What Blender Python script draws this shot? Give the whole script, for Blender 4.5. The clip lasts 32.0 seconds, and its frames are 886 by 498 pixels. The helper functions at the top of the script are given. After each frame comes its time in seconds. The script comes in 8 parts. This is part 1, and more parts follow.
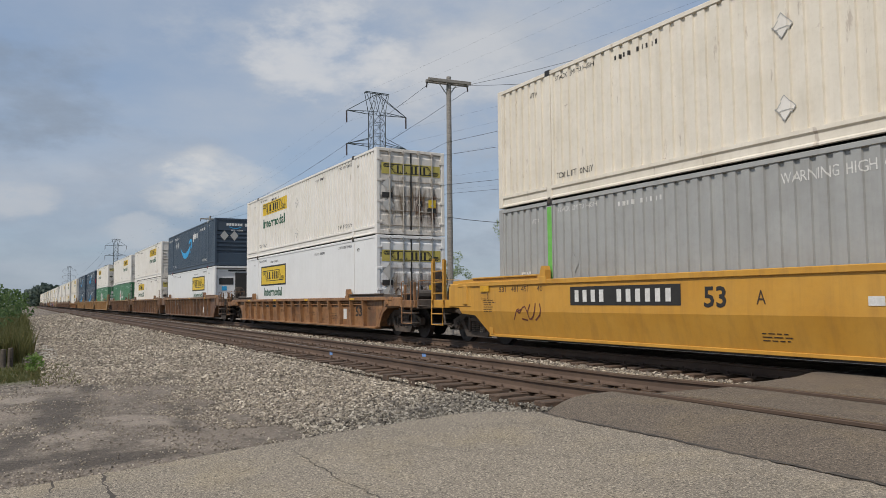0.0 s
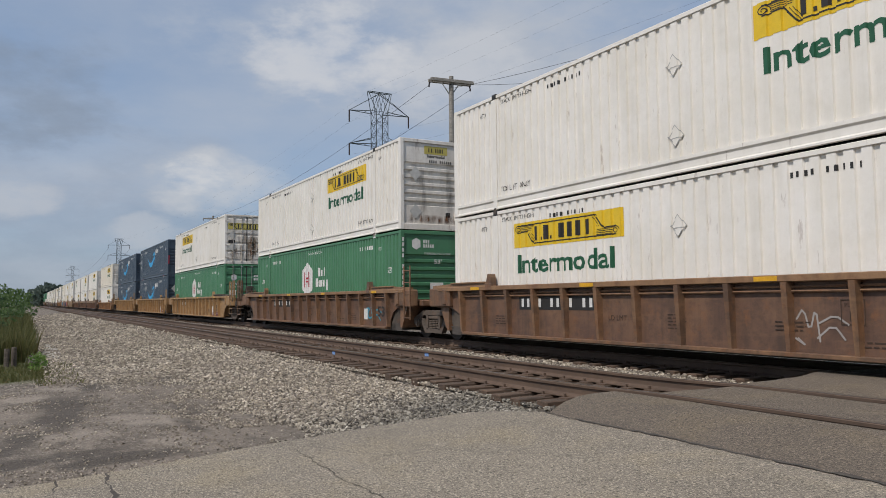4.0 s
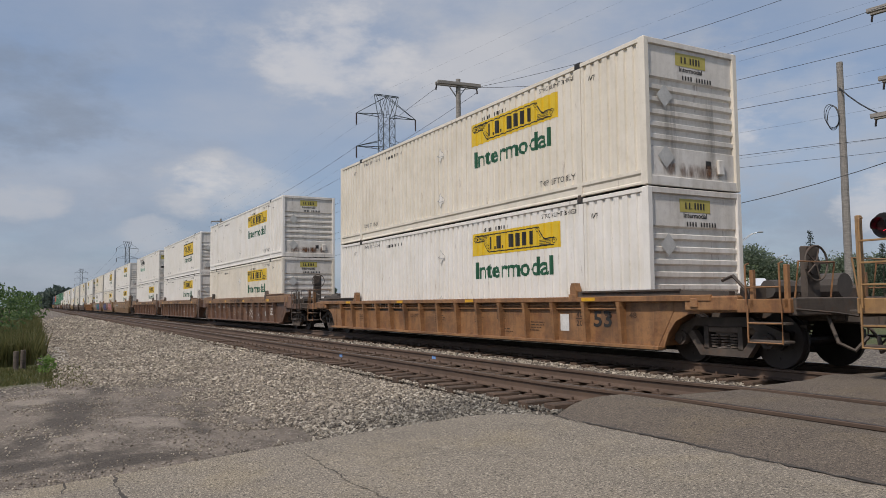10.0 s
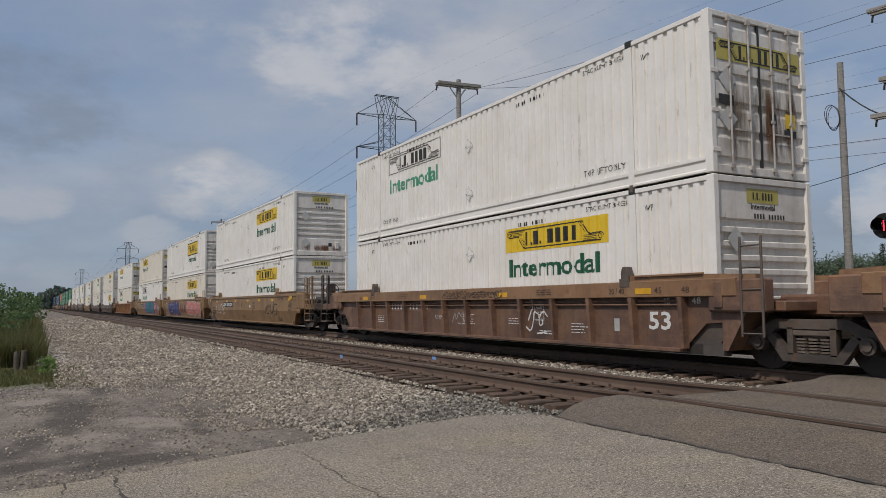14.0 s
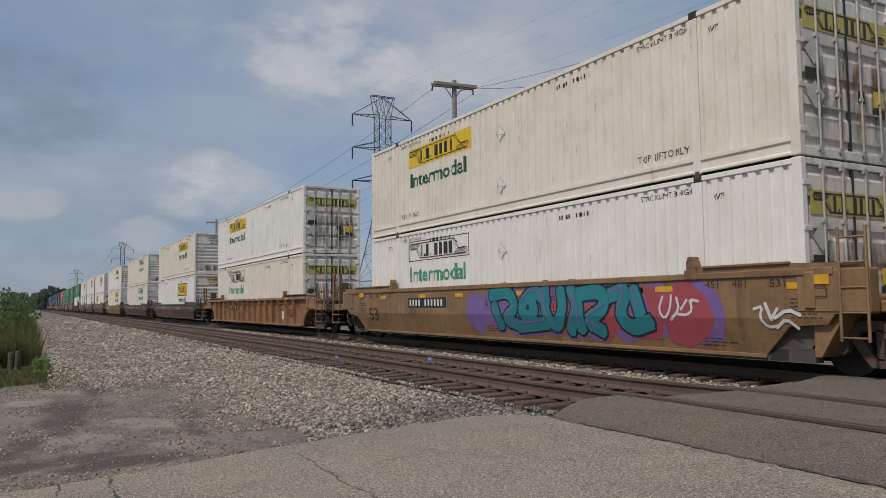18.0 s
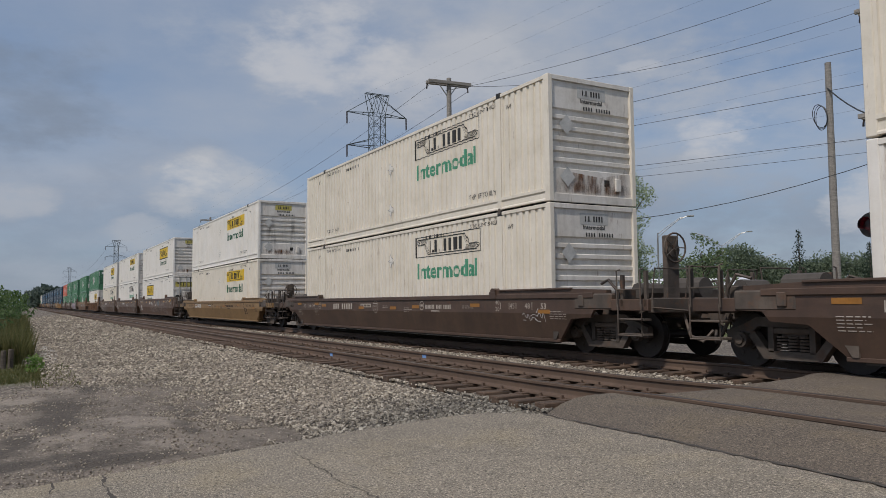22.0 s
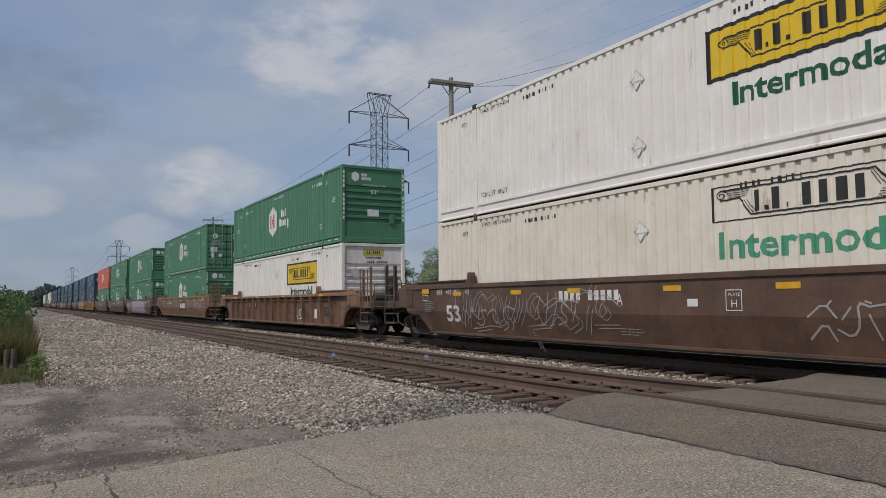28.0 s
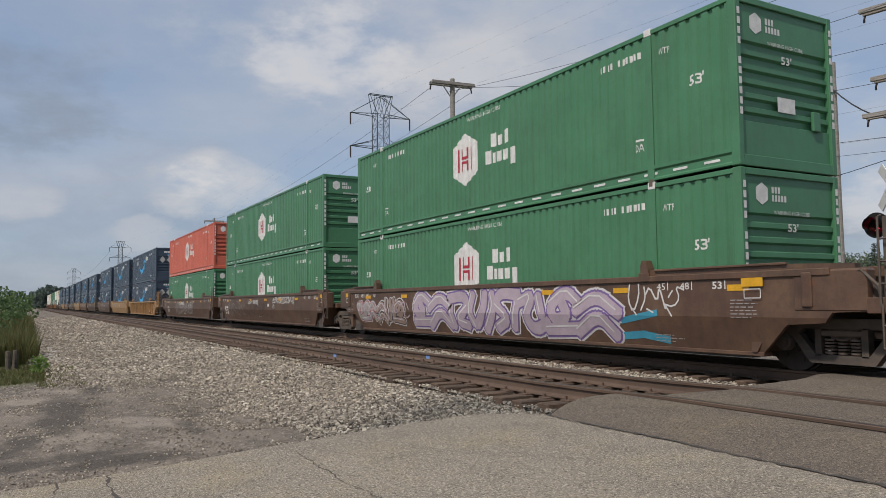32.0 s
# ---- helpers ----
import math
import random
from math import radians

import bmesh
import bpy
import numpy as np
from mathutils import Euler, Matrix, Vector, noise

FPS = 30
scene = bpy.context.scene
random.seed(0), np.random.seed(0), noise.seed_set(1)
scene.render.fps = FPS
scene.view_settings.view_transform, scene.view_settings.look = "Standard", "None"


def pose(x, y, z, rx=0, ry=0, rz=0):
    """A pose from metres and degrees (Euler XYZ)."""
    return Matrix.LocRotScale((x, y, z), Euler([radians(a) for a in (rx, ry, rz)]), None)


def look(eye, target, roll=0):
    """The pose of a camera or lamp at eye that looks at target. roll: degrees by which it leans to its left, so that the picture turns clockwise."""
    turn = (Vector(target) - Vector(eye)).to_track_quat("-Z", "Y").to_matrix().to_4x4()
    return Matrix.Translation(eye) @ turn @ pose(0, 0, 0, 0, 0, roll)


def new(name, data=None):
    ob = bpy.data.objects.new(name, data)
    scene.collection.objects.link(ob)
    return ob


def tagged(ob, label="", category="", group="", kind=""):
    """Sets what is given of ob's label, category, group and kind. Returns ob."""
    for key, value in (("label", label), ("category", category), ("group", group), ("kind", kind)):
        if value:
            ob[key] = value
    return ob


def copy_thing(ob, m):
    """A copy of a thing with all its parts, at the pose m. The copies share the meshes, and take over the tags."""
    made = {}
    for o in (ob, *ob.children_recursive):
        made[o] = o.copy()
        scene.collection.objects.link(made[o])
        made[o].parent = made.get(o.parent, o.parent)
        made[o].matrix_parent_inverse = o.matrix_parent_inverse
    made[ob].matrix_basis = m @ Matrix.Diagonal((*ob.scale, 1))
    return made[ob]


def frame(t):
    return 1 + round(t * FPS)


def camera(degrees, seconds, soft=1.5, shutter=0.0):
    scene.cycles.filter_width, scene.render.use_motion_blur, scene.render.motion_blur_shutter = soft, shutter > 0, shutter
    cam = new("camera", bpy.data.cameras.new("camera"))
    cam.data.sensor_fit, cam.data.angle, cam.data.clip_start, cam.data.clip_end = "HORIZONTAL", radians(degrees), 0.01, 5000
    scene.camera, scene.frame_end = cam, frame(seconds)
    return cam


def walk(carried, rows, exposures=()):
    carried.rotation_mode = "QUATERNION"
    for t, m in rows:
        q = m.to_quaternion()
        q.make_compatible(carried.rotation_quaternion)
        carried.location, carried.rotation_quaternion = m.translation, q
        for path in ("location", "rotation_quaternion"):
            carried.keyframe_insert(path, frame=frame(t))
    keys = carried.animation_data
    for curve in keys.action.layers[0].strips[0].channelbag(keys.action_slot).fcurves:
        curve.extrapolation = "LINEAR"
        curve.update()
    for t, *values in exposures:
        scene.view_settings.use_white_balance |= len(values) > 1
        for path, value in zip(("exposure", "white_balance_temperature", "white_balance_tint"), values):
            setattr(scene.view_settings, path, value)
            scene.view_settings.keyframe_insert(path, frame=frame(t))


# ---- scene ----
FOV = 61.1
EYE = (0.0, 0.0, 1.13)
cam = camera(FOV, 32.0, soft=0.5, shutter=0.0)
ROLL = -0.536
# seconds, heading (degrees from the +y axis towards +x), tilt
TURNS = [
    (0.0, -60.547, 3.899), (0.5, -60.601, 3.869), (1.0, -60.637, 3.852), (1.5, -60.655, 3.858), (2.0, -60.673, 3.852), (2.5, -60.716, 3.858),
    (3.0, -60.746, 3.858), (3.5, -60.746, 3.864), (5.5, -60.740, 3.889), (6.0, -60.650, 3.797), (6.5, -60.627, 3.714), (7.0, -60.663, 3.702),
    (7.5, -60.789, 3.780), (8.0, -60.902, 3.878), (8.5, -61.004, 3.969), (9.0, -61.105, 4.024), (9.5, -61.220, 4.073), (10.0, -61.286, 4.080),
    (10.5, -61.335, 4.057), (11.0, -61.359, 4.051), (11.5, -61.382, 4.099), (12.0, -61.382, 4.176), (12.5, -61.357, 4.188), (13.0, -61.363, 4.176),
    (13.5, -61.364, 4.159), (14.0, -61.316, 4.122), (14.5, -61.219, 4.086), (16.5, -60.986, 4.023), (17.0, -60.985, 4.090), (17.5, -60.985, 4.155),
    (18.0, -60.979, 4.155), (18.5, -60.918, 4.148), (19.0, -60.864, 4.094), (19.5, -60.780, 4.045), (20.0, -60.702, 4.020), (20.5, -60.630, 4.014),
    (21.0, -60.576, 4.013), (21.5, -60.564, 3.994), (22.0, -60.564, 3.995), (22.5, -60.534, 4.013), (23.0, -60.449, 4.000), (23.5, -60.293, 3.878),
    (24.0, -60.114, 3.762), (24.5, -60.032, 3.678), (25.0, -60.025, 3.666), (25.5, -60.104, 3.636), (27.5, -60.637, 3.948), (28.0, -60.733, 3.973),
    (28.5, -60.853, 4.003), (29.0, -60.919, 4.022), (29.5, -60.974, 4.041), (30.0, -61.039, 4.060), (30.5, -61.051, 4.108), (31.0, -61.020, 4.132),
    (31.5, -60.943, 4.089), (32.0, -60.834, 4.052),
]


def aim(az, el):
    a, e = radians(az), radians(el)
    return look(EYE, (EYE[0] + math.sin(a) * math.cos(e), EYE[1] + math.cos(a) * math.cos(e), EYE[2] + math.sin(e)), ROLL)


# seconds, stops, kelvin, tint
LIGHT = [(0.0, 0.29, 6620, 11), (1.0, 0.27, 6480, 11), (2.0, 0.13, 6350, 11), (3.0, 0.28, 6500, 12), (4.5, 0.20, 6450, 12), (6.0, 0.08, 6400, 12), (7.0, 0.18, 6350, 13), (8.0, 0.54, 6450, 12),
         (9.0, 0.52, 6600, 12), (10.0, 0.17, 6600, 14), (11.0, 0.04, 6500, 13), (14.0, 0.0, 6450, 13), (25.0, 0.0, 6400, 13), (28.0, 0.03, 6350, 13), (29.0, 0.26, 6400, 13),
         (30.0, 0.25, 6450, 13), (32.0, 0.30, 6650, 13)]
walk(cam, [(t, aim(a, e)) for t, a, e in TURNS], LIGHT)

# ---------------------------------------------------------------- light
SUN_AZ, SUN_EL = 158.0, 52.0      # compass from +y, clockwise
scene.view_settings.exposure = 0.0
sun_data = bpy.data.lights.new("sun", "SUN")
sun_data.energy, sun_data.angle, sun_data.color = 2.6, radians(2.5), (1.0, 0.95, 0.87)
sun = new("sun", sun_data)
_a, _e = radians(SUN_AZ), radians(SUN_EL)
sun.matrix_world = look((math.sin(_a) * 60, math.cos(_a) * 60, 60 * math.tan(_e)), (0, 0, 0))


def build_world():
    w = bpy.data.worlds.new("sky")
    scene.world = w
    w.use_nodes = True
    n, l = w.node_tree.nodes, w.node_tree.links
    n.clear()
    out, bg = n.new("ShaderNodeOutputWorld"), n.new("ShaderNodeBackground")
    bg.inputs["Strength"].default_value = 0.10
    sky = n.new("ShaderNodeTexSky")
    sky.sky_type, sky.sun_disc = "NISHITA", False
    sky.sun_elevation, sky.sun_rotation = radians(SUN_EL), radians(SUN_AZ)
    sky.air_density, sky.dust_density, sky.ozone_density = 1.0, 1.2, 2.0
    co = n.new("ShaderNodeTexCoord")
    sep = n.new("ShaderNodeSeparateXYZ")
    l.new(co.outputs["Generated"], sep.inputs[0])

    def math_node(op, a, b):
        m = n.new("ShaderNodeMath")
        m.operation = op
        for i, v in enumerate((a, b)):
            if isinstance(v, (int, float)):
                m.inputs[i].default_value = v
            else:
                l.new(v, m.inputs[i])
        return m.outputs[0]

    den = math_node("ADD", math_node("MAXIMUM", sep.outputs[2], 0.0), 0.16)
    cx, cy = math_node("DIVIDE", sep.outputs[0], den), math_node("DIVIDE", sep.outputs[1], den)
    comb = n.new("ShaderNodeCombineXYZ")
    l.new(cx, comb.inputs[0]), l.new(cy, comb.inputs[1])
    # broad thin cloud, then the heaps that stand in it
    big = n.new("ShaderNodeTexNoise")
    big.inputs["Scale"].default_value, big.inputs["Detail"].default_value, big.inputs["Roughness"].default_value = 0.75, 7.0, 0.55
    small = n.new("ShaderNodeTexNoise")
    small.inputs["Scale"].default_value, small.inputs["Detail"].default_value, small.inputs["Roughness"].default_value = 7.0, 8.0, 0.6
    l.new(comb.outputs[0], big.inputs["Vector"])
    squash = n.new("ShaderNodeMapping")
    squash.inputs["Scale"].default_value = (1, 1, 2.2)
    l.new(co.outputs["Generated"], squash.inputs["Vector"])
    l.new(squash.outputs[0], small.inputs["Vector"])
    r1 = n.new("ShaderNodeValToRGB")
    r1.color_ramp.elements[0].position, r1.color_ramp.elements[1].position = 0.36, 0.68
    l.new(big.outputs["Fac"], r1.inputs[0])
    az = math_node("MULTIPLY", math_node("ARCTAN2", sep.outputs[0], sep.outputs[1]), 57.2958)
    el = math_node("MULTIPLY", math_node("ARCSINE", sep.outputs[2], 0.0), 57.2958)
    ragged = math_node("MULTIPLY", math_node("SUBTRACT", small.outputs["Fac"], 0.5), 6.5)

    def heap(a, e, wa, we, soft=1.0):
        """A cloud: heading, height, half width and half height in degrees."""
        u = math_node("DIVIDE", math_node("SUBTRACT", az, a), wa)
        v = math_node("DIVIDE", math_node("SUBTRACT", el, e), we)
        d = math_node("ADD", math_node("ADD", math_node("MULTIPLY", u, u), math_node("MULTIPLY", v, v)), ragged)
        r = n.new("ShaderNodeMapRange")
        r.interpolation_type = "SMOOTHSTEP"
        r.inputs["From Min"].default_value, r.inputs["From Max"].default_value = 1.0 + 0.4 * soft, 0.3 - 0.5 * soft
        l.new(d, r.inputs["Value"])
        return r.outputs[0]

    # the sky's own blue, dulled by haze
    haze = n.new("ShaderNodeMix")
    haze.data_type = "RGBA"
    haze.inputs["Factor"].default_value = 0.6
    l.new(sky.outputs[0], haze.inputs["A"])
    haze.inputs["B"].default_value = (2.1, 2.95, 4.25, 1)

    def laid(under, fac, amount, colour):
        m = n.new("ShaderNodeMix")
        m.data_type = "RGBA"
        l.new(math_node("MULTIPLY", fac, amount), m.inputs["Factor"])
        l.new(under, m.inputs["A"])
        m.inputs["B"].default_value = (*colour, 1)
        return m.outputs["Result"]

    col = laid(haze.outputs["Result"], r1.outputs[0], 0.75, (3.7, 4.1, 4.65))
    for a, e, wa, we, soft, amount, colour in (
            (-91, 14, 6, 4, 1.6, 0.60, (1.8, 2.2, 2.75)), (-86, 6, 13, 5, 2.0, 0.45, (2.2, 2.65, 3.35)), (-55, 17, 16, 5, 1.6, 0.40, (2.7, 3.1, 3.7)), (-44, 5.5, 18, 5.0, 1.8, 0.60, (2.15, 2.6, 3.25)),
            (-58, 19.5, 17, 6.0, 2.2, 0.50, (4.6, 4.8, 5.0)), (-68.5, 18.2, 5.5, 3.4, 1.0, 0.55, (5.5, 5.6, 5.7)), (-61, 17.5, 6, 3.0, 1.4, 0.40, (5.2, 5.3, 5.4)), (-77.5, 8.6, 5.6, 2.0, 1.2, 0.55, (5.3, 5.4, 5.4)), (-79, 9.0, 2.6, 1.2, 0.6, 0.5, (5.6, 5.7, 5.7)),
            (-90.5, 7.2, 3.2, 1.5, 1.0, 0.45, (5.0, 5.1, 5.2)), (-83, 4.9, 2.6, 1.3, 0.6, 0.40, (4.8, 4.95, 5.1)), (-39, 12.2, 8.0, 5.0, 2.0, 0.45, (4.6, 4.8, 5.0)), (-39.5, 11.9, 3.6, 1.6, 0.7, 0.60, (5.5, 5.6, 5.7)),
            (-30.5, 6.9, 3.0, 2.2, 0.5, 0.60, (5.5, 5.6, 5.7)), (-45.5, 17.0, 1.6, 0.4, 0.5, 0.35, (5.2, 5.3, 5.4)), (120, 25, 40, 14, 1.5, 0.5, (5.2, 5.4, 5.5)), (20, 30, 30, 12, 1.5, 0.5, (5.2, 5.4, 5.5))):
        col = laid(col, heap(a, e, wa, we, soft), amount, colour)
    l.new(col, bg.inputs["Color"])
    l.new(bg.outputs[0], out.inputs[0])


build_world()


# ---------------------------------------------------------------- materials
def node_material(name):
    m = bpy.data.materials.new(name)
    m.use_nodes = True
    n = m.node_tree.nodes
    return m, n, m.node_tree.links, n["Principled BSDF"]


def noise_fac(n, l, vec, scale, detail=6.0, rough=0.55, lo=0.4, hi=0.6, stretch=None):
    """A 0-1 mask from noise, at a real-world scale."""
    if stretch:
        mp = n.new("ShaderNodeMapping")
        mp.inputs["Scale"].default_value = stretch
        l.new(vec, mp.inputs["Vector"])
        vec = mp.outputs[0]
    t = n.new("ShaderNodeTexNoise")
    t.inputs["Scale"].default_value, t.inputs["Detail"].default_value, t.inputs["Roughness"].default_value = scale, detail, rough
    l.new(vec, t.inputs["Vector"])
    r = n.new("ShaderNodeMapRange")
    r.inputs["From Min"].default_value, r.inputs["From Max"].default_value = lo, hi
    r.clamp = True
    l.new(t.outputs["Fac"], r.inputs["Value"])
    return r.outputs[0]


def mixed(n, l, fac, a, b, amount=1.0):
    m = n.new("ShaderNodeMix")
    m.data_type = "RGBA"
    if amount != 1.0:
        k = n.new("ShaderNodeMath")
        k.operation = "MULTIPLY"
        k.inputs[1].default_value = amount
        l.new(fac, k.inputs[0])
        fac = k.outputs[0]
    l.new(fac, m.inputs["Factor"])
    for s, v in (("A", a), ("B", b)):
        if isinstance(v, tuple):
            m.inputs[s].default_value = (*v[:3], 1)
        else:
            l.new(v, m.inputs[s])
    return m.outputs["Result"]


def bumped(n, l, bsdf, height, strength, distance):
    b = n.new("ShaderNodeBump")
    b.inputs["Strength"].default_value, b.inputs["Distance"].default_value = strength, distance
    l.new(height, b.inputs["Height"])
    l.new(b.outputs[0], bsdf.inputs["Normal"])


def own_coords(n, l, spread=40.0):
    """Object coordinates, shifted for each object so that no two wear alike."""
    co, info = n.new("ShaderNodeTexCoord"), n.new("ShaderNodeObjectInfo")
    v = n.new("ShaderNodeVectorMath")
    v.operation = "MULTIPLY_ADD"
    l.new(info.outputs["Random"], v.inputs[0])
    v.inputs[1].default_value = (spread, spread * 0.7, spread * 0.37)
    l.new(co.outputs["Object"], v.inputs[2])
    return v.outputs[0]


def paint(name, base, fade=None, dirt=(0.10, 0.07, 0.05), rust=(0.16, 0.065, 0.03), rough=0.5, metal=0.0,
          dirt_amount=0.5, rust_amount=0.6, rust_at=(0.62, 0.70), streak=0.35, spread=40.0, runs=0.0):
    """Painted steel: faded paint, grime in streaks down the plate, and rust spots."""
    m, n, l, p = node_material(name)
    v = own_coords(n, l, spread)
    fade = fade or tuple(min(1, c * 1.18 + 0.015) for c in base)
    col = mixed(n, l, noise_fac(n, l, v, 1.1, 5, 0.6, 0.35, 0.68), base, fade)
    col = mixed(n, l, noise_fac(n, l, v, 1.0, 6, 0.6, 0.48, 0.74, (5.0, 5.0, 0.35)), col, dirt, streak)
    col = mixed(n, l, noise_fac(n, l, v, 0.9, 7, 0.65, 0.50, 0.72), col, dirt, dirt_amount)
    col = mixed(n, l, noise_fac(n, l, v, 3.3, 8, 0.7, *rust_at), col, rust, rust_amount)
    col = mixed(n, l, noise_fac(n, l, v, 7.0, 8, 0.75, 0.47, 0.66), col, dirt, dirt_amount * 0.55)
    col = mixed(n, l, noise_fac(n, l, v, 1.6, 6, 0.7, 0.53, 0.70, (0.6, 0.6, 3.5)), col, fade, dirt_amount * 0.8)
    if runs:
        col = mixed(n, l, noise_fac(n, l, v, 1.0, 6, 0.65, 0.635, 0.69, (6.0, 6.0, 1.1)), col, rust, runs)
    l.new(col, p.inputs["Base Color"])
    p.inputs["Roughness"].default_value, p.inputs["Metallic"].default_value = rough, metal
    grain = noise_fac(n, l, v, 55, 3, 0.6, 0.3, 0.7)
    bumped(n, l, p, grain, 0.12, 0.004)
    return m


def plain(name, base, rough=0.6, metal=0.0, vary=0.25, scale=6.0, spread=40.0):
    """One colour with slight wear at two scales."""
    m, n, l, p = node_material(name)
    v = own_coords(n, l, spread)
    dark = tuple(c * (1 - vary) for c in base)
    col = mixed(n, l, noise_fac(n, l, v, scale, 6, 0.6, 0.35, 0.7), base, dark)
    col = mixed(n, l, noise_fac(n, l, v, scale * 9, 4, 0.6, 0.45, 0.7), col, tuple(c * (1 - vary * 1.3) for c in base), 0.6)
    l.new(col, p.inputs["Base Color"])
    p.inputs["Roughness"].default_value, p.inputs["Metallic"].default_value = rough, metal
    return m


WHITE = paint("white_paint", (0.80, 0.765, 0.715), (0.745, 0.705, 0.635), (0.42, 0.38, 0.31), rust_amount=0.35, rust_at=(0.70, 0.76), dirt_amount=0.17, streak=0.14, rough=0.45, runs=0.32)
CLEAN_WHITE = paint("clean_white_paint", (0.765, 0.76, 0.745), (0.73, 0.725, 0.71), (0.5, 0.48, 0.45), rust_amount=0.1, rust_at=(0.74, 0.78), dirt_amount=0.15, streak=0.12, rough=0.35)
CREAM = paint("aged_cream_paint", (0.765, 0.705, 0.605), (0.70, 0.64, 0.535), (0.38, 0.32, 0.23), rust_amount=0.5, rust_at=(0.68, 0.74), dirt_amount=0.22, streak=0.18, runs=0.35)
WHITE_END = paint("grimy_white_paint", (0.745, 0.708, 0.655), (0.68, 0.632, 0.56), (0.26, 0.215, 0.165), rust_amount=0.5, rust_at=(0.65, 0.73), dirt_amount=0.36, streak=0.32, runs=0.4)
NAVY = paint("navy_paint", (0.036, 0.057, 0.086), (0.046, 0.070, 0.102), (0.055, 0.055, 0.055), rust_amount=0.15, rust_at=(0.72, 0.78), dirt_amount=0.25, streak=0.2, rough=0.42)
GREEN = paint("green_paint", (0.056, 0.185, 0.090), (0.070, 0.212, 0.108), (0.05, 0.075, 0.045), rust_amount=0.15, rust_at=(0.72, 0.78), dirt_amount=0.25, streak=0.2, rough=0.42)
# orange-red with its base lightened, so distance haze sits in the colour
RED = paint("orange_red_paint", (0.53, 0.115, 0.070), (0.58, 0.145, 0.09), (0.20, 0.07, 0.05), rust_amount=0.2, rust_at=(0.72, 0.78), dirt_amount=0.25, streak=0.2)
GREY = paint("grey_paint", (0.335, 0.338, 0.328), (0.375, 0.378, 0.366), (0.19, 0.18, 0.165), rust_amount=0.2, rust_at=(0.72, 0.78), dirt_amount=0.25, streak=0.25)
YELLOW_CAR = paint("bright_yellow_car_paint", (0.54, 0.268, 0.036), (0.58, 0.31, 0.055), (0.25, 0.13, 0.04), rust_amount=0.2, rust_at=(0.7, 0.76), dirt_amount=0.2)
TAN_CAR = paint("tan_yellow_car_paint", (0.33, 0.185, 0.072), (0.38, 0.235, 0.11), (0.13, 0.078, 0.045), rust_amount=0.6, rust_at=(0.58, 0.7), dirt_amount=0.65, streak=0.5)
ORANGE_CAR = paint("rust_orange_car_paint", (0.25, 0.118, 0.045), (0.36, 0.19, 0.085), (0.085, 0.05, 0.033), rust_amount=0.75, rust_at=(0.52, 0.66), dirt_amount=0.8, streak=0.6)
CHORD = paint("dusty_rust_chord_paint", (0.235, 0.128, 0.062), (0.30, 0.175, 0.09), (0.10, 0.062, 0.04), rust_amount=0.6, rust_at=(0.55, 0.68), dirt_amount=0.6, streak=0.4)
# side sheets between the ribs get a darker base than ribs and chords
PANEL = paint("dark_oxide_panel_paint", (0.118, 0.066, 0.046), (0.195, 0.108, 0.064), (0.050, 0.035, 0.028), rust=(0.23, 0.098, 0.040), rust_amount=0.6, rust_at=(0.54, 0.68), dirt_amount=0.8, streak=0.6)
OCHRE_CAR = paint("dull_ochre_car_paint", (0.225, 0.128, 0.055), (0.30, 0.18, 0.085), (0.085, 0.052, 0.033), rust_amount=0.5, rust_at=(0.58, 0.7), dirt_amount=0.7, streak=0.5)
BROWN_CAR = paint("brown_car_paint", (0.130, 0.068, 0.045), (0.24, 0.135, 0.082), (0.045, 0.033, 0.028), rust=(0.22, 0.095, 0.04), rust_amount=0.6, rust_at=(0.55, 0.68), dirt_amount=0.85, streak=0.65)
RUSTY_CAR = paint("rusty_ochre_car_paint", (0.150, 0.084, 0.052), (0.26, 0.145, 0.075), (0.052, 0.037, 0.029), rust=(0.21, 0.090, 0.038), rust_amount=0.7, rust_at=(0.50, 0.66), dirt_amount=0.85, streak=0.65)
MAROON_CAR = paint("maroon_car_paint", (0.094, 0.050, 0.033), (0.145, 0.084, 0.052), (0.046, 0.033, 0.024), rust_amount=0.5, rust_at=(0.58, 0.72), dirt_amount=0.75, streak=0.55)
DARK_CAR = paint("dark_oxide_car_paint", (0.070, 0.042, 0.030), (0.105, 0.064, 0.043), (0.036, 0.027, 0.021), rust_amount=0.4, rust_at=(0.62, 0.72), dirt_amount=0.5)
MUSTARD_CAR = paint("mustard_car_paint", (0.215, 0.128, 0.052), (0.27, 0.165, 0.07), (0.11, 0.06, 0.03), rust_amount=0.5, rust_at=(0.6, 0.7), dirt_amount=0.55)
TRUCK = paint("grimy_cast_steel", (0.050, 0.040, 0.033), (0.135, 0.105, 0.082), (0.036, 0.030, 0.026), rust=(0.13, 0.065, 0.035), rust_amount=0.7, rust_at=(0.55, 0.68), rough=0.75)
WHEEL = plain("worn_wheel_steel", (0.055, 0.046, 0.041), 0.55, 0.5)
SPRING = paint("dusty_spring_steel", (0.110, 0.080, 0.060), (0.15, 0.115, 0.09), (0.05, 0.04, 0.033), rough=0.8)
UNDER = plain("underframe_black", (0.085, 0.073, 0.064), 0.85)
STEEL = paint("galvanised_steel", (0.42, 0.42, 0.41), (0.36, 0.36, 0.35), (0.2, 0.17, 0.14), rough=0.45, metal=0.7, rust_amount=0.4)
ROD = paint("grimy_rod_paint", (0.42, 0.39, 0.35), (0.50, 0.46, 0.41), (0.16, 0.13, 0.10), rust_amount=0.6, rust_at=(0.55, 0.68), dirt_amount=0.5)
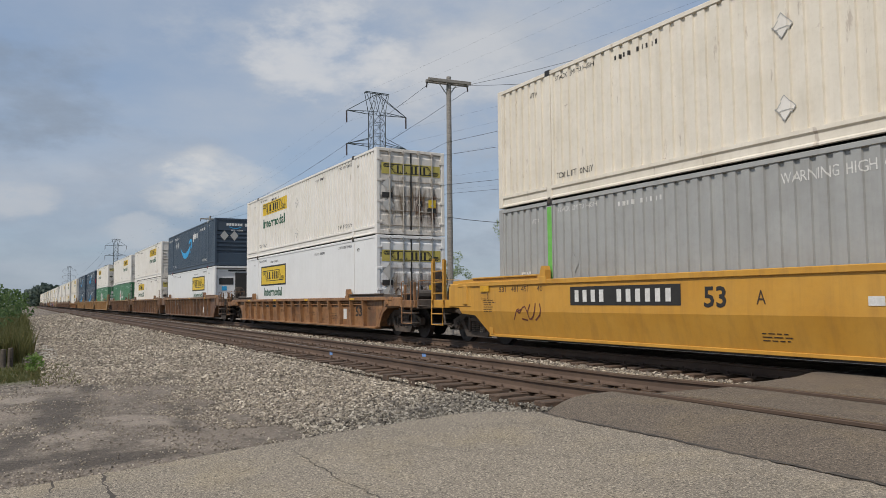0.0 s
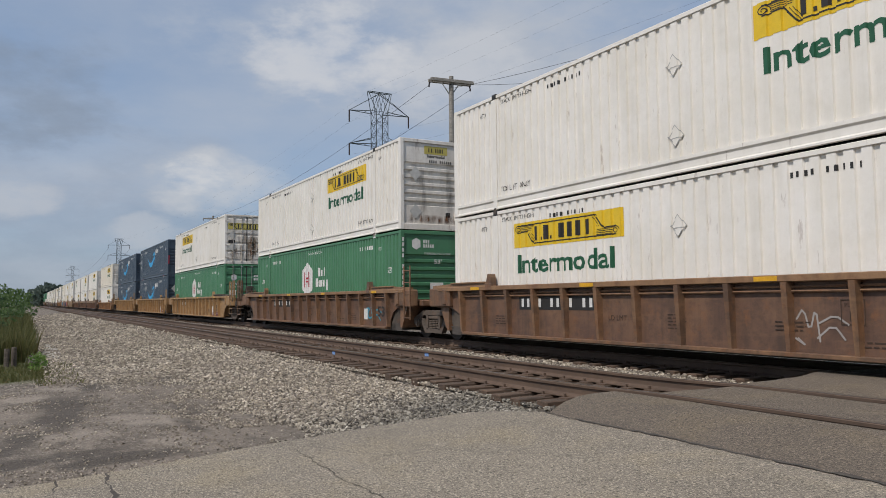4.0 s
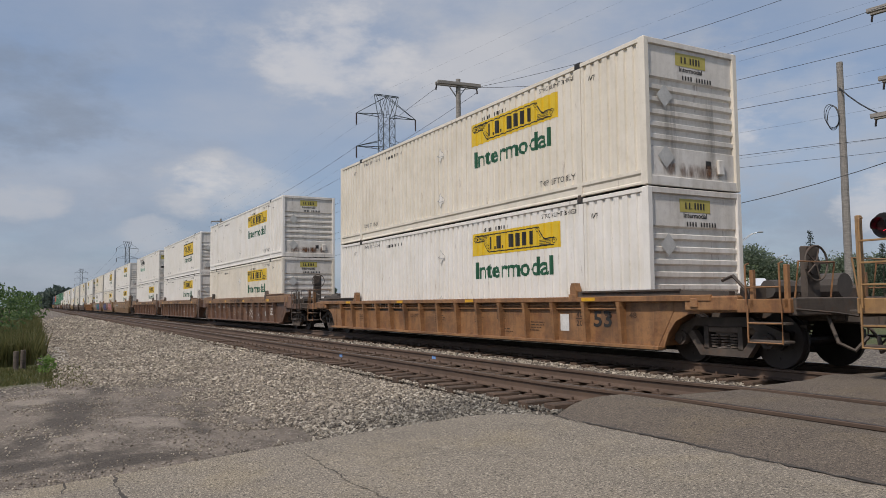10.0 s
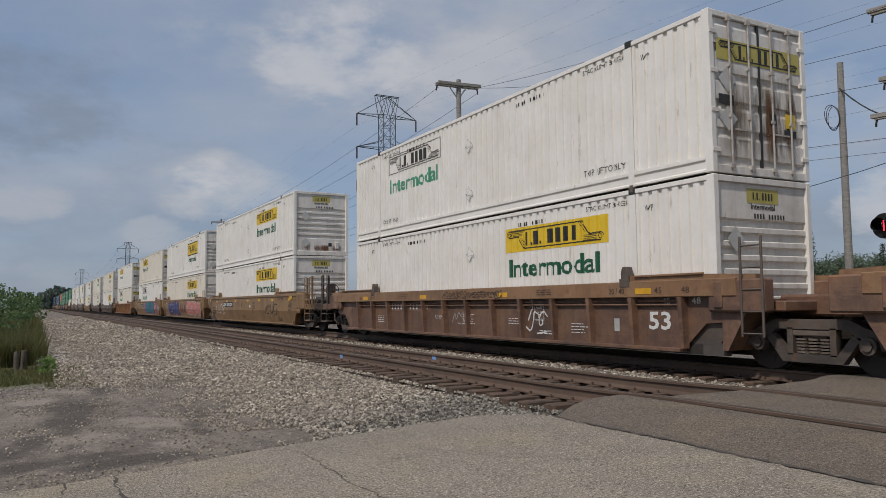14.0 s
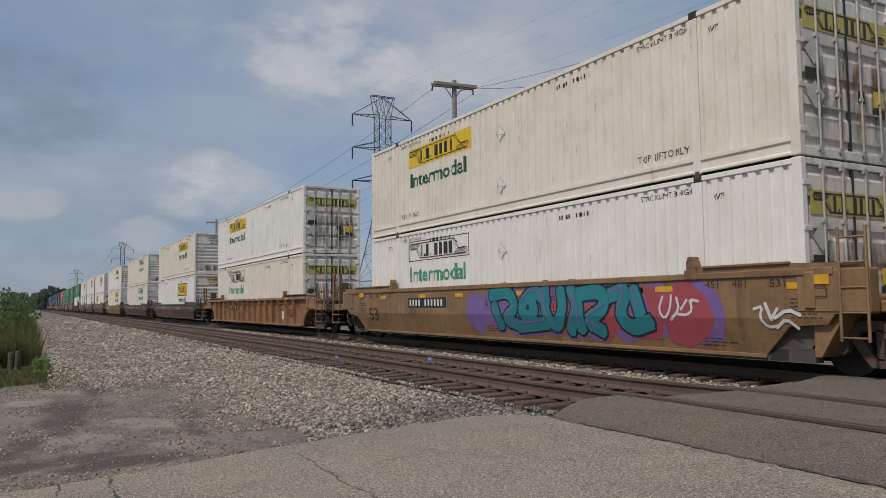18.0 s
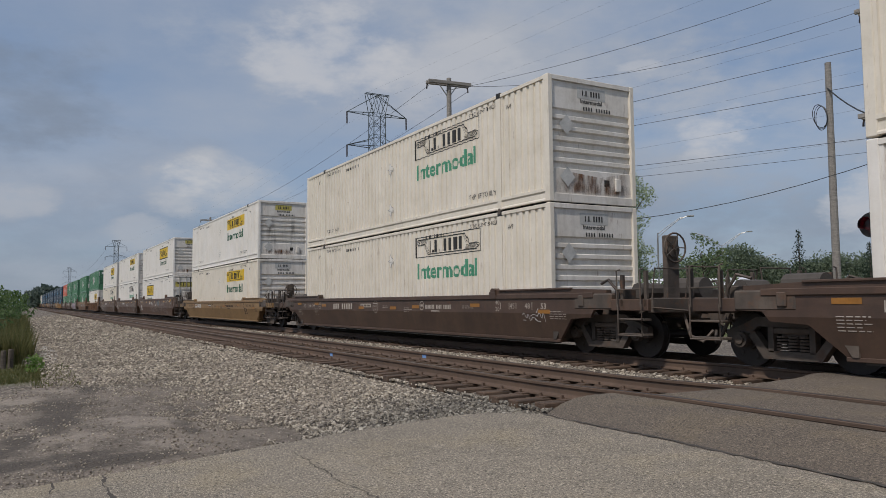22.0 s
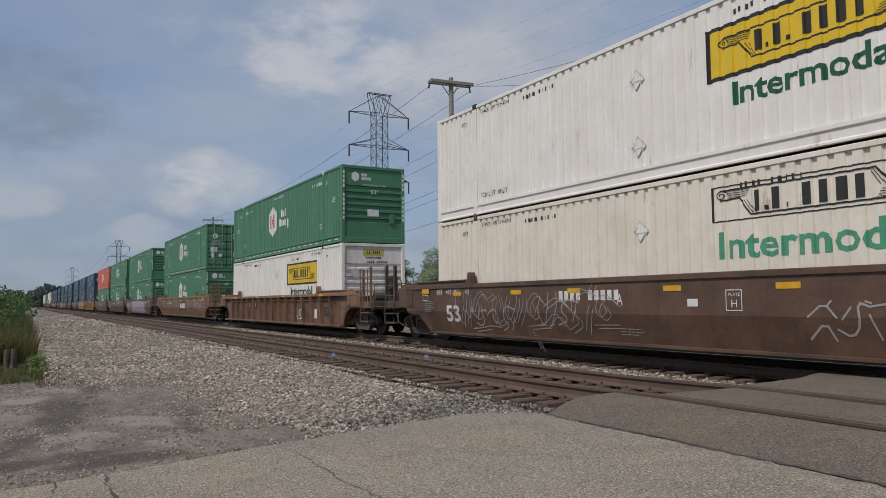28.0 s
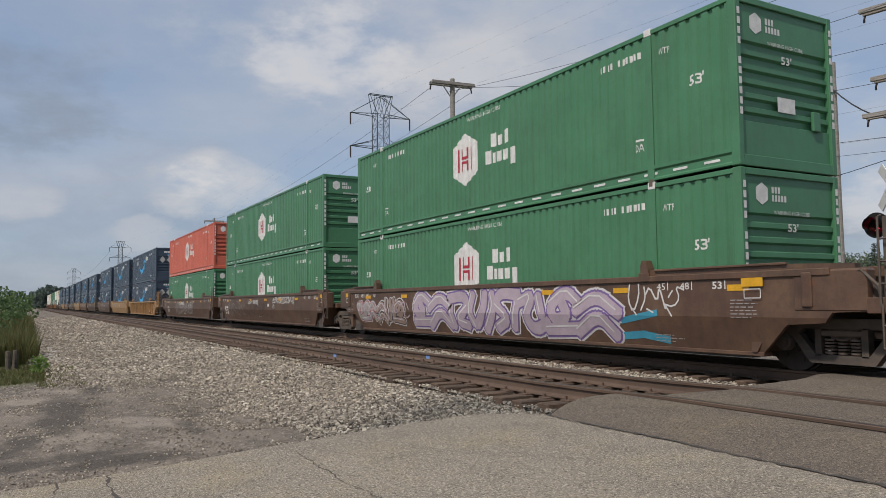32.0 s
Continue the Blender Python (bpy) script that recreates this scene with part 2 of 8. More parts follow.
INK = plain("black_lettering", (0.030, 0.028, 0.026), 0.6)
INK_BROWN = plain("faded_dark_lettering", (0.060, 0.036, 0.024), 0.7)
WHITE_INK = plain("white_lettering", (0.74, 0.73, 0.70), 0.55)
LABEL_YELLOW = plain("yellow_label", (0.74, 0.50, 0.025), 0.45, vary=0.12)
PALE_YELLOW = plain("sun_bleached_yellow_label", (0.50, 0.42, 0.10), 0.5, vary=0.15)
LABEL_GREEN = plain("dark_green_lettering", (0.020, 0.11, 0.055), 0.5)
PALE_GREEN = plain("faded_green_lettering", (0.09, 0.33, 0.20), 0.5)
SKY_BLUE = plain("bright_blue_marking", (0.035, 0.36, 0.68), 0.45, vary=0.12)
RED_INK = plain("red_marking", (0.45, 0.035, 0.06), 0.5)
REFLECT_DULL = plain("dull_orange_reflector", (0.34, 0.15, 0.028), 0.45, vary=0.25, scale=6.0)
STENCIL_CREAM = plain("worn_cream_lettering", (0.46, 0.40, 0.34), 0.6, vary=0.25, scale=9.0)
REFLECT_YELLOW = plain("yellow_reflector", (0.72, 0.38, 0.02), 0.35)
MAROON_PATCH = plain("maroon_stencil_patch", (0.14, 0.035, 0.035), 0.6)
LIME = plain("lime_green_paint", (0.18, 0.52, 0.10), 0.5)
FOIL = plain("silver_placard", (0.45, 0.45, 0.43), 0.5, 0.0)


def stain_material(name, colour, strength):
    """Soot or rust that has run down a plate: ragged, with bare paint showing through."""
    m, n, l, p = node_material(name)
    v = own_coords(n, l, 40.0)
    k = n.new("ShaderNodeMath")
    k.operation = "MULTIPLY"
    l.new(noise_fac(n, l, v, 1.0, 7, 0.65, 0.42, 0.66, (4.5, 4.5, 0.9)), k.inputs[0])
    k.inputs[1].default_value = strength
    # thins out towards its rim
    rim = n.new("ShaderNodeVectorMath")
    rim.operation = "MULTIPLY"
    gen = n.new("ShaderNodeTexCoord").outputs["Generated"]
    rest = n.new("ShaderNodeVectorMath")
    rest.operation = "SUBTRACT"
    rest.inputs[0].default_value = (1, 1, 1)
    l.new(gen, rest.inputs[1])
    l.new(gen, rim.inputs[0]), l.new(rest.outputs[0], rim.inputs[1])
    sep = n.new("ShaderNodeSeparateXYZ")
    l.new(rim.outputs[0], sep.inputs[0])
    e = n.new("ShaderNodeMath")
    e.operation = "MULTIPLY"
    l.new(sep.outputs[1], e.inputs[0]), l.new(sep.outputs[2], e.inputs[1])
    e2 = n.new("ShaderNodeMath")
    e2.operation = "MULTIPLY"
    l.new(e.outputs[0], e2.inputs[0])
    e2.inputs[1].default_value = 22.0
    e3 = n.new("ShaderNodeMath")
    e3.operation = "MULTIPLY"
    e3.use_clamp = True
    l.new(e2.outputs[0], e3.inputs[0]), l.new(k.outputs[0], e3.inputs[1])
    p.inputs["Base Color"].default_value = (*colour, 1)
    p.inputs["Roughness"].default_value = 0.9
    l.new(e3.outputs[0], p.inputs["Alpha"])
    return m


SOOT = stain_material("soot_stain", (0.050, 0.036, 0.026), 0.40)
RUST_RUN = stain_material("rust_stain", (0.14, 0.06, 0.025), 0.95)
GRIME = stain_material("door_grime", (0.20, 0.145, 0.095), 0.75)
CRACK = plain("crack_filler", (0.092, 0.078, 0.064), 0.95, vary=0.45, scale=14.0)


# damp hollows and dusty pale patches in the verge: x, y, half length, half width
DAMP = [(-12.5, 2.28, 0.85, 0.30), (-12.3, 0.50, 1.3, 0.36), (-14.6, 0.62, 1.6, 0.40), (-9.15, 0.25, 0.42, 0.95), (-8.65, 1.15, 0.38, 0.95),
        (-8.2, 2.1, 0.42, 0.65), (-10.1, -0.35, 0.7, 0.7), (-7.75, 0.2, 0.22, 1.6), (-10.4, 2.0, 0.8, 0.20), (-16.6, 1.3, 1.4, 0.30), (-10.9, 0.05, 0.8, 0.2)]
PALE = [(-11.2, 1.35, 1.1, 0.70), (-10.3, 0.75, 0.8, 0.60), (-17.2, 1.05, 1.2, 0.8), (-9.5, 1.75, 0.8, 0.45), (-15.9, 0.2, 0.8, 0.5)]


def ground_material():
    """Gravel by the line, mud where vehicles turn, grass and soil away from it."""
    m, n, l, p = node_material("gravel_and_soil")
    co = n.new("ShaderNodeTexCoord")
    v = co.outputs["Object"]
    vor = n.new("ShaderNodeTexVoronoi")
    vor.inputs["Scale"].default_value = 17.0
    l.new(v, vor.inputs["Vector"])
    ramp = n.new("ShaderNodeValToRGB")
    e = ramp.color_ramp.elements
    e[0].position, e[0].color = 0.0, (0.066, 0.055, 0.043, 1)
    e[1].position, e[1].color = 1.0, (0.36, 0.305, 0.24, 1)
    mid = ramp.color_ramp.elements.new(0.5)
    mid.color = (0.155, 0.129, 0.105, 1)
    sepc = n.new("ShaderNodeSeparateColor")
    l.new(vor.outputs["Color"], sepc.inputs[0])
    l.new(sepc.outputs[0], ramp.inputs[0])
    gravel = mixed(n, l, noise_fac(n, l, v, 0.35, 5, 0.6, 0.42, 0.62), ramp.outputs[0], (0.13, 0.108, 0.086), 0.45)
    fine = n.new("ShaderNodeTexVoronoi")
    fine.inputs["Scale"].default_value = 46.0
    l.new(v, fine.inputs["Vector"])
    seph = n.new("ShaderNodeSeparateColor")
    l.new(fine.outputs["Color"], seph.inputs[0])
    grit = n.new("ShaderNodeValToRGB")
    grit.color_ramp.elements[0].color, grit.color_ramp.elements[1].color = (0.075, 0.061, 0.049, 1), (0.52, 0.44, 0.36, 1)
    grit.color_ramp.elements.new(0.55).color = (0.22, 0.182, 0.146, 1)
    l.new(seph.outputs[0], grit.inputs[0])
    mud = mixed(n, l, noise_fac(n, l, v, 0.9, 8, 0.68, 0.43, 0.58, (0.55, 1.7, 1)), (0.225, 0.187, 0.148), (0.105, 0.086, 0.068))
    mud = mixed(n, l, noise_fac(n, l, v, 4.0, 8, 0.7, 0.42, 0.60, (0.7, 1.6, 1)), mud, (0.17, 0.140, 0.112), 0.5)
    mud = mixed(n, l, noise_fac(n, l, v, 6.0, 6, 0.7, 0.42, 0.62), mud, grit.outputs[0], 0.62)
    grass = mixed(n, l, noise_fac(n, l, v, 0.6, 7, 0.65, 0.4, 0.62), (0.075, 0.105, 0.030), (0.13, 0.12, 0.05))
    sep = n.new("ShaderNodeSeparateXYZ")
    l.new(v, sep.inputs[0])

    def band(src, a, b):
        r = n.new("ShaderNodeMapRange")
        r.interpolation_type = "SMOOTHSTEP"
        r.inputs["From Min"].default_value, r.inputs["From Max"].default_value = a, b
        l.new(src, r.inputs["Value"])
        return r.outputs[0]

    def op(kind, a, b):
        k = n.new("ShaderNodeMath")
        k.operation = kind
        for i, x in enumerate((a, b)):
            if isinstance(x, (int, float)):
                k.inputs[i].default_value = x
            else:
                l.new(x, k.inputs[i])
        return k.outputs[0]

    wob = op("MULTIPLY", op("SUBTRACT", noise_fac(n, l, v, 0.8, 6, 0.6, 0.2, 0.8), 0.5), 1.9)
    x, y = op("ADD", sep.outputs[0], wob), op("ADD", sep.outputs[1], wob)
    in_mud = op("MULTIPLY", band(x, -18.5, -16.0), op("MULTIPLY", band(y, 3.9, 2.3), band(y, -9.0, -6.0)))
    in_grass = op("MAXIMUM", op("MULTIPLY", band(y, 0.9, 0.2), band(x, -18.5, -20.5)), band(y, 26.0, 30.0))
    in_grass = op("MAXIMUM", in_grass, band(y, -6.5, -9.0))
    col = mixed(n, l, in_mud, gravel, mud)

    def blot(cx, cy, rx, ry):
        """A patch with a ragged rim, for a puddle's bed or spilled sand."""
        u, w = op("DIVIDE", op("SUBTRACT", sep.outputs[0], cx), rx), op("DIVIDE", op("SUBTRACT", sep.outputs[1], cy), ry)
        d = op("ADD", op("ADD", op("MULTIPLY", u, u), op("MULTIPLY", w, w)), op("MULTIPLY", wob, 1.6))
        return band(op("ADD", d, op("MULTIPLY", noise_fac(n, l, v, 2.6, 7, 0.75, 0.3, 0.7), 1.5)), 2.1, 0.7)

    wet = blot(*DAMP[0])
    for q in DAMP[1:]:
        wet = op("MAXIMUM", wet, blot(*q))
    dry = blot(*PALE[0])
    for q in PALE[1:]:
        dry = op("MAXIMUM", dry, blot(*q))
    col = mixed(n, l, dry, col, mixed(n, l, noise_fac(n, l, v, 30.0, 4, 0.7, 0.4, 0.62), (0.36, 0.306, 0.250), (0.22, 0.184, 0.148)), 0.85)
    col = mixed(n, l, wet, col, mixed(n, l, noise_fac(n, l, v, 26.0, 4, 0.7, 0.42, 0.62), (0.050, 0.041, 0.033), (0.105, 0.086, 0.068)), 0.88)
    col = mixed(n, l, blot(-31.0, 0.92, 5.0, 0.34), col, (0.52, 0.48, 0.42), 0.9)
    col = mixed(n, l, in_grass, col, grass)
    l.new(col, p.inputs["Base Color"])
    p.inputs["Roughness"].default_value = 0.95
    h = op("ADD", op("MULTIPLY", vor.outputs["Distance"], op("SUBTRACT", 1.0, op("MULTIPLY", in_mud, 0.85))), op("ADD", op("MULTIPLY", noise_fac(n, l, v, 4.0, 6, 0.6, 0.3, 0.7), 0.5), op("MULTIPLY", fine.outputs["Distance"], 0.35)))
    bumped(n, l, p, h, 0.9, 0.05)
    return m


def asphalt(name, base, pale, dark, crackle=0.5, patchy=0.35):
    m, n, l, p = node_material(name)
    v = n.new("ShaderNodeTexCoord").outputs["Object"]
    col = mixed(n, l, noise_fac(n, l, v, 0.55, 7, 0.62, 0.36, 0.66), base, pale)
    col = mixed(n, l, noise_fac(n, l, v, 2.3, 7, 0.65, 0.5, 0.72), col, dark, patchy)
    col = mixed(n, l, noise_fac(n, l, v, 1.1, 6, 0.6, 0.50, 0.66), col, (pale[0] * 1.10, pale[1] * 1.03, pale[2] * 0.80), 0.5)
    col = mixed(n, l, noise_fac(n, l, v, 62, 3, 0.8, 0.53, 0.60, (0.8, 1.0, 1.0)), col, tuple(min(1, c * 2.3) for c in pale), 0.75)
    col = mixed(n, l, noise_fac(n, l, v, 48, 3, 0.8, 0.54, 0.61, (0.8, 1.0, 1.0)), col, tuple(c * 0.35 for c in dark), 0.8)
    # hairline cracks
    warp = n.new("ShaderNodeVectorMath")
    warp.operation = "MULTIPLY_ADD"
    t = n.new("ShaderNodeTexNoise")
    t.inputs["Scale"].default_value, t.inputs["Detail"].default_value = 1.4, 5
    l.new(v, t.inputs["Vector"])
    l.new(t.outputs["Color"], warp.inputs[0])
    warp.inputs[1].default_value = (0.9, 0.9, 0.9)
    l.new(v, warp.inputs[2])
    vor = n.new("ShaderNodeTexVoronoi")
    vor.feature = "DISTANCE_TO_EDGE"
    vor.inputs["Scale"].default_value = 0.38
    l.new(warp.outputs[0], vor.inputs["Vector"])
    r = n.new("ShaderNodeMapRange")
    r.inputs["From Min"].default_value, r.inputs["From Max"].default_value = 0.012, 0.0
    l.new(vor.outputs["Distance"], r.inputs["Value"])
    k = n.new("ShaderNodeMath")
    k.operation = "MULTIPLY"
    l.new(r.outputs[0], k.inputs[0])
    l.new(noise_fac(n, l, v, 0.5, 4, 0.5, 0.45, 0.6), k.inputs[1])
    col = mixed(n, l, k.outputs[0], col, (0.05, 0.045, 0.04), crackle)
    l.new(col, p.inputs["Base Color"])
    p.inputs["Roughness"].default_value = 0.9
    bumped(n, l, p, noise_fac(n, l, v, 85, 4, 0.7, 0.3, 0.7), 0.5, 0.008)
    return m


GROUND = ground_material()
ROAD_OLD = asphalt("worn_pale_asphalt", (0.200, 0.171, 0.133), (0.250, 0.214, 0.166), (0.118, 0.100, 0.079), crackle=0.25, patchy=0.55)
ROAD_DARK = asphalt("brown_asphalt", (0.107, 0.085, 0.064), (0.142, 0.114, 0.086), (0.068, 0.054, 0.041), crackle=0.2, patchy=0.55)
RAIL = paint("rusty_rail", (0.102, 0.066, 0.046), (0.135, 0.088, 0.060), (0.062, 0.043, 0.032), rust=(0.17, 0.07, 0.035), rough=0.7)
GROOVE = plain("black_flangeway_strip", (0.018, 0.016, 0.015), 0.8)
RAIL_HEAD = plain("worn_rail_head", (0.15, 0.12, 0.105), 0.38, 0.7)


def wood(name, base, dark):
    m, n, l, p = node_material(name)
    v = own_coords(n, l, 25.0)
    col = mixed(n, l, noise_fac(n, l, v, 2.2, 7, 0.65, 0.35, 0.68, (2.0, 0.35, 5.0)), base, dark)
    col = mixed(n, l, noise_fac(n, l, v, 9.0, 6, 0.6, 0.5, 0.66, (9.0, 0.5, 9.0)), col, tuple(c * 0.4 for c in dark), 0.7)
    l.new(col, p.inputs["Base Color"])
    p.inputs["Roughness"].default_value = 0.9
    bumped(n, l, p, noise_fac(n, l, v, 12, 6, 0.6, 0.3, 0.7, (8.0, 0.6, 8.0)), 0.5, 0.01)
    return m


TIE = wood("weathered_tie_wood", (0.135, 0.085, 0.056), (0.055, 0.040, 0.030))
POLE_WOOD = wood("grey_pole_wood", (0.33, 0.305, 0.275), (0.20, 0.185, 0.165))


def stone_material():
    m, n, l, p = node_material("ballast_stone")
    g = n.new("ShaderNodeNewGeometry")
    ramp = n.new("ShaderNodeValToRGB")
    ramp.color_ramp.interpolation = "LINEAR"
    e = ramp.color_ramp.elements
    e[0].position, e[0].color = 0.0, (0.105, 0.087, 0.072, 1)
    e[1].position, e[1].color = 1.0, (0.74, 0.65, 0.525, 1)
    for pos, c in ((0.35, (0.24, 0.205, 0.163, 1)), (0.6, (0.39, 0.333, 0.252, 1)), (0.85, (0.53, 0.462, 0.365, 1))):
        ramp.color_ramp.elements.new(pos).color = c
    l.new(g.outputs["Random Per Island"], ramp.inputs[0])
    v = n.new("ShaderNodeTexCoord").outputs["Object"]
    col = mixed(n, l, noise_fac(n, l, v, 0.45, 5, 0.6, 0.42, 0.62), ramp.outputs[0], (0.24, 0.202, 0.165), 0.35)
    col = mixed(n, l, noise_fac(n, l, v, 60, 3, 0.6, 0.4, 0.7), col, (0.16, 0.14, 0.12), 0.35)
    # old stone is caked with soil in broad drifts; by the crossing a tint paints fresh blue-grey stone and its shade
    col = mixed(n, l, noise_fac(n, l, v, 0.22, 5, 0.65, 0.46, 0.62, (0.7, 1.6, 1)), col, (0.17, 0.138, 0.106), 0.26)
    far = n.new("ShaderNodeVectorMath")
    far.operation = "DISTANCE"
    l.new(v, far.inputs[0])
    far.inputs[1].default_value = (-7.9, 5.0, -0.4)
    fresh_shaded = n.new("ShaderNodeMapRange")
    fresh_shaded.inputs["From Min"].default_value, fresh_shaded.inputs["From Max"].default_value = 3.4, 1.2
    l.new(far.outputs["Value"], fresh_shaded.inputs["Value"])
    tint = n.new("ShaderNodeMix")
    tint.data_type, tint.blend_type = "RGBA", "MULTIPLY"
    l.new(fresh_shaded.outputs[0], tint.inputs["Factor"])
    l.new(col, tint.inputs["A"])
    tint.inputs["B"].default_value = (0.60, 0.63, 0.66, 1)
    l.new(tint.outputs["Result"], p.inputs["Base Color"])
    p.inputs["Roughness"].default_value = 0.9
    return m


STONE = stone_material()


# ---------------------------------------------------------------- mesh tools
class Shape:
    """Collects polygons for one mesh."""

    def __init__(self):
        self.v, self.f = [], []

    def poly(self, pts):
        k = len(self.v)
        self.v += [tuple(p) for p in pts]
        self.f.append(tuple(range(k, k + len(pts))))
        return self

    def solid(self, pts, faces):
        """A convex solid; its faces are turned outwards."""
        c = [sum(p[i] for p in pts) / len(pts) for i in range(3)]
        k = len(self.v)
        self.v += [tuple(p) for p in pts]
        for f in faces:
            a, b, d = (Vector(pts[f[0]]), Vector(pts[f[1]]), Vector(pts[f[2]]))
            out = (b - a).cross(d - b).dot(sum((Vector(pts[i]) for i in f), Vector()) / len(f) - Vector(c))
            self.f.append(tuple(k + i for i in (f if out >= 0 else f[::-1])))
        return self

    def box(self, x0, x1, y0, y1, z0, z1, bevel=0.0):
        lo, hi = (min(x0, x1), min(y0, y1), min(z0, z1)), (max(x0, x1), max(y0, y1), max(z0, z1))
        b = min(bevel, *(0.45 * (hi[i] - lo[i]) for i in range(3)))
        if b <= 0:
            pts = [(lo[0] if not i & 1 else hi[0], lo[1] if not i & 2 else hi[1], lo[2] if not i & 4 else hi[2]) for i in range(8)]
            return self.solid(pts, [(0, 1, 3, 2), (4, 5, 7, 6), (0, 1, 5, 4), (2, 3, 7, 6), (0, 2, 6, 4), (1, 3, 7, 5)])
        pts, idx = [], {}
        for i in range(8):
            for ax in range(3):
                p = []
                for k in range(3):
                    top = bool(i >> k & 1)
                    e = hi[k] if top else lo[k]
                    p.append(e if k == ax else (e - b if top else e + b))
                idx[i, ax] = len(pts)
                pts.append(tuple(p))
        faces = []
        for ax in range(3):
            o1, o2 = 1 << ((ax + 1) % 3), 1 << ((ax + 2) % 3)
            for s in (0, 1 << ax):
                faces.append(tuple(idx[s | q, ax] for q in (0, o1, o1 | o2, o2)))
            for q1 in (0, o1):
                for q2 in (0, o2):
                    a, c = q1 | q2, q1 | q2 | (1 << ax)
                    b1, b2 = (ax + 1) % 3, (ax + 2) % 3
                    faces.append((idx[a, b1], idx[c, b1], idx[c, b2], idx[a, b2]))
        for i in range(8):
            faces.append(tuple(idx[i, ax] for ax in range(3)))
        return self.solid(pts, faces)

    def prism(self, outline, a, b, axis="y"):
        """An outline, (x, z) for axis y, (y, z) for axis x or (x, y) for axis z, pushed from a to b."""
        put = {"y": lambda p, d: (p[0], d, p[1]), "x": lambda p, d: (d, p[0], p[1]), "z": lambda p, d: (p[0], p[1], d)}[axis]
        n, k = len(outline), len(self.v)
        area = sum(outline[i][0] * outline[(i + 1) % n][1] - outline[(i + 1) % n][0] * outline[i][1] for i in range(n))
        flip = (area > 0) == (axis != "y")
        if a > b:
            a, b = b, a
        self.v += [put(p, a) for p in outline] + [put(p, b) for p in outline]
        lo, hi = tuple(range(k, k + n)), tuple(range(k + n, k + 2 * n))
        self.f += [lo[::-1] if flip else lo, hi if flip else hi[::-1]]
        for i in range(n):
            j = (i + 1) % n
            q = (k + i, k + j, k + n + j, k + n + i)
            self.f.append(q if flip else q[::-1])
        return self

    def cyl(self, c, axis, r, length, n=12, r2=None):
        """A cylinder or cone centred on c."""
        r2 = r if r2 is None else r2
        ax = "xyz".index(axis)
        o1, o2 = (ax + 1) % 3, (ax + 2) % 3
        k = len(self.v)
        for s, rr in ((-0.5, r), (0.5, r2)):
            for i in range(n):
                p = list(c)
                p[ax] += s * length
                p[o1] += rr * math.cos(2 * math.pi * i / n)
                p[o2] += rr * math.sin(2 * math.pi * i / n)
                self.v.append(tuple(p))
        self.f.append(tuple(range(k, k + n))[::-1])
        self.f.append(tuple(range(k + n, k + 2 * n)))
        for i in range(n):
            j = (i + 1) % n
            self.f.append((k + i, k + j, k + n + j, k + n + i))
        return self

    def tube(self, pts, r, n=6):
        """A bar that follows the points."""
        pts = [Vector(p) for p in pts]
        k = len(self.v)
        for i, p in enumerate(pts):
            d = (pts[min(i + 1, len(pts) - 1)] - pts[max(i - 1, 0)]).normalized()
            u = d.cross(Vector((0, 0, 1)) if abs(d.z) < 0.9 else Vector((1, 0, 0))).normalized()
            w = d.cross(u)
            rr = r[i] if isinstance(r, (list, tuple)) else r
            for q in range(n):
                a = 2 * math.pi * q / n
                self.v.append(tuple(p + u * (rr * math.cos(a)) + w * (rr * math.sin(a))))
        for i in range(len(pts) - 1):
            for q in range(n):
                w = (q + 1) % n
                self.f.append((k + i * n + q, k + i * n + w, k + (i + 1) * n + w, k + (i + 1) * n + q))
        self.f.append(tuple(range(k, k + n))[::-1])
        self.f.append(tuple(k + (len(pts) - 1) * n + q for q in range(n)))
        return self

    def mesh(self, material, name="part", smooth=False):
        me = bpy.data.meshes.new(name)
        me.from_pydata(self.v, [], self.f)
        me.materials.append(material)
        if smooth:
            me.shade_smooth()
        return me


CACHE = {}


def cached(key, material, make, smooth=False):
    """One mesh for all alike parts."""
    k = (key, material.name)
    if k not in CACHE:
        CACHE[k] = make().mesh(material, str(key[0] if isinstance(key, tuple) else key), smooth)
    return CACHE[k]


def part(name, data, parent, label="", at=None, kind=""):
    """Links a mesh as one part under a thing or under a part."""
    ob = new(name, data)
    ob.parent = parent
    if at is not None:
        ob.matrix_basis = at
    return tagged(ob, label=label, kind=kind)


def thing(name, label, category, group="", at=None, kind=""):
    ob = new(name)
    ob.empty_display_size = 0.3
    if at is not None:
        ob.matrix_basis = at
    return tagged(ob, label, category, group, kind)


GLYPHS = {}


def lettering(text):
    """The built-in font's flat outline of a text, one unit high, as points and faces in a plane."""
    if text not in GLYPHS:
        cu = bpy.data.curves.new("lettering", "FONT")
        cu.body, cu.size, cu.resolution_u, cu.offset = text, 1.0, 2, 0.022 if text in ("Intermodal", "53", "53'", "125T") else 0.0
        ob = bpy.data.objects.new("lettering", cu)
        me = bpy.data.meshes.new_from_object(ob)
        v = [(p.co.x, p.co.y) for p in me.vertices]
        f = [tuple(q.vertices) for q in me.polygons]
        bpy.data.objects.remove(ob)
        bpy.data.meshes.remove(me)
        bpy.data.curves.remove(cu)
        x0, x1 = min(p[0] for p in v), max(p[0] for p in v)
        y1 = max(p[1] for p in v)
        GLYPHS[text] = ([((p[0] - x0) / (x1 - x0), p[1] / y1) for p in v], f)
    return GLYPHS[text]


FOLD = 0.85                         # where the side sheets of the smooth cars fold inwards


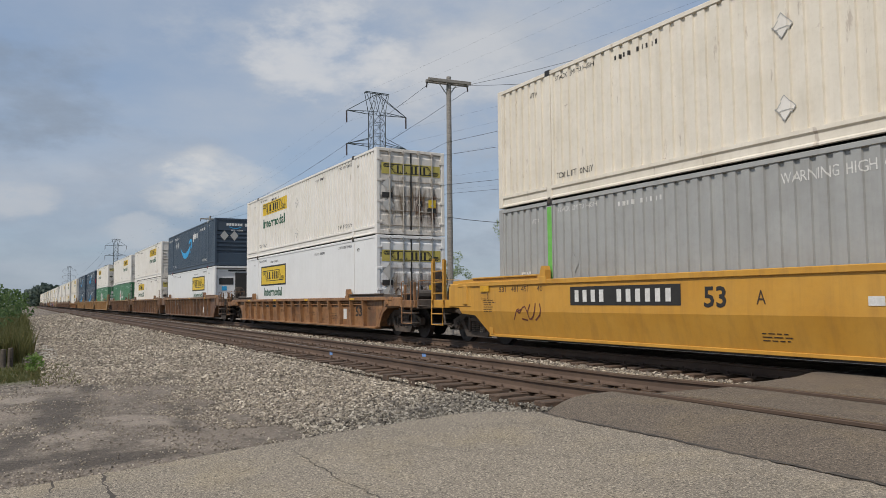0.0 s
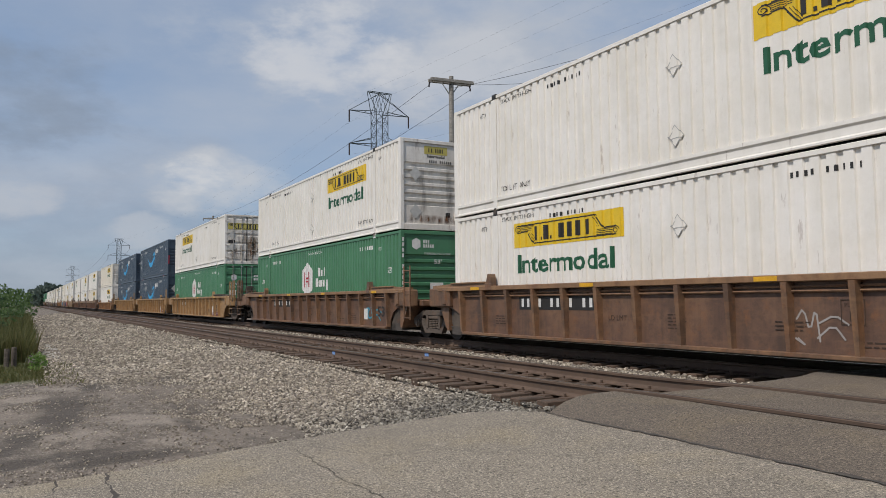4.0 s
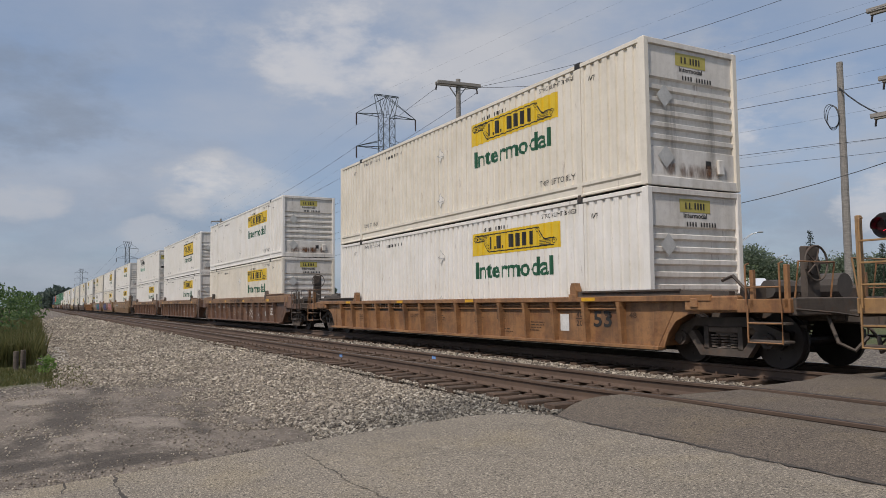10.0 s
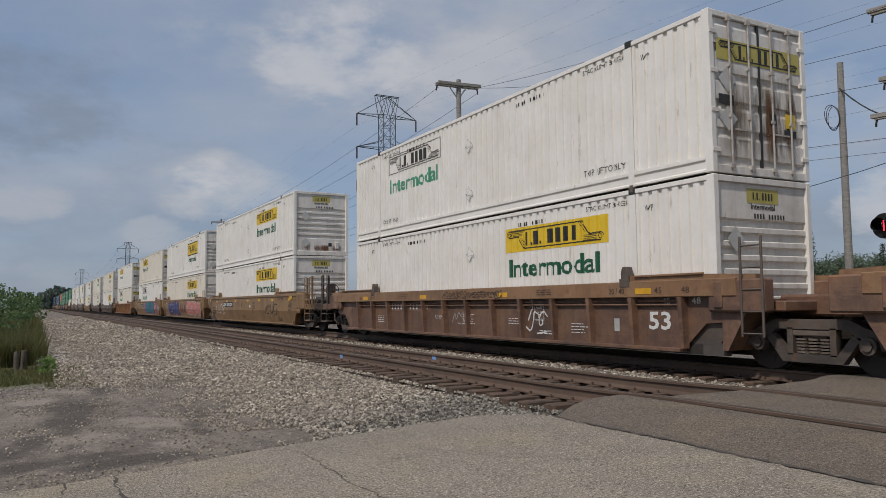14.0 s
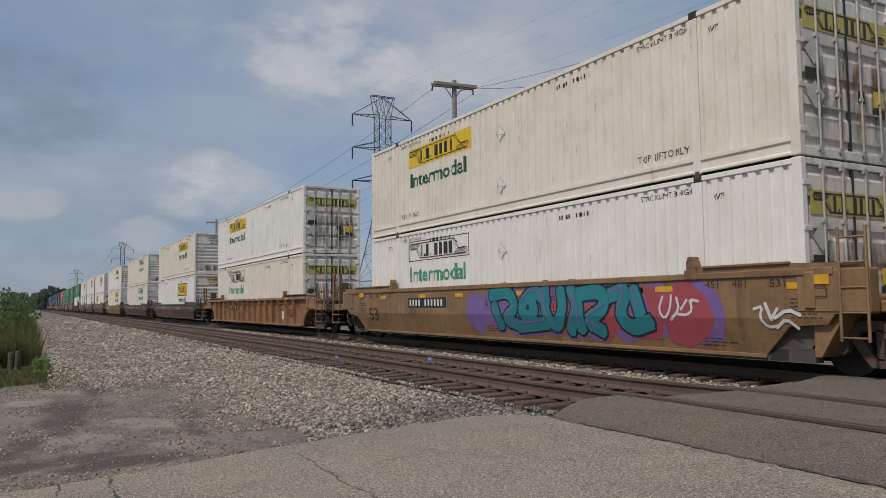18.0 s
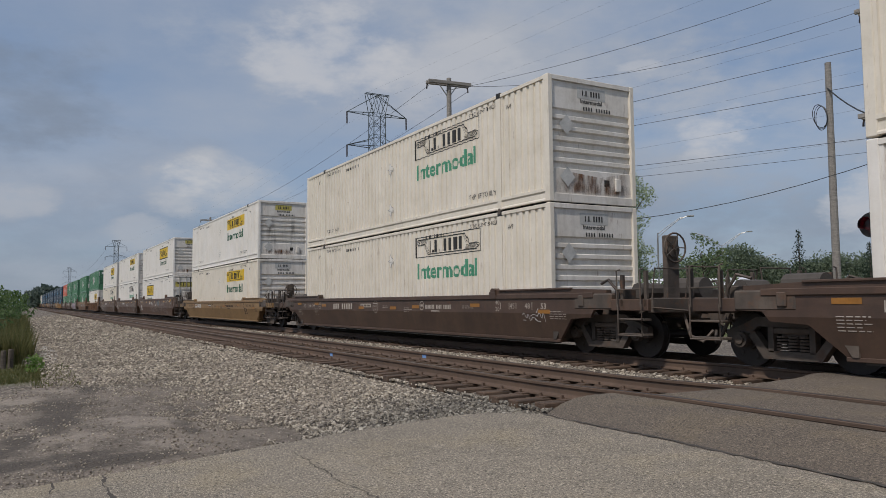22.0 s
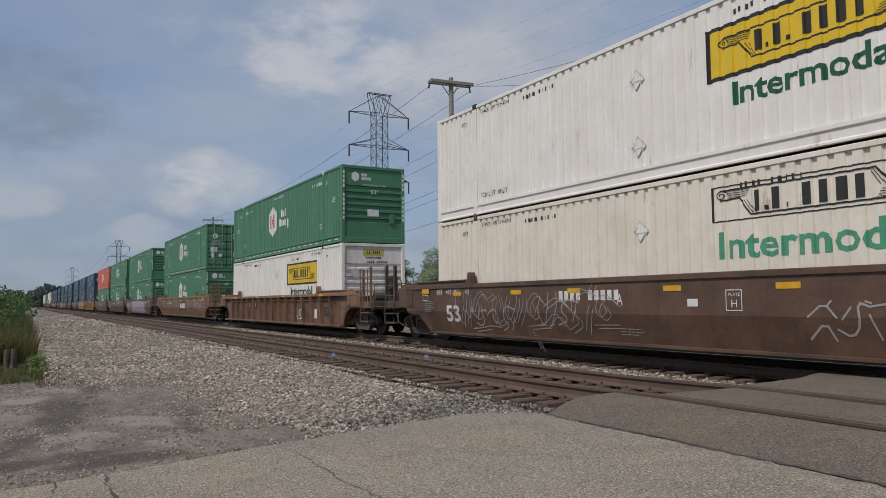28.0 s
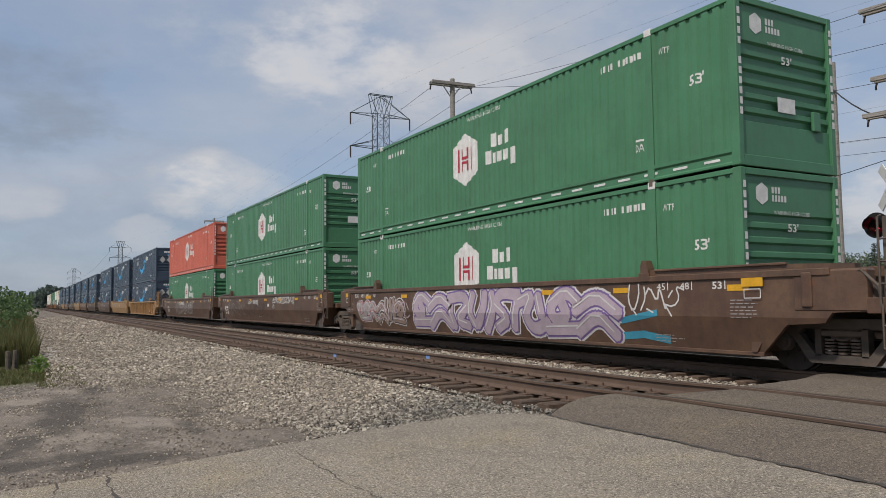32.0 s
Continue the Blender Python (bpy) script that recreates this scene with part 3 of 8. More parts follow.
def fold_in(z):
    """How far a smooth side stands back at a height."""
    return 0.15 * max(0.0, FOLD - z) / (FOLD - 0.27)


class Flat:
    """Flat markings in a plane: u to the right, v up."""

    def __init__(self):
        self.v, self.f = [], []

    def layers(self):
        """Neighbouring pieces lie a hair above one another."""
        out = [0.0] * len(self.v)
        for k, f in enumerate(self.f):
            for i in f:
                out[i] = 0.00012 * (k % 31) if len(self.v) == sum(map(len, self.f)) else 0.0
        return out

    def rect(self, u0, v0, u1, v1):
        return self.poly([(u0, v0), (u1, v0), (u1, v1), (u0, v1)])

    def poly(self, pts):
        k = len(self.v)
        n = len(pts)
        if sum(pts[i][0] * pts[(i + 1) % n][1] - pts[(i + 1) % n][0] * pts[i][1] for i in range(n)) < 0:
            pts = pts[::-1]
        self.v += [tuple(p) for p in pts]
        self.f.append(tuple(range(k, k + n)))
        return self

    def text(self, s, u0, v0, width, height):
        v, f = lettering(s)
        k = len(self.v)
        self.v += [(u0 + p[0] * width, v0 + p[1] * height) for p in v]
        self.f += [tuple(k + i for i in q) for q in f]
        return self

    def bars(self, n, u0, v0, width, height, gaps=(), fill=0.68):
        """A plain bar for each character."""
        w = width / n
        for i in range(n):
            if i not in gaps:
                self.rect(u0 + i * w, v0, u0 + (i + fill) * w, v0 + height)
        return self

    def lines(self, n, u0, v0, width, pitch, seed=1):
        """Rows of small print: each word one plain bar."""
        rng = random.Random(seed)
        for i in range(n):
            x, end = u0, u0 + width * rng.uniform(0.6, 1.0)
            while x < end:
                w = min(rng.uniform(0.10, 0.26) * width, end - x)
                self.rect(x, v0 - i * pitch, x + w, v0 - i * pitch + 0.30 * pitch)
                x += w + 0.05 * width
        return self

    def fat(self, pts, t, rounds=2):
        """A rounded fat stroke through the points."""
        for _ in range(rounds):
            cut = [pts[0]]
            for (a, b), (c, d) in zip(pts, pts[1:]):
                cut += [(0.75 * a + 0.25 * c, 0.75 * b + 0.25 * d), (0.25 * a + 0.75 * c, 0.25 * b + 0.75 * d)]
            pts = cut + [pts[-1]]
        self.stroke(pts, t)
        for x, y in pts[::2] + pts[-1:]:
            self.poly([(x + 0.5 * t * math.cos(q * 0.6283), y + 0.5 * t * math.sin(q * 0.6283)) for q in range(10)])
        return self

    def ring(self, u, v, r, t, n=20):
        for i in range(n):
            a, b = 2 * math.pi * i / n, 2 * math.pi * (i + 1) / n
            self.poly([(u + r * math.cos(a), v + r * math.sin(a)), (u + r * math.cos(b), v + r * math.sin(b)),
                       (u + (r - t) * math.cos(b), v + (r - t) * math.sin(b)), (u + (r - t) * math.cos(a), v + (r - t) * math.sin(a))])
        return self

    def stroke(self, pts, t):
        """A band of width t along the points."""
        for (a, b), (c, d) in zip(pts, pts[1:]):
            q = math.hypot(c - a, d - b) or 1
            nx, ny = -(d - b) / q * t / 2, (c - a) / q * t / 2
            ex, ey = (c - a) / q * t * 0.3, (d - b) / q * t * 0.3
            self.poly([(a - ex + nx, b - ey + ny), (a - ex - nx, b - ey - ny), (c + ex - nx, d + ey - ny), (c + ex + nx, d + ey + ny)])
        return self

    def on_side(self, material, depth=None, cuts=(), lift=0.006, y=0.0, bent=False):
        """Laid on a side that faces -y, following its corrugation or its fold."""
        bm = bmesh.new()
        vs = [bm.verts.new((u, -d, v)) for (u, v), d in zip(self.v, self.layers())]
        for f in self.f:
            try:
                bm.faces.new([vs[i] for i in f])
            except ValueError:
                pass
        if depth:
            u0, u1 = min(p[0] for p in self.v), max(p[0] for p in self.v)
            bmesh.ops.triangulate(bm, faces=[f for f in bm.faces if len(f.verts) > 4])
            for c in cuts:
                if u0 < c < u1:
                    bmesh.ops.bisect_plane(bm, geom=bm.verts[:] + bm.edges[:] + bm.faces[:], plane_co=(c, 0, 0), plane_no=(1, 0, 0))
        if bent and min(p[1] for p in self.v) < FOLD < max(p[1] for p in self.v):
            bmesh.ops.bisect_plane(bm, geom=bm.verts[:] + bm.edges[:] + bm.faces[:], plane_co=(0, 0, FOLD), plane_no=(0, 0, 1))
        for w in bm.verts:
            w.co.y += y - lift + (depth(w.co.x) if depth else 0.0) + (fold_in(w.co.z) if bent else 0.0)
        me = bpy.data.meshes.new("marking")
        bm.to_mesh(me)
        bm.free()
        me.materials.append(material)
        return me

    def on_end(self, material, x=0.0, lift=0.006, sign=1):
        """Laid on an end that faces +x (sign 1) or -x."""
        me = bpy.data.meshes.new("marking")
        me.from_pydata([(x + sign * lift, sign * u, v) for u, v in self.v], [], [f for f in self.f])
        me.materials.append(material)
        return me


# ---------------------------------------------------------------- ground, road, tracks
MARK_BLUE = plain("blue_paint_mark", (0.20, 0.36, 0.70), 0.6, vary=0.3, scale=20.0)
Y_NEAR, Y_FAR = 7.16, 11.49        # centre lines of the two tracks
ROAD_X = -7.25                      # the road's edge


def smooth_step(a, b, x):
    t = max(0.0, min(1.0, (x - a) / (b - a)))
    return t * t * (3 - 2 * t)


def ground_height(x, y):
    if y > 9:
        z = -0.265 - 0.40 * smooth_step(13.4, 16.0, y)
    else:
        z = -0.265 - 0.07 * smooth_step(6.05, 5.7, y) - 0.25 * smooth_step(5.6, 2.4, y) - 0.12 * smooth_step(1.5, -2.0, y)
    mud = smooth_step(-19, -15, x) * smooth_step(4.2, 2.2, y)
    z += mud * (0.10 * smooth_step(-16, -8, x))
    z += 0.035 * noise.noise((x * 0.6, y * 0.6, 0.3)) + 0.02 * noise.noise((x * 1.7, y * 1.7, 4.0))
    return z


def build_ground():
    xs = sorted(set([-4200, -2500, -1500, -900, -500, -300, -200, -140, -100, -80, -65, -55] + [-50 + 0.8 * i for i in range(25)]
                    + [-30 + 0.3 * i for i in range(90)] + [-2, 0, 3, 7, 12, 20, 40, 80, 200, 600, 1500, 3000]))
    ys = sorted(set([-3000, -1200, -500, -200, -90, -50, -30, -20, -14, -10, -8, -6, -4.5] + [-3.5 + 0.25 * i for i in range(84)]
                    + [18, 20, 24, 30, 45, 70, 120, 250, 600, 1500, 3500]))
    s = Shape()
    for y in ys:
        for x in xs:
            s.v.append((x, y, ground_height(x, y)))
    w = len(xs)
    for j in range(len(ys) - 1):
        for i in range(w - 1):
            s.f.append((j * w + i, j * w + i + 1, (j + 1) * w + i + 1, (j + 1) * w + i))
    ob = new("ground", s.mesh(GROUND, "ground", smooth=True))
    tagged(ob, "pale grey gravel with muddy patches and grass beyond", "ground", kind="structure")


build_ground()


def road_height(y):
    if y < 5.15:
        return -0.40 + 0.30 * smooth_step(-1.0, 5.3, y)
    if y < 14.2:
        return 0.0
    return -0.45 * smooth_step(14.2, 20, y)


def road_edge(y):
    """Where the asphalt ends beside the gravel: it narrows at the rails."""
    return ROAD_X + 0.62 * smooth_step(4.2, 5.3, y) - 0.42 * smooth_step(8.9, 10.6, y) - 0.2 * smooth_step(12, 14, y)


def build_road():
    """Worn pale carriageway up to the seam, browner asphalt between and around the rails."""
    def slab(name, y0, y1, mat, label, edge, height=None, step=0.3, x1=9.0):
        s = Shape()
        k = max(2, int((y1 - y0) / step))
        xs = [None] + [ROAD_X + 1.1 + (x1 - ROAD_X - 1.1) * i / 12 for i in range(13)]
        rows = []
        for j in range(k + 1):
            y = y0 + (y1 - y0) * j / k
            row = []
            for x in xs:
                x = edge(y) if x is None else x
                row.append((x, y, (height or road_height)(y) + 0.012 * noise.noise((x * 0.8, y * 0.8, 9))))
            rows.append(row)
        n = len(xs)
        for row in rows:
            s.v += row
        for j in range(k):
            for i in range(n - 1):
                s.f.append((j * n + i, j * n + i + 1, (j + 1) * n + i + 1, (j + 1) * n + i))
        # a broken edge down to the gravel
        b = len(s.v)
        for row in rows:
            s.v.append((row[0][0] - 0.05, row[0][1], row[0][2] - 0.25))
        for j in range(k):
            s.f.append((b + j, j * n, (j + 1) * n, b + j + 1))
        for j in (0, k):
            c = len(s.v)
            s.v += [(p[0], p[1], p[2] - 0.25) for p in rows[j]]
            for i in range(n - 1):
                q = (c + i, c + i + 1, j * n + i + 1, j * n + i)
                s.f.append(q if j == 0 else q[::-1])
        tagged(new(name, s.mesh(mat, name, smooth=False)), label, "road", kind="structure")

    rag = lambda y: road_edge(y) + 0.16 * noise.noise((y * 0.9, 3.1, 0)) + 0.07 * noise.noise((y * 4.1, 1.0, 0))
    # the crossing tapers to a rounded nose beside each rail
    nose = lambda y: road_edge(y) + 0.05 * noise.noise((y * 1.1, 7.0, 0)) + 0.04 * noise.noise((y * 5.0, 2.0, 0))
    slab("road", -60, 4.98, ROAD_OLD, "worn pale grey asphalt road up to the railway crossing", rag)
    ramp = lambda y: -0.106 + 0.116 * smooth_step(4.9, 6.1, y)
    round_nose = lambda y: -6.62 - 0.40 * math.sin(min(1.0, max(0.0, (y - 4.98) / 0.85)) * math.pi / 2) + 0.02 * noise.noise((y * 5.0, 2.0, 0))
    slab("crossing_surface", 4.985, 6.30, ROAD_DARK, "brownish asphalt of the level crossing", round_nose, ramp, 0.06)
    tops = lambda y: 0.010 if y < 9 else -0.024
    slab("crossing_surface", 6.55, 7.84, ROAD_DARK, "brownish asphalt of the level crossing between rails", lambda y: nose(y) + 0.04, tops, 0.2)
    slab("crossing_surface", 8.06, 10.645, ROAD_DARK, "brownish asphalt of the level crossing between the tracks", nose, lambda y: 0.012 * smooth_step(8.9, 8.1, y) + 0.045 * math.sin((y - 8.02) / 2.7 * math.pi), 0.2)
    slab("crossing_surface", 10.845, 12.145, ROAD_DARK, "brownish asphalt of the level crossing between rails", lambda y: nose(y) - 0.1, tops, 0.2)
    slab("crossing_surface", 12.325, 15.0, ROAD_DARK, "brownish asphalt of the level crossing", nose, lambda y: road_height(y), 0.2)
    # black strips laid low in the grooves on both sides of each rail
    for y0, y1 in ((6.303, 6.368), (6.447, 6.548), (7.842, 7.873), (7.952, 8.058), (10.647, 10.695), (10.78, 10.843), (12.147, 12.2), (12.285, 12.323)):
        tagged(new("flangeway", Shape().box(ROAD_X + 0.66, 9.0, y0, y1, -0.20, -0.045).mesh(GROOVE, "flangeway")), "black strip in the groove beside a rail", "flangeway", kind="structure")
    slab("road", 15.03, 120, ROAD_OLD, "worn pale grey asphalt road beyond the railway crossing", rag, None, 1.5)


build_road()


def road_cracks():
    """The ragged open seam before the crossing and the long cracks in the old surface."""
    def ribbon(name, pts, w0, w1, seed, label):
        rng = random.Random(seed)
        s = Shape()
        rows = []
        for (x0, y0), (x1, y1) in zip(pts, pts[1:]):
            n = max(2, int(math.hypot(x1 - x0, y1 - y0) / 0.07))
            for i in range(n):
                t = i / n
                rows.append((x0 + (x1 - x0) * t + rng.uniform(-0.018, 0.018), y0 + (y1 - y0) * t + rng.uniform(-0.018, 0.018)))
        for i, (x, y) in enumerate(rows):
            a, b = rows[max(i - 1, 0)], rows[min(i + 1, len(rows) - 1)]
            d = math.hypot(b[0] - a[0], b[1] - a[1]) or 1
            nx, ny = -(b[1] - a[1]) / d, (b[0] - a[0]) / d
            w = rng.uniform(w0, w1) * min(1.0, 0.25 + 6 * i / len(rows), 0.25 + 6 * (len(rows) - 1 - i) / len(rows))
            for q in (w, -w):
                s.v.append((x + nx * q, y + ny * q, (road_height(y) if y < 4.94 else -0.098) + 0.012 * noise.noise((x * 0.8, y * 0.8, 9)) + 0.004))
        for i in range(len(rows) - 1):
            s.f.append((2 * i + 1, 2 * i + 3, 2 * i + 2, 2 * i))
        tagged(new(name, s.mesh(CRACK, name)), label, "crack", kind="structure")

    ribbon("road_seam", [(-6.68, 4.975), (-6.2, 4.95), (-5.5, 4.98), (-4.8, 4.99), (-4.2, 4.965), (-3.6, 4.955), (-2.0, 4.95), (2.0, 4.96)], 0.010, 0.042, 1, "open dark seam across the asphalt")
    ribbon("road_crack", [(-7.25, 0.68), (-6.9, 0.66), (-6.5, 0.68), (-6.0, 0.60), (-4.5, 0.62)], 0.014, 0.030, 2, "wide crack in the old asphalt")
    ribbon("road_crack", [(-7.0, 2.20), (-6.7, 2.24), (-6.2, 2.22), (-5.5, 2.19), (-4.6, 2.25)], 0.001, 0.007, 3, "thin crack in the old asphalt")
    ribbon("road_crack", [(-7.25, 0.30), (-6.9, 0.26), (-6.7, 0.28)], 0.004, 0.010, 4, "thin crack in the old asphalt")


road_cracks()


def rail_outline(y, h=0.18):
    """Foot, web and head of a rail across the track."""
    half = [(0.076, 0.0), (0.076, 0.014), (0.020, 0.030), (0.009, 0.050), (0.009, 0.128), (0.034, 0.142), (0.036, 0.172), (0.028, 0.18)]
    pts = [(y + a, b - h) for a, b in half] + [(y - a, b - h) for a, b in half[::-1]]
    return pts


def build_track(name, centre, label):
    t = thing(name, label, "railway track", kind="structure")
    for side in (-1, 1):
        y = centre + side * 0.7525
        rise = [(-1800, 0.0), (-8.6, 0.0), (-7.6, 0.012), (-6.6, 0.034), (-5.8, 0.042), (40, 0.042)] if centre < 9 else [(-1800, 0.0), (40, 0.0)]
        s, head = Shape(), Shape()
        for shape, outline in ((s, rail_outline(y)), (head, [(y - 0.027, 0.0005), (y + 0.027, 0.0005), (y + 0.027, 0.003), (y - 0.027, 0.003)])):
            n = len(outline)
            shape.v = [(x, a, b + dz) for x, dz in rise for a, b in outline]
            shape.f = [tuple(range(n))[::-1], tuple(range(len(shape.v) - n, len(shape.v)))]
            shape.f += [(k * n + i, k * n + (i + 1) % n, (k + 1) * n + (i + 1) % n, (k + 1) * n + i) for k in range(len(rise) - 1) for i in range(n)]
        rail = part("rail", s.mesh(RAIL, "rail"), t, "rust-brown steel rail")
        if centre < 9:
            mx = -16.7 if side < 0 else -14.9
            part("paint_mark", Shape().box(mx - 0.09, mx + 0.09, y - 0.0125, y - 0.010, -0.125, -0.045).mesh(MARK_BLUE, "paint_mark"), rail, "pale blue paint mark on the web")
        part("running_surface", head.mesh(RAIL_HEAD, "running_surface"), rail, "worn rail head")
    # ties, each its own piece near the road
    rng = random.Random(int(centre * 10))
    tie = cached("tie", TIE, lambda: Shape().box(-0.115, 0.115, -1.30, 1.30, -0.18, 0.0, 0.012))
    spike = cached("tie_plate", RAIL, lambda: Shape().box(-0.09, 0.09, -0.17, 0.17, 0.0, 0.016).box(-0.06, -0.035, -0.115, -0.085, 0.016, 0.06)
                   .box(0.035, 0.06, 0.085, 0.115, 0.016, 0.06))
    far = Shape()
    x, k = ROAD_X + 0.35, 0
    while x > -420:
        jx, jy, a = rng.uniform(-0.04, 0.04), rng.uniform(-0.09, 0.09), rng.uniform(-2.0, 2.0)
        if k < 150:
            p = part("tie", tie, t, at=pose(x + jx, centre + jy, -0.185 + rng.uniform(-0.012, 0.004), rng.uniform(-0.3, 0.3), 0, a))
            if k < 40:
                for side in (-1, 1):
                    part("tie_plate", spike, p, at=pose(0, side * 0.7525 - jy, 0.001))
        else:
            far.box(x + jx - 0.115, x + jx + 0.115, centre - 1.3 + jy, centre + 1.3 + jy, -0.36, -0.185)
        x -= 0.50
        k += 1
    part("distant_ties", far.mesh(TIE, "distant_ties"), t, "dark wooden ties further along", kind="stuff")


build_track("near_track", Y_NEAR, "empty railway track with rusty rails on worn ties")
build_track("far_track", Y_FAR, "railway track carrying the freight train")


def scatter_stones():
    """Loose crushed stones beside the tracks, coarser with distance from the road, fine on the muddy verge."""
    rng = np.random.default_rng(5)
    base = np.array([(x, y, z) for x in (-1, 1) for y in (-1, 1) for z in (-1, 1)], float) * 0.66
    quads = np.array([(0, 1, 3, 2), (4, 6, 7, 5), (0, 4, 5, 1), (2, 3, 7, 6), (1, 5, 7, 3)])      # no underside
    shapes = np.array([base * (1 + rng.uniform(-0.42, 0.42, (8, 3))) for _ in range(24)])

    def lay(name, label, zones):
        pts = []
        for count, x0, x1, y0, y1, r0, r1 in zones:
            px, py, pr, keep = rng.uniform(x0, x1, count), rng.uniform(y0, y1, count), r0 + (r1 - r0) * rng.uniform(0, 1, count) ** 1.6, rng.random(count)
            for x, y, r, k in zip(px.tolist(), py.tolist(), pr.tolist(), keep.tolist()):
                if x > road_edge(y) - 0.1 + 0.10 * math.sin(y * 3.0):
                    continue
                if y < 0.7 and x < -20 and k < 0.8:
                    continue
                if k < 0.9 and ((x + 31.0) / 5.5) ** 2 + ((y - 0.92) / 0.34) ** 2 < 1.0:
                    continue
                mud = 0.0
                if y < 4.6:
                    mud = smooth_step(-19, -15.5, x + 0.9 * noise.noise((x * 0.5, y * 0.5, 0))) * smooth_step(3.6, 2.2, y + 0.9 * noise.noise((x * 0.7, y * 0.7, 2)))
                    if mud > 0.05:
                        if r > 0.034 - 0.017 * min(1.0, mud * 1.3) or k < min(1.0, mud * 1.6) * (0.25 + 0.70 * smooth_step(-0.30, 0.20, noise.noise((x * 0.8, y * 1.5, 5)))) or any(k < 0.8 and ((x - a) / c) ** 2 + ((y - b) / d) ** 2 < 1.0 + 0.6 * noise.noise((x * 2, y * 2, 1)) for a, b, c, d in DAMP + PALE):
                            continue
                z = -0.262 if 5.8 < y < 13 else ground_height(x, y) + 0.2 * r
                pts.append((x, y, z, r))
        p = np.array(pts)
        n = len(p)
        q = shapes[rng.integers(24, size=n)] * (p[:, 3, None, None] * rng.uniform(0.65, 1.3, (n, 1, 3)) * (1, 1, 0.8))
        a, b = rng.uniform(0, 6.28, n), rng.uniform(-0.8, 0.8, n)
        ca, sa, cb, sb = np.cos(a)[:, None], np.sin(a)[:, None], np.cos(b)[:, None], np.sin(b)[:, None]
        x, y, z = q[..., 0], q[..., 1] * cb - q[..., 2] * sb, q[..., 1] * sb + q[..., 2] * cb
        lift = (p[:, 3] * rng.uniform(0.0, 0.7, n))[:, None]
        v = np.stack((x * ca - y * sa + p[:, 0, None], x * sa + y * ca + p[:, 1, None], z + p[:, 2, None] + lift), -1).reshape(-1, 3)
        f = (quads[None] + (np.arange(n) * 8)[:, None, None]).reshape(-1, 4)
        me = bpy.data.meshes.new(name)
        me.from_pydata(v.tolist(), [], f.tolist())
        me.materials.append(STONE)
        tagged(new(name, me), label, "gravel", kind="stuff")

    lay("ballast", "loose pale grey ballast stones beside the track", [
        (35000, -14, -6.5, 1.5, 5.9, 0.012, 0.032), (31000, -22, -14, 0.5, 5.9, 0.017, 0.040), (27000, -36, -22, 0.2, 5.9, 0.021, 0.044),
        (17000, -60, -36, -0.2, 5.9, 0.030, 0.058), (11000, -120, -60, -0.2, 5.8, 0.05, 0.10)])
    lay("ballast", "grey ballast stones between the two tracks", [
        (9000, -22, -6.5, 8.35, 10.3, 0.018, 0.042), (4200, -45, -22, 8.35, 10.3, 0.030, 0.055), (5600, -24, -6.5, 6.0, 8.3, 0.016, 0.036)])
    lay("gravel", "small stones strewn over the muddy verge", [(24000, -17, -7.3, -2.0, 3.6, 0.007, 0.016), (3500, -19, -7.3, -3.0, 3.5, 0.012, 0.024)])


scatter_stones()


# ---------------------------------------------------------------- containers
PLACARD = plain("dull_white_placard", (0.56, 0.55, 0.52), 0.5)
CL, CW, CH = 8.077, 1.295, 2.896    # half length, half width, height
POST = 6.07                         # the lifting posts, 40 feet apart
SKIN = 1.272                        # the panels stand a little inside the frame


class Ribs:
    """The vertical corrugation of a side: flat ribs parted by narrow grooves, or deep waves."""

    def __init__(self, pitch, groove, depth, slope):
        self.depth_at, self.cuts = depth, []
        self.profile = []
        for a, b in ((-CL + 0.16, -POST - 0.09), (-POST + 0.09, POST - 0.09), (POST + 0.09, CL - 0.16)):
            n = max(1, round((b - a) / pitch))
            w = (b - a) / n
            pts = [(a, 0.0)]
            for i in range(n):
                c = a + (i + 0.5) * w
                pts += [(c - groove / 2 - slope, 0.0), (c - groove / 2, depth), (c + groove / 2, depth), (c + groove / 2 + slope, 0.0)]
            pts.append((b, 0.0))
            self.profile.append(pts)
            self.cuts += [p[0] for p in pts[1:-1]]

    def depth(self, x):
        for pts in self.profile:
            if pts[0][0] <= x <= pts[-1][0]:
                for (a, u), (b, v) in zip(pts, pts[1:]):
                    if a <= x <= b:
                        return u + (v - u) * (x - a) / (b - a) if b > a else u
        return 0.0

    def panel(self, z0, z1, sign):
        s = Shape()
        for pts in self.profile:
            k, n = len(s.v), len(pts)
            s.v += [(x, sign * (SKIN - d), z0) for x, d in pts] + [(x, sign * (SKIN - d), z1) for x, d in pts]
            for i in range(n - 1):
                q = (k + i, k + i + 1, k + n + i + 1, k + n + i)
                s.f.append(q if sign < 0 else q[::-1])
        return s


RIBBED = Ribs(0.265, 0.084, 0.037, 0.015)      # flat ribs with narrow grooves
WAVED = Ribs(0.235, 0.070, 0.033, 0.025)       # deeper waves
SMOOTH = Ribs(1.22, 0.006, 0.004, 0.002)       # insulated boxes: flat sheets with fine seams


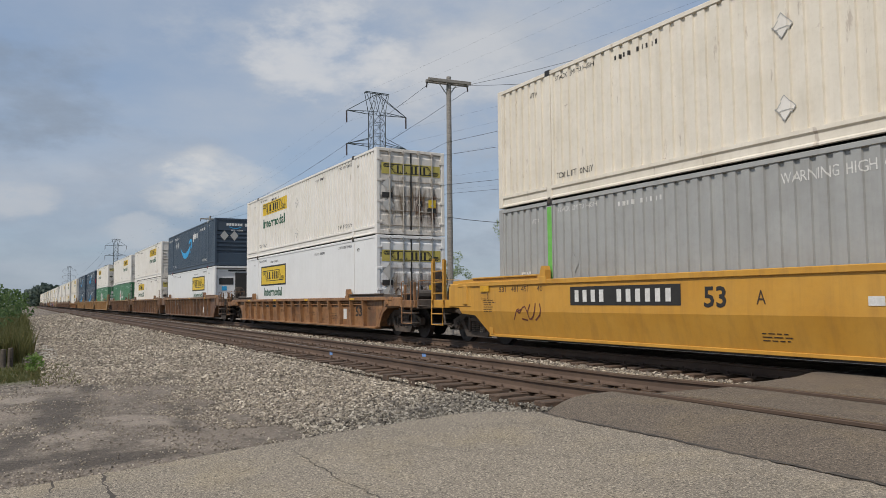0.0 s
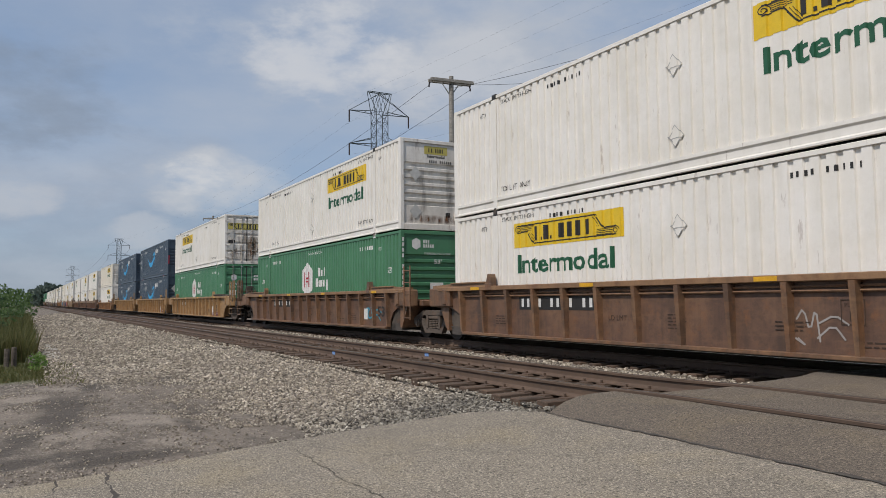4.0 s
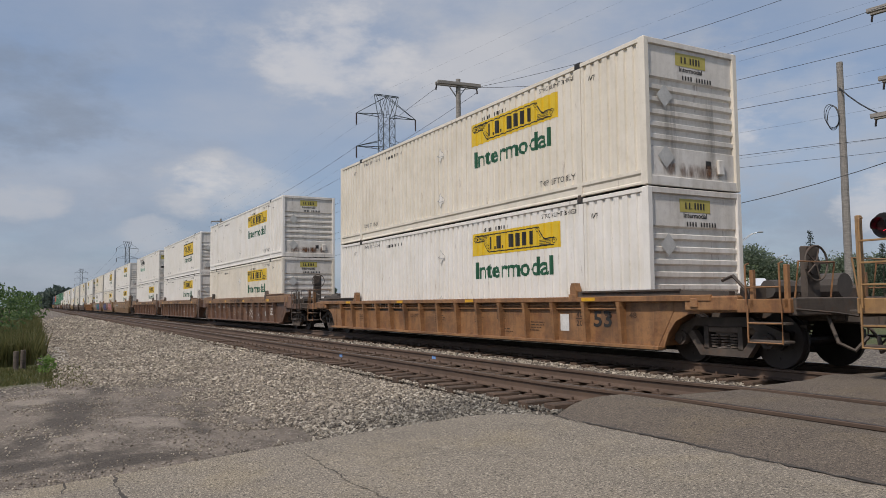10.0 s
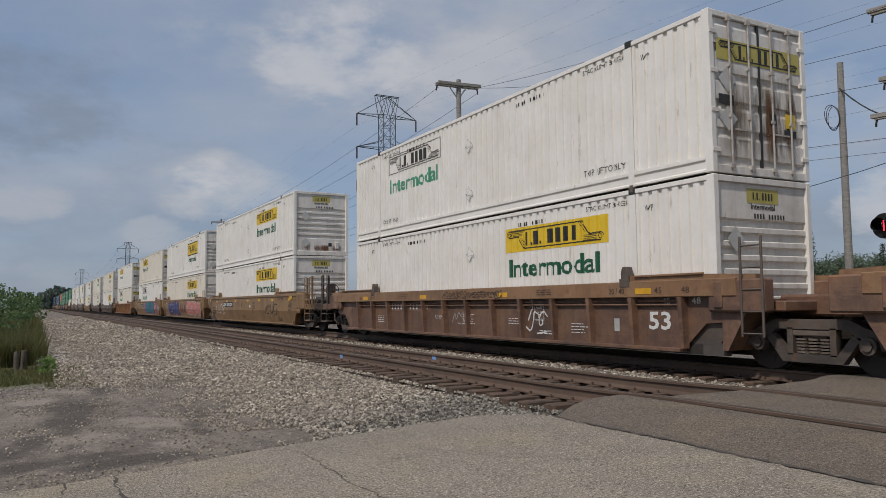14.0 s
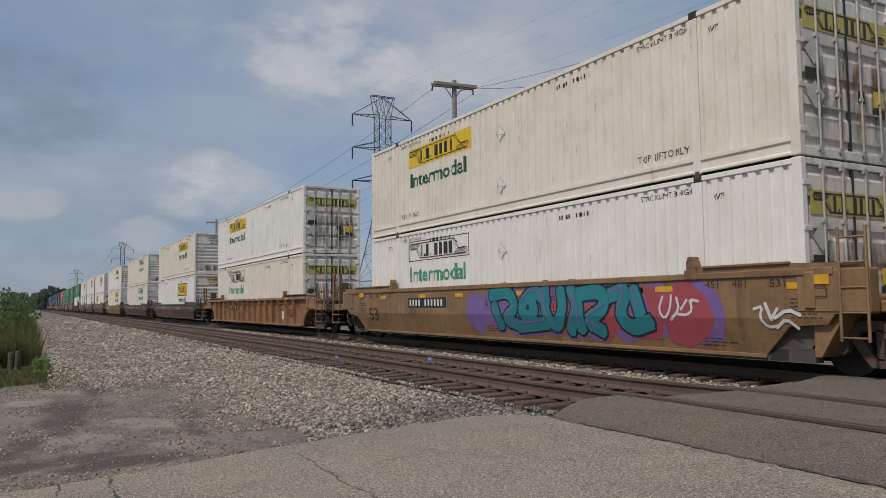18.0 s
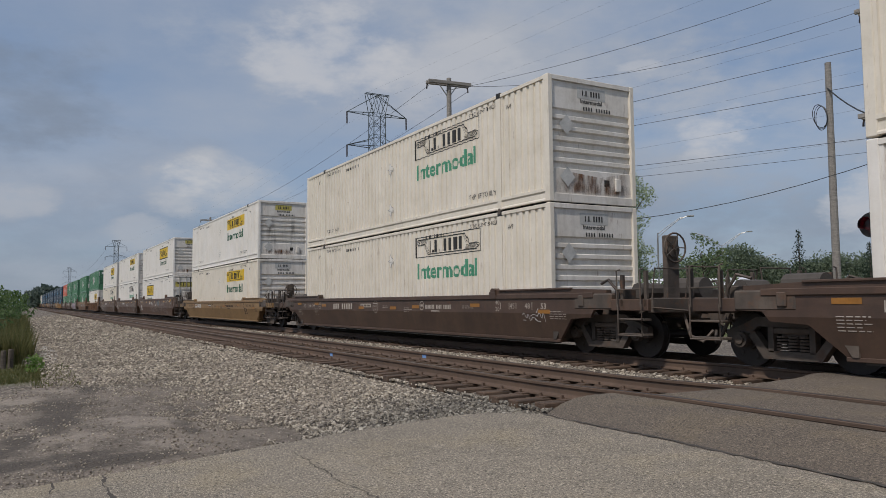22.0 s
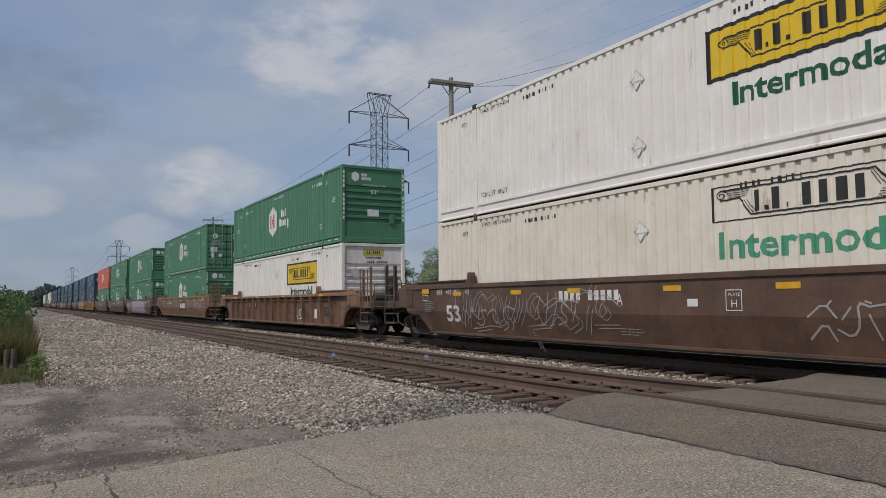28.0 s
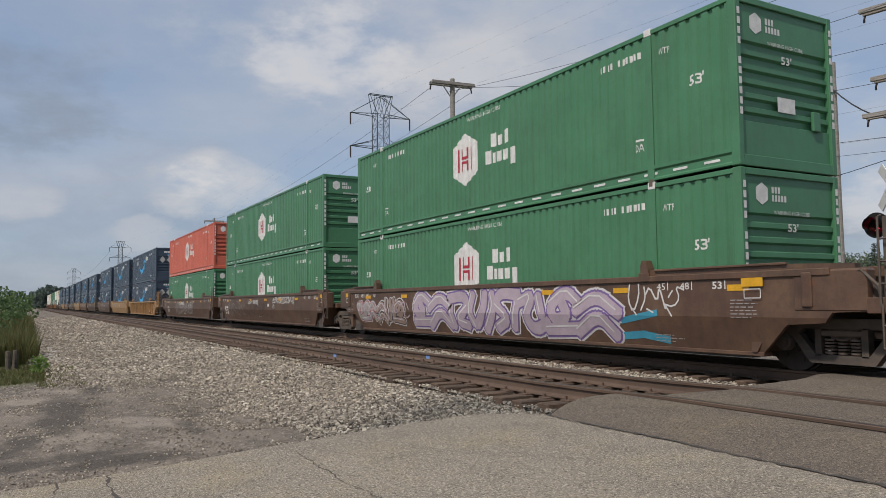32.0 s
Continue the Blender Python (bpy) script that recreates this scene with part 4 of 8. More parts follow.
def frame_parts(c, paint_mat, far=False, cast=None):
    """Rails, posts, castings, roof and floor; one welded frame for the boxes that stay far off."""
    if far:
        def whole():
            s = Shape()
            for sy in (-1, 1):
                s.box(-CL + 0.16, CL - 0.16, sy * CW, sy * (CW - 0.1), 0.0, 0.30).box(-CL + 0.16, CL - 0.16, sy * CW, sy * (CW - 0.09), CH - 0.10, CH - 0.01)
                for x in (-CL + 0.085, -POST, POST, CL - 0.085):
                    s.box(x - 0.085, x + 0.085, sy * (CW - 0.12), sy * CW, 0, CH)
            return s.box(-CL + 0.1, CL - 0.1, -CW + 0.06, CW - 0.06, CH - 0.06, CH - 0.03).box(-CL + 0.1, CL - 0.1, -CW + 0.06, CW - 0.06, 0.10, 0.17)
        part("frame", cached("whole_frame", paint_mat, whole), c, "welded frame with roof and floor")
        return
    rail = lambda y, z0, z1: Shape().box(-CL + 0.16, CL - 0.16, y - 0.045, y + 0.045, z0, z1, 0.008)
    for sy in (-1, 1):
        part("top_rail", cached(("top_rail", sy), paint_mat, lambda: rail(sy * (CW - 0.05), CH - 0.10, CH - 0.012)), c)
        low = cached(("bottom_rail", sy), paint_mat, lambda: Shape().prism(
            [(sy * CW, 0.30), (sy * CW, 0.235), (sy * (CW - 0.03), 0.20), (sy * (CW - 0.03), 0.08), (sy * CW, 0.05), (sy * CW, 0.018), (sy * (CW - 0.10), 0.018), (sy * (CW - 0.10), 0.30)],
            -CL + 0.16, CL - 0.16, "x"))
        part("bottom_rail", low, c)
        for x in (-POST, POST):
            part("lifting_post", cached(("lifting_post", sy), paint_mat, lambda: Shape().box(-0.085, 0.085, sy * (CW - 0.07), sy * CW, 0.0, CH - 0.01, 0.008)), c, at=pose(x, 0, 0))
            part("corner_casting", cached(("post_casting", sy), cast or STEEL, lambda: Shape().box(-0.09, 0.09, sy * (CW - 0.16), sy * (CW + 0.006), CH - 0.125, CH + 0.020, 0.012)
                                          .box(-0.055, 0.055, sy * (CW - 0.02), sy * (CW + 0.008), CH - 0.09, CH - 0.035)), c, at=pose(x, 0, 0))
        for sx in (-1, 1):
            part("corner_post", cached(("corner_post", sx, sy), paint_mat, lambda: Shape().box(sx * (CL - 0.17), sx * CL, sy * (CW - 0.13), sy * CW, 0.0, CH, 0.014)), c)
    part("roof", cached("roof", paint_mat, lambda: Shape().box(-CL + 0.1, CL - 0.1, -CW + 0.06, CW - 0.06, CH - 0.06, CH - 0.03)), c)
    part("floor", cached("box_floor", UNDER, lambda: Shape().box(-CL + 0.1, CL - 0.1, -CW + 0.08, CW - 0.08, 0.10, 0.17)), c, "dark timber floor and cross members")


def nose_end(c, sx, mat):
    """The closed end: flat head, horizontal ribs, flat foot."""
    def make():
        s = Shape()
        z = [(0.18, 0), (0.72, 0)]
        for i in range(6):
            b = 0.76 + i * 0.245
            z += [(b, 0.0), (b + 0.025, -0.055), (b + 0.13, -0.055), (b + 0.165, 0.0)]
        z += [(CH - 0.10, 0)]
        x0 = sx * (CL - 0.05)
        k, n = 0, len(z)
        s.v = [(x0 + sx * d, -CW + 0.13, h) for h, d in z] + [(x0 + sx * d, CW - 0.13, h) for h, d in z]
        for i in range(n - 1):
            q = (i, n + i, n + i + 1, i + 1)
            s.f.append(q if sx > 0 else q[::-1])
        s.box(sx * (CL - 0.09), sx * (CL - 0.005), -CW + 0.12, CW - 0.12, CH - 0.12, CH - 0.005, 0.01)
        s.box(sx * (CL - 0.09), sx * (CL - 0.005), -CW + 0.12, CW - 0.12, 0.0, 0.19, 0.01)
        return s
    part("front_panel", cached(("front_panel", sx), mat, make), c, "ribbed closed end")


def door_end(c, sx, mat, bar_mat, bare=False):
    """Two doors with pressed panels, four locking rods, hinges and handles."""
    part("door_header", cached(("door_header", sx), mat, lambda: Shape().box(sx * (CL - 0.09), sx * (CL - 0.005), -CW + 0.12, CW - 0.12, CH - 0.11, CH - 0.005, 0.01)), c)
    part("door_sill", cached(("door_sill", sx), mat, lambda: Shape().box(sx * (CL - 0.09), sx * (CL - 0.005), -CW + 0.12, CW - 0.12, 0.0, 0.15, 0.01)), c)
    if not bare:
        part("door_gasket", cached(("door_gasket", sx), INK, lambda: Shape().box(sx * (CL - 0.05), sx * (CL - 0.012), -0.024, 0.024, 0.16, CH - 0.12)), c, "dark rubber gasket between the doors")
    for k in (-1, 1):
        def leaf():
            """One pressed sheet: five flat fields stepped out of the leaf."""
            y0, y1 = (k * 0.027, k * (CW - 0.135))
            z = [(0.16, 0.0)]
            for i in range(5):
                q = 0.28 + i * 0.50
                z += [(q, 0.0), (q + 0.03, 0.032), (q + 0.34, 0.032), (q + 0.40, 0.0)]
            z.append((CH - 0.12, 0.0))
            x0 = CL - 0.055
            out = [(sx * (x0 + d), h) for h, d in z]
            return Shape().prism(out + [(sx * (x0 - 0.03), CH - 0.12), (sx * (x0 - 0.03), 0.16)], y0, y1)
        door = part("door", cached(("door", sx, k), mat, leaf), c, "panelled container door")
        if bare:
            continue
        for q in (0.30, 0.80):
            y = k * q
            rod = part("locking_rod", cached(("locking_rod", sx, y), bar_mat, lambda: Shape().cyl((sx * (CL + 0.012), y, CH / 2), "z", 0.019, CH - 0.12, 8)
                                             .box(sx * (CL - 0.03), sx * (CL + 0.03), y - 0.05, y + 0.05, 0.10, 0.17).box(sx * (CL - 0.03), sx * (CL + 0.03), y - 0.05, y + 0.05, CH - 0.16, CH - 0.09)
                                             .box(sx * (CL - 0.03), sx * (CL + 0.03), y - 0.04, y + 0.04, 1.0, 1.05).box(sx * (CL - 0.03), sx * (CL + 0.03), y - 0.04, y + 0.04, 1.9, 1.95)), door, "steel locking rod")
            if q == 0.30:
                part("handle", cached(("rod_handle", sx, y), bar_mat, lambda: Shape().box(sx * (CL + 0.02), sx * (CL + 0.035), min(y, y + k * 0.42), max(y, y + k * 0.42), 0.78, 0.81)), door, "steel door handle")
        for z in (0.4, 1.1, 1.8, 2.5):
            part("hinge", cached(("hinge", sx, k), mat, lambda: Shape().box(sx * (CL - 0.03), sx * (CL + 0.012), k * (CW - 0.20), k * (CW - 0.02), -0.04, 0.04, 0.006)), door, at=pose(0, 0, z))


CLUSTERS = ("brand_mark", "serial_mark", "scroll_drawing", "stencil", "emblem_letter", "plate", "reflector")


def mark(name, c, key, mat, draw, ribs=None, label="", parent=None):
    """A marking on the side towards the road, laid over its ribs."""
    k = ("mark", key, mat.name, id(ribs))
    if k not in CACHE:
        fl = Flat()
        draw(fl)
        CACHE[k] = fl.on_side(mat, ribs.depth if ribs else None, ribs.cuts if ribs else (), 0.005, -SKIN)
    return part(name, CACHE[k], parent or c, label, kind="stuff" if name in CLUSTERS else "")


def end_mark(name, c, key, mat, sx, draw, label="", lift=0.006, x=None):
    k = ("end", key, mat.name, sx)
    if k not in CACHE:
        fl = Flat()
        draw(fl)
        CACHE[k] = fl.on_end(mat, sx * (CL - 0.05) if x is None else sx * x, lift, sx)
    return part(name, CACHE[k], c, label, kind="stuff" if name in CLUSTERS else "")


def scroll(fl, u, v, w, h):
    """The scroll drawn on the yellow label: a slanted sheet, its two ends curled over and ruled."""
    P = lambda x, y: (u + x * w, v + y * h)
    t = 0.026
    fl.stroke([P(0.215, 0.12), P(0.765, 0.12)], t)
    fl.stroke([P(0.235, 0.88), P(0.785, 0.88)], t)
    fl.stroke([P(0.215, 0.12), P(0.15, 0.62), P(0.05, 0.60)], t)
    fl.stroke([P(0.785, 0.88), P(0.85, 0.38), P(0.95, 0.40)], t)
    fl.stroke([P(0.05, 0.88), P(0.235, 0.88)], t)
    fl.stroke([P(0.765, 0.12), P(0.95, 0.12)], t)
    for cx, cy in ((0.055, 0.74), (0.945, 0.26)):
        fl.stroke([P(cx + (0.032 - 0.0015 * k) * math.cos(k * 0.6), cy + (0.15 - 0.007 * k) * math.sin(k * 0.6)) for k in range(18)], 0.016)
    for k in range(4):
        fl.stroke([P(0.085, 0.66 + 0.06 * k), P(0.195 + 0.006 * k, 0.66 + 0.06 * k)], 0.011)
        fl.stroke([P(0.805 - 0.006 * k, 0.34 - 0.06 * k), P(0.915, 0.34 - 0.06 * k)], 0.011)
    for k in range(3):
        fl.stroke([P(0.165 + 0.016 * k, 0.55), P(0.215 + 0.012 * k, 0.14)], 0.010)
        fl.stroke([P(0.835 - 0.016 * k, 0.45), P(0.785 - 0.012 * k, 0.86)], 0.010)


def brand_bars(fl, u, v, w, h):
    """The brand's lettering as plain upright bars."""
    widths = (0.72, 0.22, 0.85, 0.22, 0.35, 0.95, 0.85, 1.0, 0.8)
    total = sum(widths) + 0.25 * len(widths)
    x = u
    for i, q in enumerate(widths):
        s = w * q / total
        if i in (1, 3):
            fl.rect(x, v, x + s, v + 0.22 * h)
        elif i != 4:
            fl.rect(x + 0.14 * s, v, x + 0.80 * s, v + h)
        x += s + w * 0.25 / total


def hunt_marks(c, style, nose, ribs, clean):
    """Label, word and stencils of the white boxes. style: Y yellow, K yellow with a black border, W outline only."""
    u = 1.55 if nose > 0 else -5.34          # the label sits near the closed end
    if clean:
        u -= 0.1
    if style == "Y":
        lab = mark("label_panel", c, ("labelY", u), LABEL_YELLOW, lambda f: f.rect(u, 1.92, u + 3.76, 2.50), ribs, "yellow label panel with a scroll")
        mark("scroll_drawing", c, ("scrollY", u), INK, lambda f: scroll(f, u, 1.92, 3.76, 0.58), Lift(ribs, 0.004), parent=lab)
        mark("brand_mark", c, ("bbY", u), INK, lambda f: brand_bars(f, u + 0.82, 2.05, 2.05, 0.32), Lift(ribs, 0.008), parent=lab)
        mark("lettering", c, ("imY", u), LABEL_GREEN, lambda f: f.text("Intermodal", u + 0.18, 1.33, 3.3, 0.42), ribs, "dark green lettering")
    elif style == "K":
        edge = mark("label_border", c, ("borderK", u), INK, lambda f: f.rect(u - 0.02, 1.47, u + 3.82, 2.40), ribs, "black label border")
        lab = mark("label_panel", c, ("labelK", u), LABEL_YELLOW, lambda f: f.rect(u + 0.05, 1.54, u + 3.75, 2.33), Lift(ribs, 0.004), "yellow label panel with a scroll", edge)
        mark("scroll_drawing", c, ("scrollK", u), INK, lambda f: scroll(f, u + 0.14, 1.62, 3.52, 0.62), Lift(ribs, 0.008), parent=edge)
        mark("brand_mark", c, ("bbK", u), INK, lambda f: brand_bars(f, u + 0.95, 1.77, 1.92, 0.34), Lift(ribs, 0.012), parent=edge)
        mark("lettering", c, ("imK", u), LABEL_GREEN, lambda f: f.text("Intermodal", u + 0.5, 1.0, 2.75, 0.38), ribs, "dark green lettering")
    else:
        lab = mark("label_outline", c, ("outW", u), INK, lambda f: f.stroke([(u, 2.0), (u + 3.6, 2.0), (u + 3.6, 2.58), (u, 2.58), (u, 2.0)], 0.022), ribs, "thin black label outline")
        mark("scroll_drawing", c, ("scrollW", u), INK, lambda f: scroll(f, u, 2.0, 3.6, 0.58), Lift(ribs, 0.004), parent=lab)
        mark("brand_mark", c, ("bbW", u), INK, lambda f: brand_bars(f, u + 0.80, 2.11, 1.95, 0.34), Lift(ribs, 0.004), parent=lab)
        mark("lettering", c, ("imW", u), PALE_GREEN, lambda f: f.text("Intermodal", u + 0.12, 1.38, 3.3, 0.44), ribs, "faded green lettering")
    side_stencils(c, ribs, INK)
    if not clean:
        x = -0.15
        for z in (0.5, 1.8):
            mark("placard_holder", c, ("placard", z), WHITE, lambda f: f.poly([(x, z), (x + 0.17, z + 0.2), (x, z + 0.4), (x - 0.17, z + 0.2)]), Lift(ribs, 0.012), "diamond placard holder")
            mark("placard_rim", c, ("placard_rim", z), FOIL, lambda f: f.stroke([(x, z), (x + 0.17, z + 0.2), (x, z + 0.4), (x - 0.17, z + 0.2), (x, z), (x - 0.13, z + 0.16), (x + 0.13, z + 0.16)], 0.014), Lift(ribs, 0.016))


class Lifted:
    """Ribs raised a little, for a marking that lies on another one."""

    def __init__(self, ribs, d):
        self.base, self.d, self.cuts = ribs, d, ribs.cuts

    def depth(self, x):
        return self.base.depth(x) - self.d


LIFTS = {}


def Lift(ribs, d):
    k = (id(ribs), d)
    if k not in LIFTS:
        LIFTS[k] = Lifted(ribs, d)
    return LIFTS[k]


def side_stencils(c, ribs, ink):
    for u in (-5.85, 4.62):
        mark("stencil", c, ("stencil_top", u), ink, lambda f: f.text("STACK LIMIT 3 HIGH", u + 0.05, 2.60, 1.25, 0.10), ribs, "small stencilled lettering")
        mark("stencil", c, ("stencil_low", u), ink, lambda f: f.text("TOP LIFT ONLY", u, 0.42, 1.25, 0.13), ribs, "small stencilled lettering")
    for u in (-6.75, 6.40):
        mark("stencil", c, ("stencil_wtp", u), ink, lambda f: f.text("WTP", u, 2.42, 0.22, 0.12), ribs, "small stencilled lettering")
    mark("serial_mark", c, "serial", ink, lambda f: [f.bars(11, u, 2.52, 1.35, 0.09, (4, 10), 0.38) for u in (-3.9, 2.1)], ribs)


def hunt_end(c, nose_right, rng, worn=False):
    """What is written on the end that can be seen."""
    if nose_right:
        lab = end_mark("label_panel", c, "nose_label", PLACARD if worn else PALE_YELLOW, 1, lambda f: f.rect(-0.42, 2.44, 0.42, 2.70), "small pale label" if worn else "small yellow label")
        end_mark("brand_mark", lab, "nose_bars", INK, 1, lambda f: brand_bars(f, -0.28, 2.50, 0.56, 0.13), lift=0.012)
        end_mark("lettering", c, "nose_word", INK, 1, lambda f: f.text("Intermodal", -0.32, 2.33, 0.64, 0.10), "small black lettering")
        for z in (0.35, 1.55):
            end_mark("placard_holder", c, ("nose_placard", z), PLACARD, 1, lambda f: f.poly([(-0.75, z), (-0.53, z + 0.23), (-0.75, z + 0.46), (-0.97, z + 0.23)]), "diamond placard holder", 0.02)
        end_mark("serial_mark", c, "nose_serial", INK, 1, lambda f: f.bars(11, -0.25, 2.16, 0.85, 0.09, (4,), 0.5), lift=0.012)
        for k, (u, w) in enumerate(((-0.62, 0.17), (0.48, 0.15)) if rng.random() < 0.4 and not worn else ()):
            w *= rng.uniform(0.6, 1.3)
            end_mark("soot_stain", c, ("soot", u, round(w, 1)), SOOT, 1, lambda f: f.poly([(u - w, 2.05), (u + w * 0.7, 2.15), (u + w * 1.2, 1.2), (u + w * 1.6, 0.25), (u - w * 1.3, 0.22), (u - w * 1.2, 1.1)]), "sooty run of dirt", 0.012)
        if worn:
            end_mark("rust_stain", c, "rusty_foot", RUST_RUN, 1, lambda f: f.poly([(-1.16, 0.2), (1.16, 0.2), (1.16, 1.3), (0.9, 0.75), (0.2, 0.62), (-0.7, 0.7), (-1.16, 0.95)]), "broad rust over the lower end", 0.018)
        end_mark("rust_stain", c, "soot_foot", RUST_RUN, 1, lambda f: f.rect(-1.16, 0.19, 1.16, 0.50), "rusty lower edge", 0.014)
        part("document_box", cached("document_box", WHITE_END, lambda: Shape().box(CL - 0.05, CL + 0.01, 0.66, 0.82, 0.32, 0.62, 0.012)), c, "small white document box")
        end_mark("plate", c, "nose_plate", INK, 1, lambda f: f.rect(0.34, 0.42, 0.50, 0.58), "small dark plate")
    else:
        lab = end_mark("label_panel", c, "door_label", PALE_YELLOW, 1, lambda f: f.rect(-1.10, 2.02, 1.12, 2.40), "faded yellow label across both doors", x=CL - 0.018)
        end_mark("scroll_drawing", lab, "door_scroll", INK, 1, lambda f: scroll(f, -1.10, 2.02, 2.22, 0.38), lift=0.010, x=CL - 0.018)
        end_mark("brand_mark", lab, "door_bars", INK, 1, lambda f: brand_bars(f, -0.55, 2.08, 1.15, 0.25), lift=0.012, x=CL - 0.018)
        for z in (0.75, 1.45):
            end_mark("placard_holder", c, ("door_placard", z), PLACARD, 1, lambda f: f.poly([(-0.85, z), (-0.62, z + 0.23), (-0.85, z + 0.46), (-1.08, z + 0.23)]), "diamond placard holder", 0.01, CL - 0.018)
        for k, u in enumerate((-0.78, 0.32, 0.80)):
            end_mark("rust_stain", c, ("rust_run", k), RUST_RUN if k else SOOT, 1, lambda f: f.poly([(u - 0.16, 1.7), (u + 0.13, 1.75), (u + 0.24, 0.9), (u + 0.26, 0.2), (u - 0.24, 0.2), (u - 0.2, 0.9)]), "rusty run of dirt", 0.006, CL - 0.018)
        end_mark("grime", c, "door_grime", GRIME, 1, lambda f: f.rect(-1.14, 0.18, 1.14, 2.0), "brown grime over the doors", 0.002, CL - 0.018)
        end_mark("plate", c, "door_plates", INK, 1, lambda f: [f.rect(0.62, 0.78, 0.96, 0.92), f.rect(-1.08, 1.22, -0.7, 1.40), f.rect(0.24, 0.98, 0.42, 1.18)], "dark data plates", 0.01, CL - 0.018)
        end_mark("plate", c, "door_sticker", LABEL_YELLOW, 1, lambda f: f.rect(0.66, 0.95, 0.94, 1.22), "yellow warning sticker", 0.012, CL - 0.018)


def smile(f, u, v, s=1.0):
    """A curved arrow: a swelling arc with a blunt end, and a hooked head above it."""
    n = 30
    top, low = [], []
    for i in range(n + 1):
        t = i / n
        y = 0.76 - 2.05 * t * (1 - t) * (1.02 - 0.10 * t)
        w = 0.035 + 0.36 * math.sin(math.pi * min(1.0, 0.12 + 0.66 * t)) ** 1.2 * min(1.0, 3.2 * t + 0.12)
        if t > 0.9:
            w *= math.sqrt(max(0.0, 1 - ((t - 0.9) / 0.105) ** 2))
        top.append((u + 3.62 * s * t + 0.05 * s, v + s * y))
        low.append((u + 3.62 * s * t + 0.05 * s + 0.30 * w * s * t, v + s * (y - w)))
    for a, b, c, d in zip(top, top[1:], low[1:], low):
        f.poly([d, c, b, a])
    spine = [(3.10, 0.80), (3.28, 0.93), (3.50, 1.01), (3.74, 1.05), (3.95, 1.04), (4.05, 0.97), (4.06, 0.84), (4.02, 0.66), (3.95, 0.48), (3.86, 0.31), (3.78, 0.20)]
    wide = [0.10, 0.17, 0.20, 0.21, 0.21, 0.22, 0.22, 0.20, 0.17, 0.12, 0.04]
    rim = []
    for k, (x, y) in enumerate(spine):
        a, b = spine[max(k - 1, 0)], spine[min(k + 1, len(spine) - 1)]
        d = math.hypot(b[0] - a[0], b[1] - a[1])
        nx, ny = -(b[1] - a[1]) / d * wide[k] / 2, (b[0] - a[0]) / d * wide[k] / 2
        rim.append(((u + (x + nx) * s, v + (y + ny) * s), (u + (x - nx) * s, v + (y - ny) * s)))
    for (a, b), (c, d) in zip(rim, rim[1:]):
        f.poly([b, d, c, a])


def word_bars(f, u, v, s):
    """A five-letter word as plain blocks."""
    x = u
    for w, lo, hi in ((0.30, -0.18, 0.34), (0.17, 0.0, 0.34), (0.09, 0.0, 0.50), (0.42, 0.0, 0.34), (0.31, 0.0, 0.34)):
        f.rect(x, v + lo * s, x + w * s, v + hi * s)
        x += (w + 0.075) * s


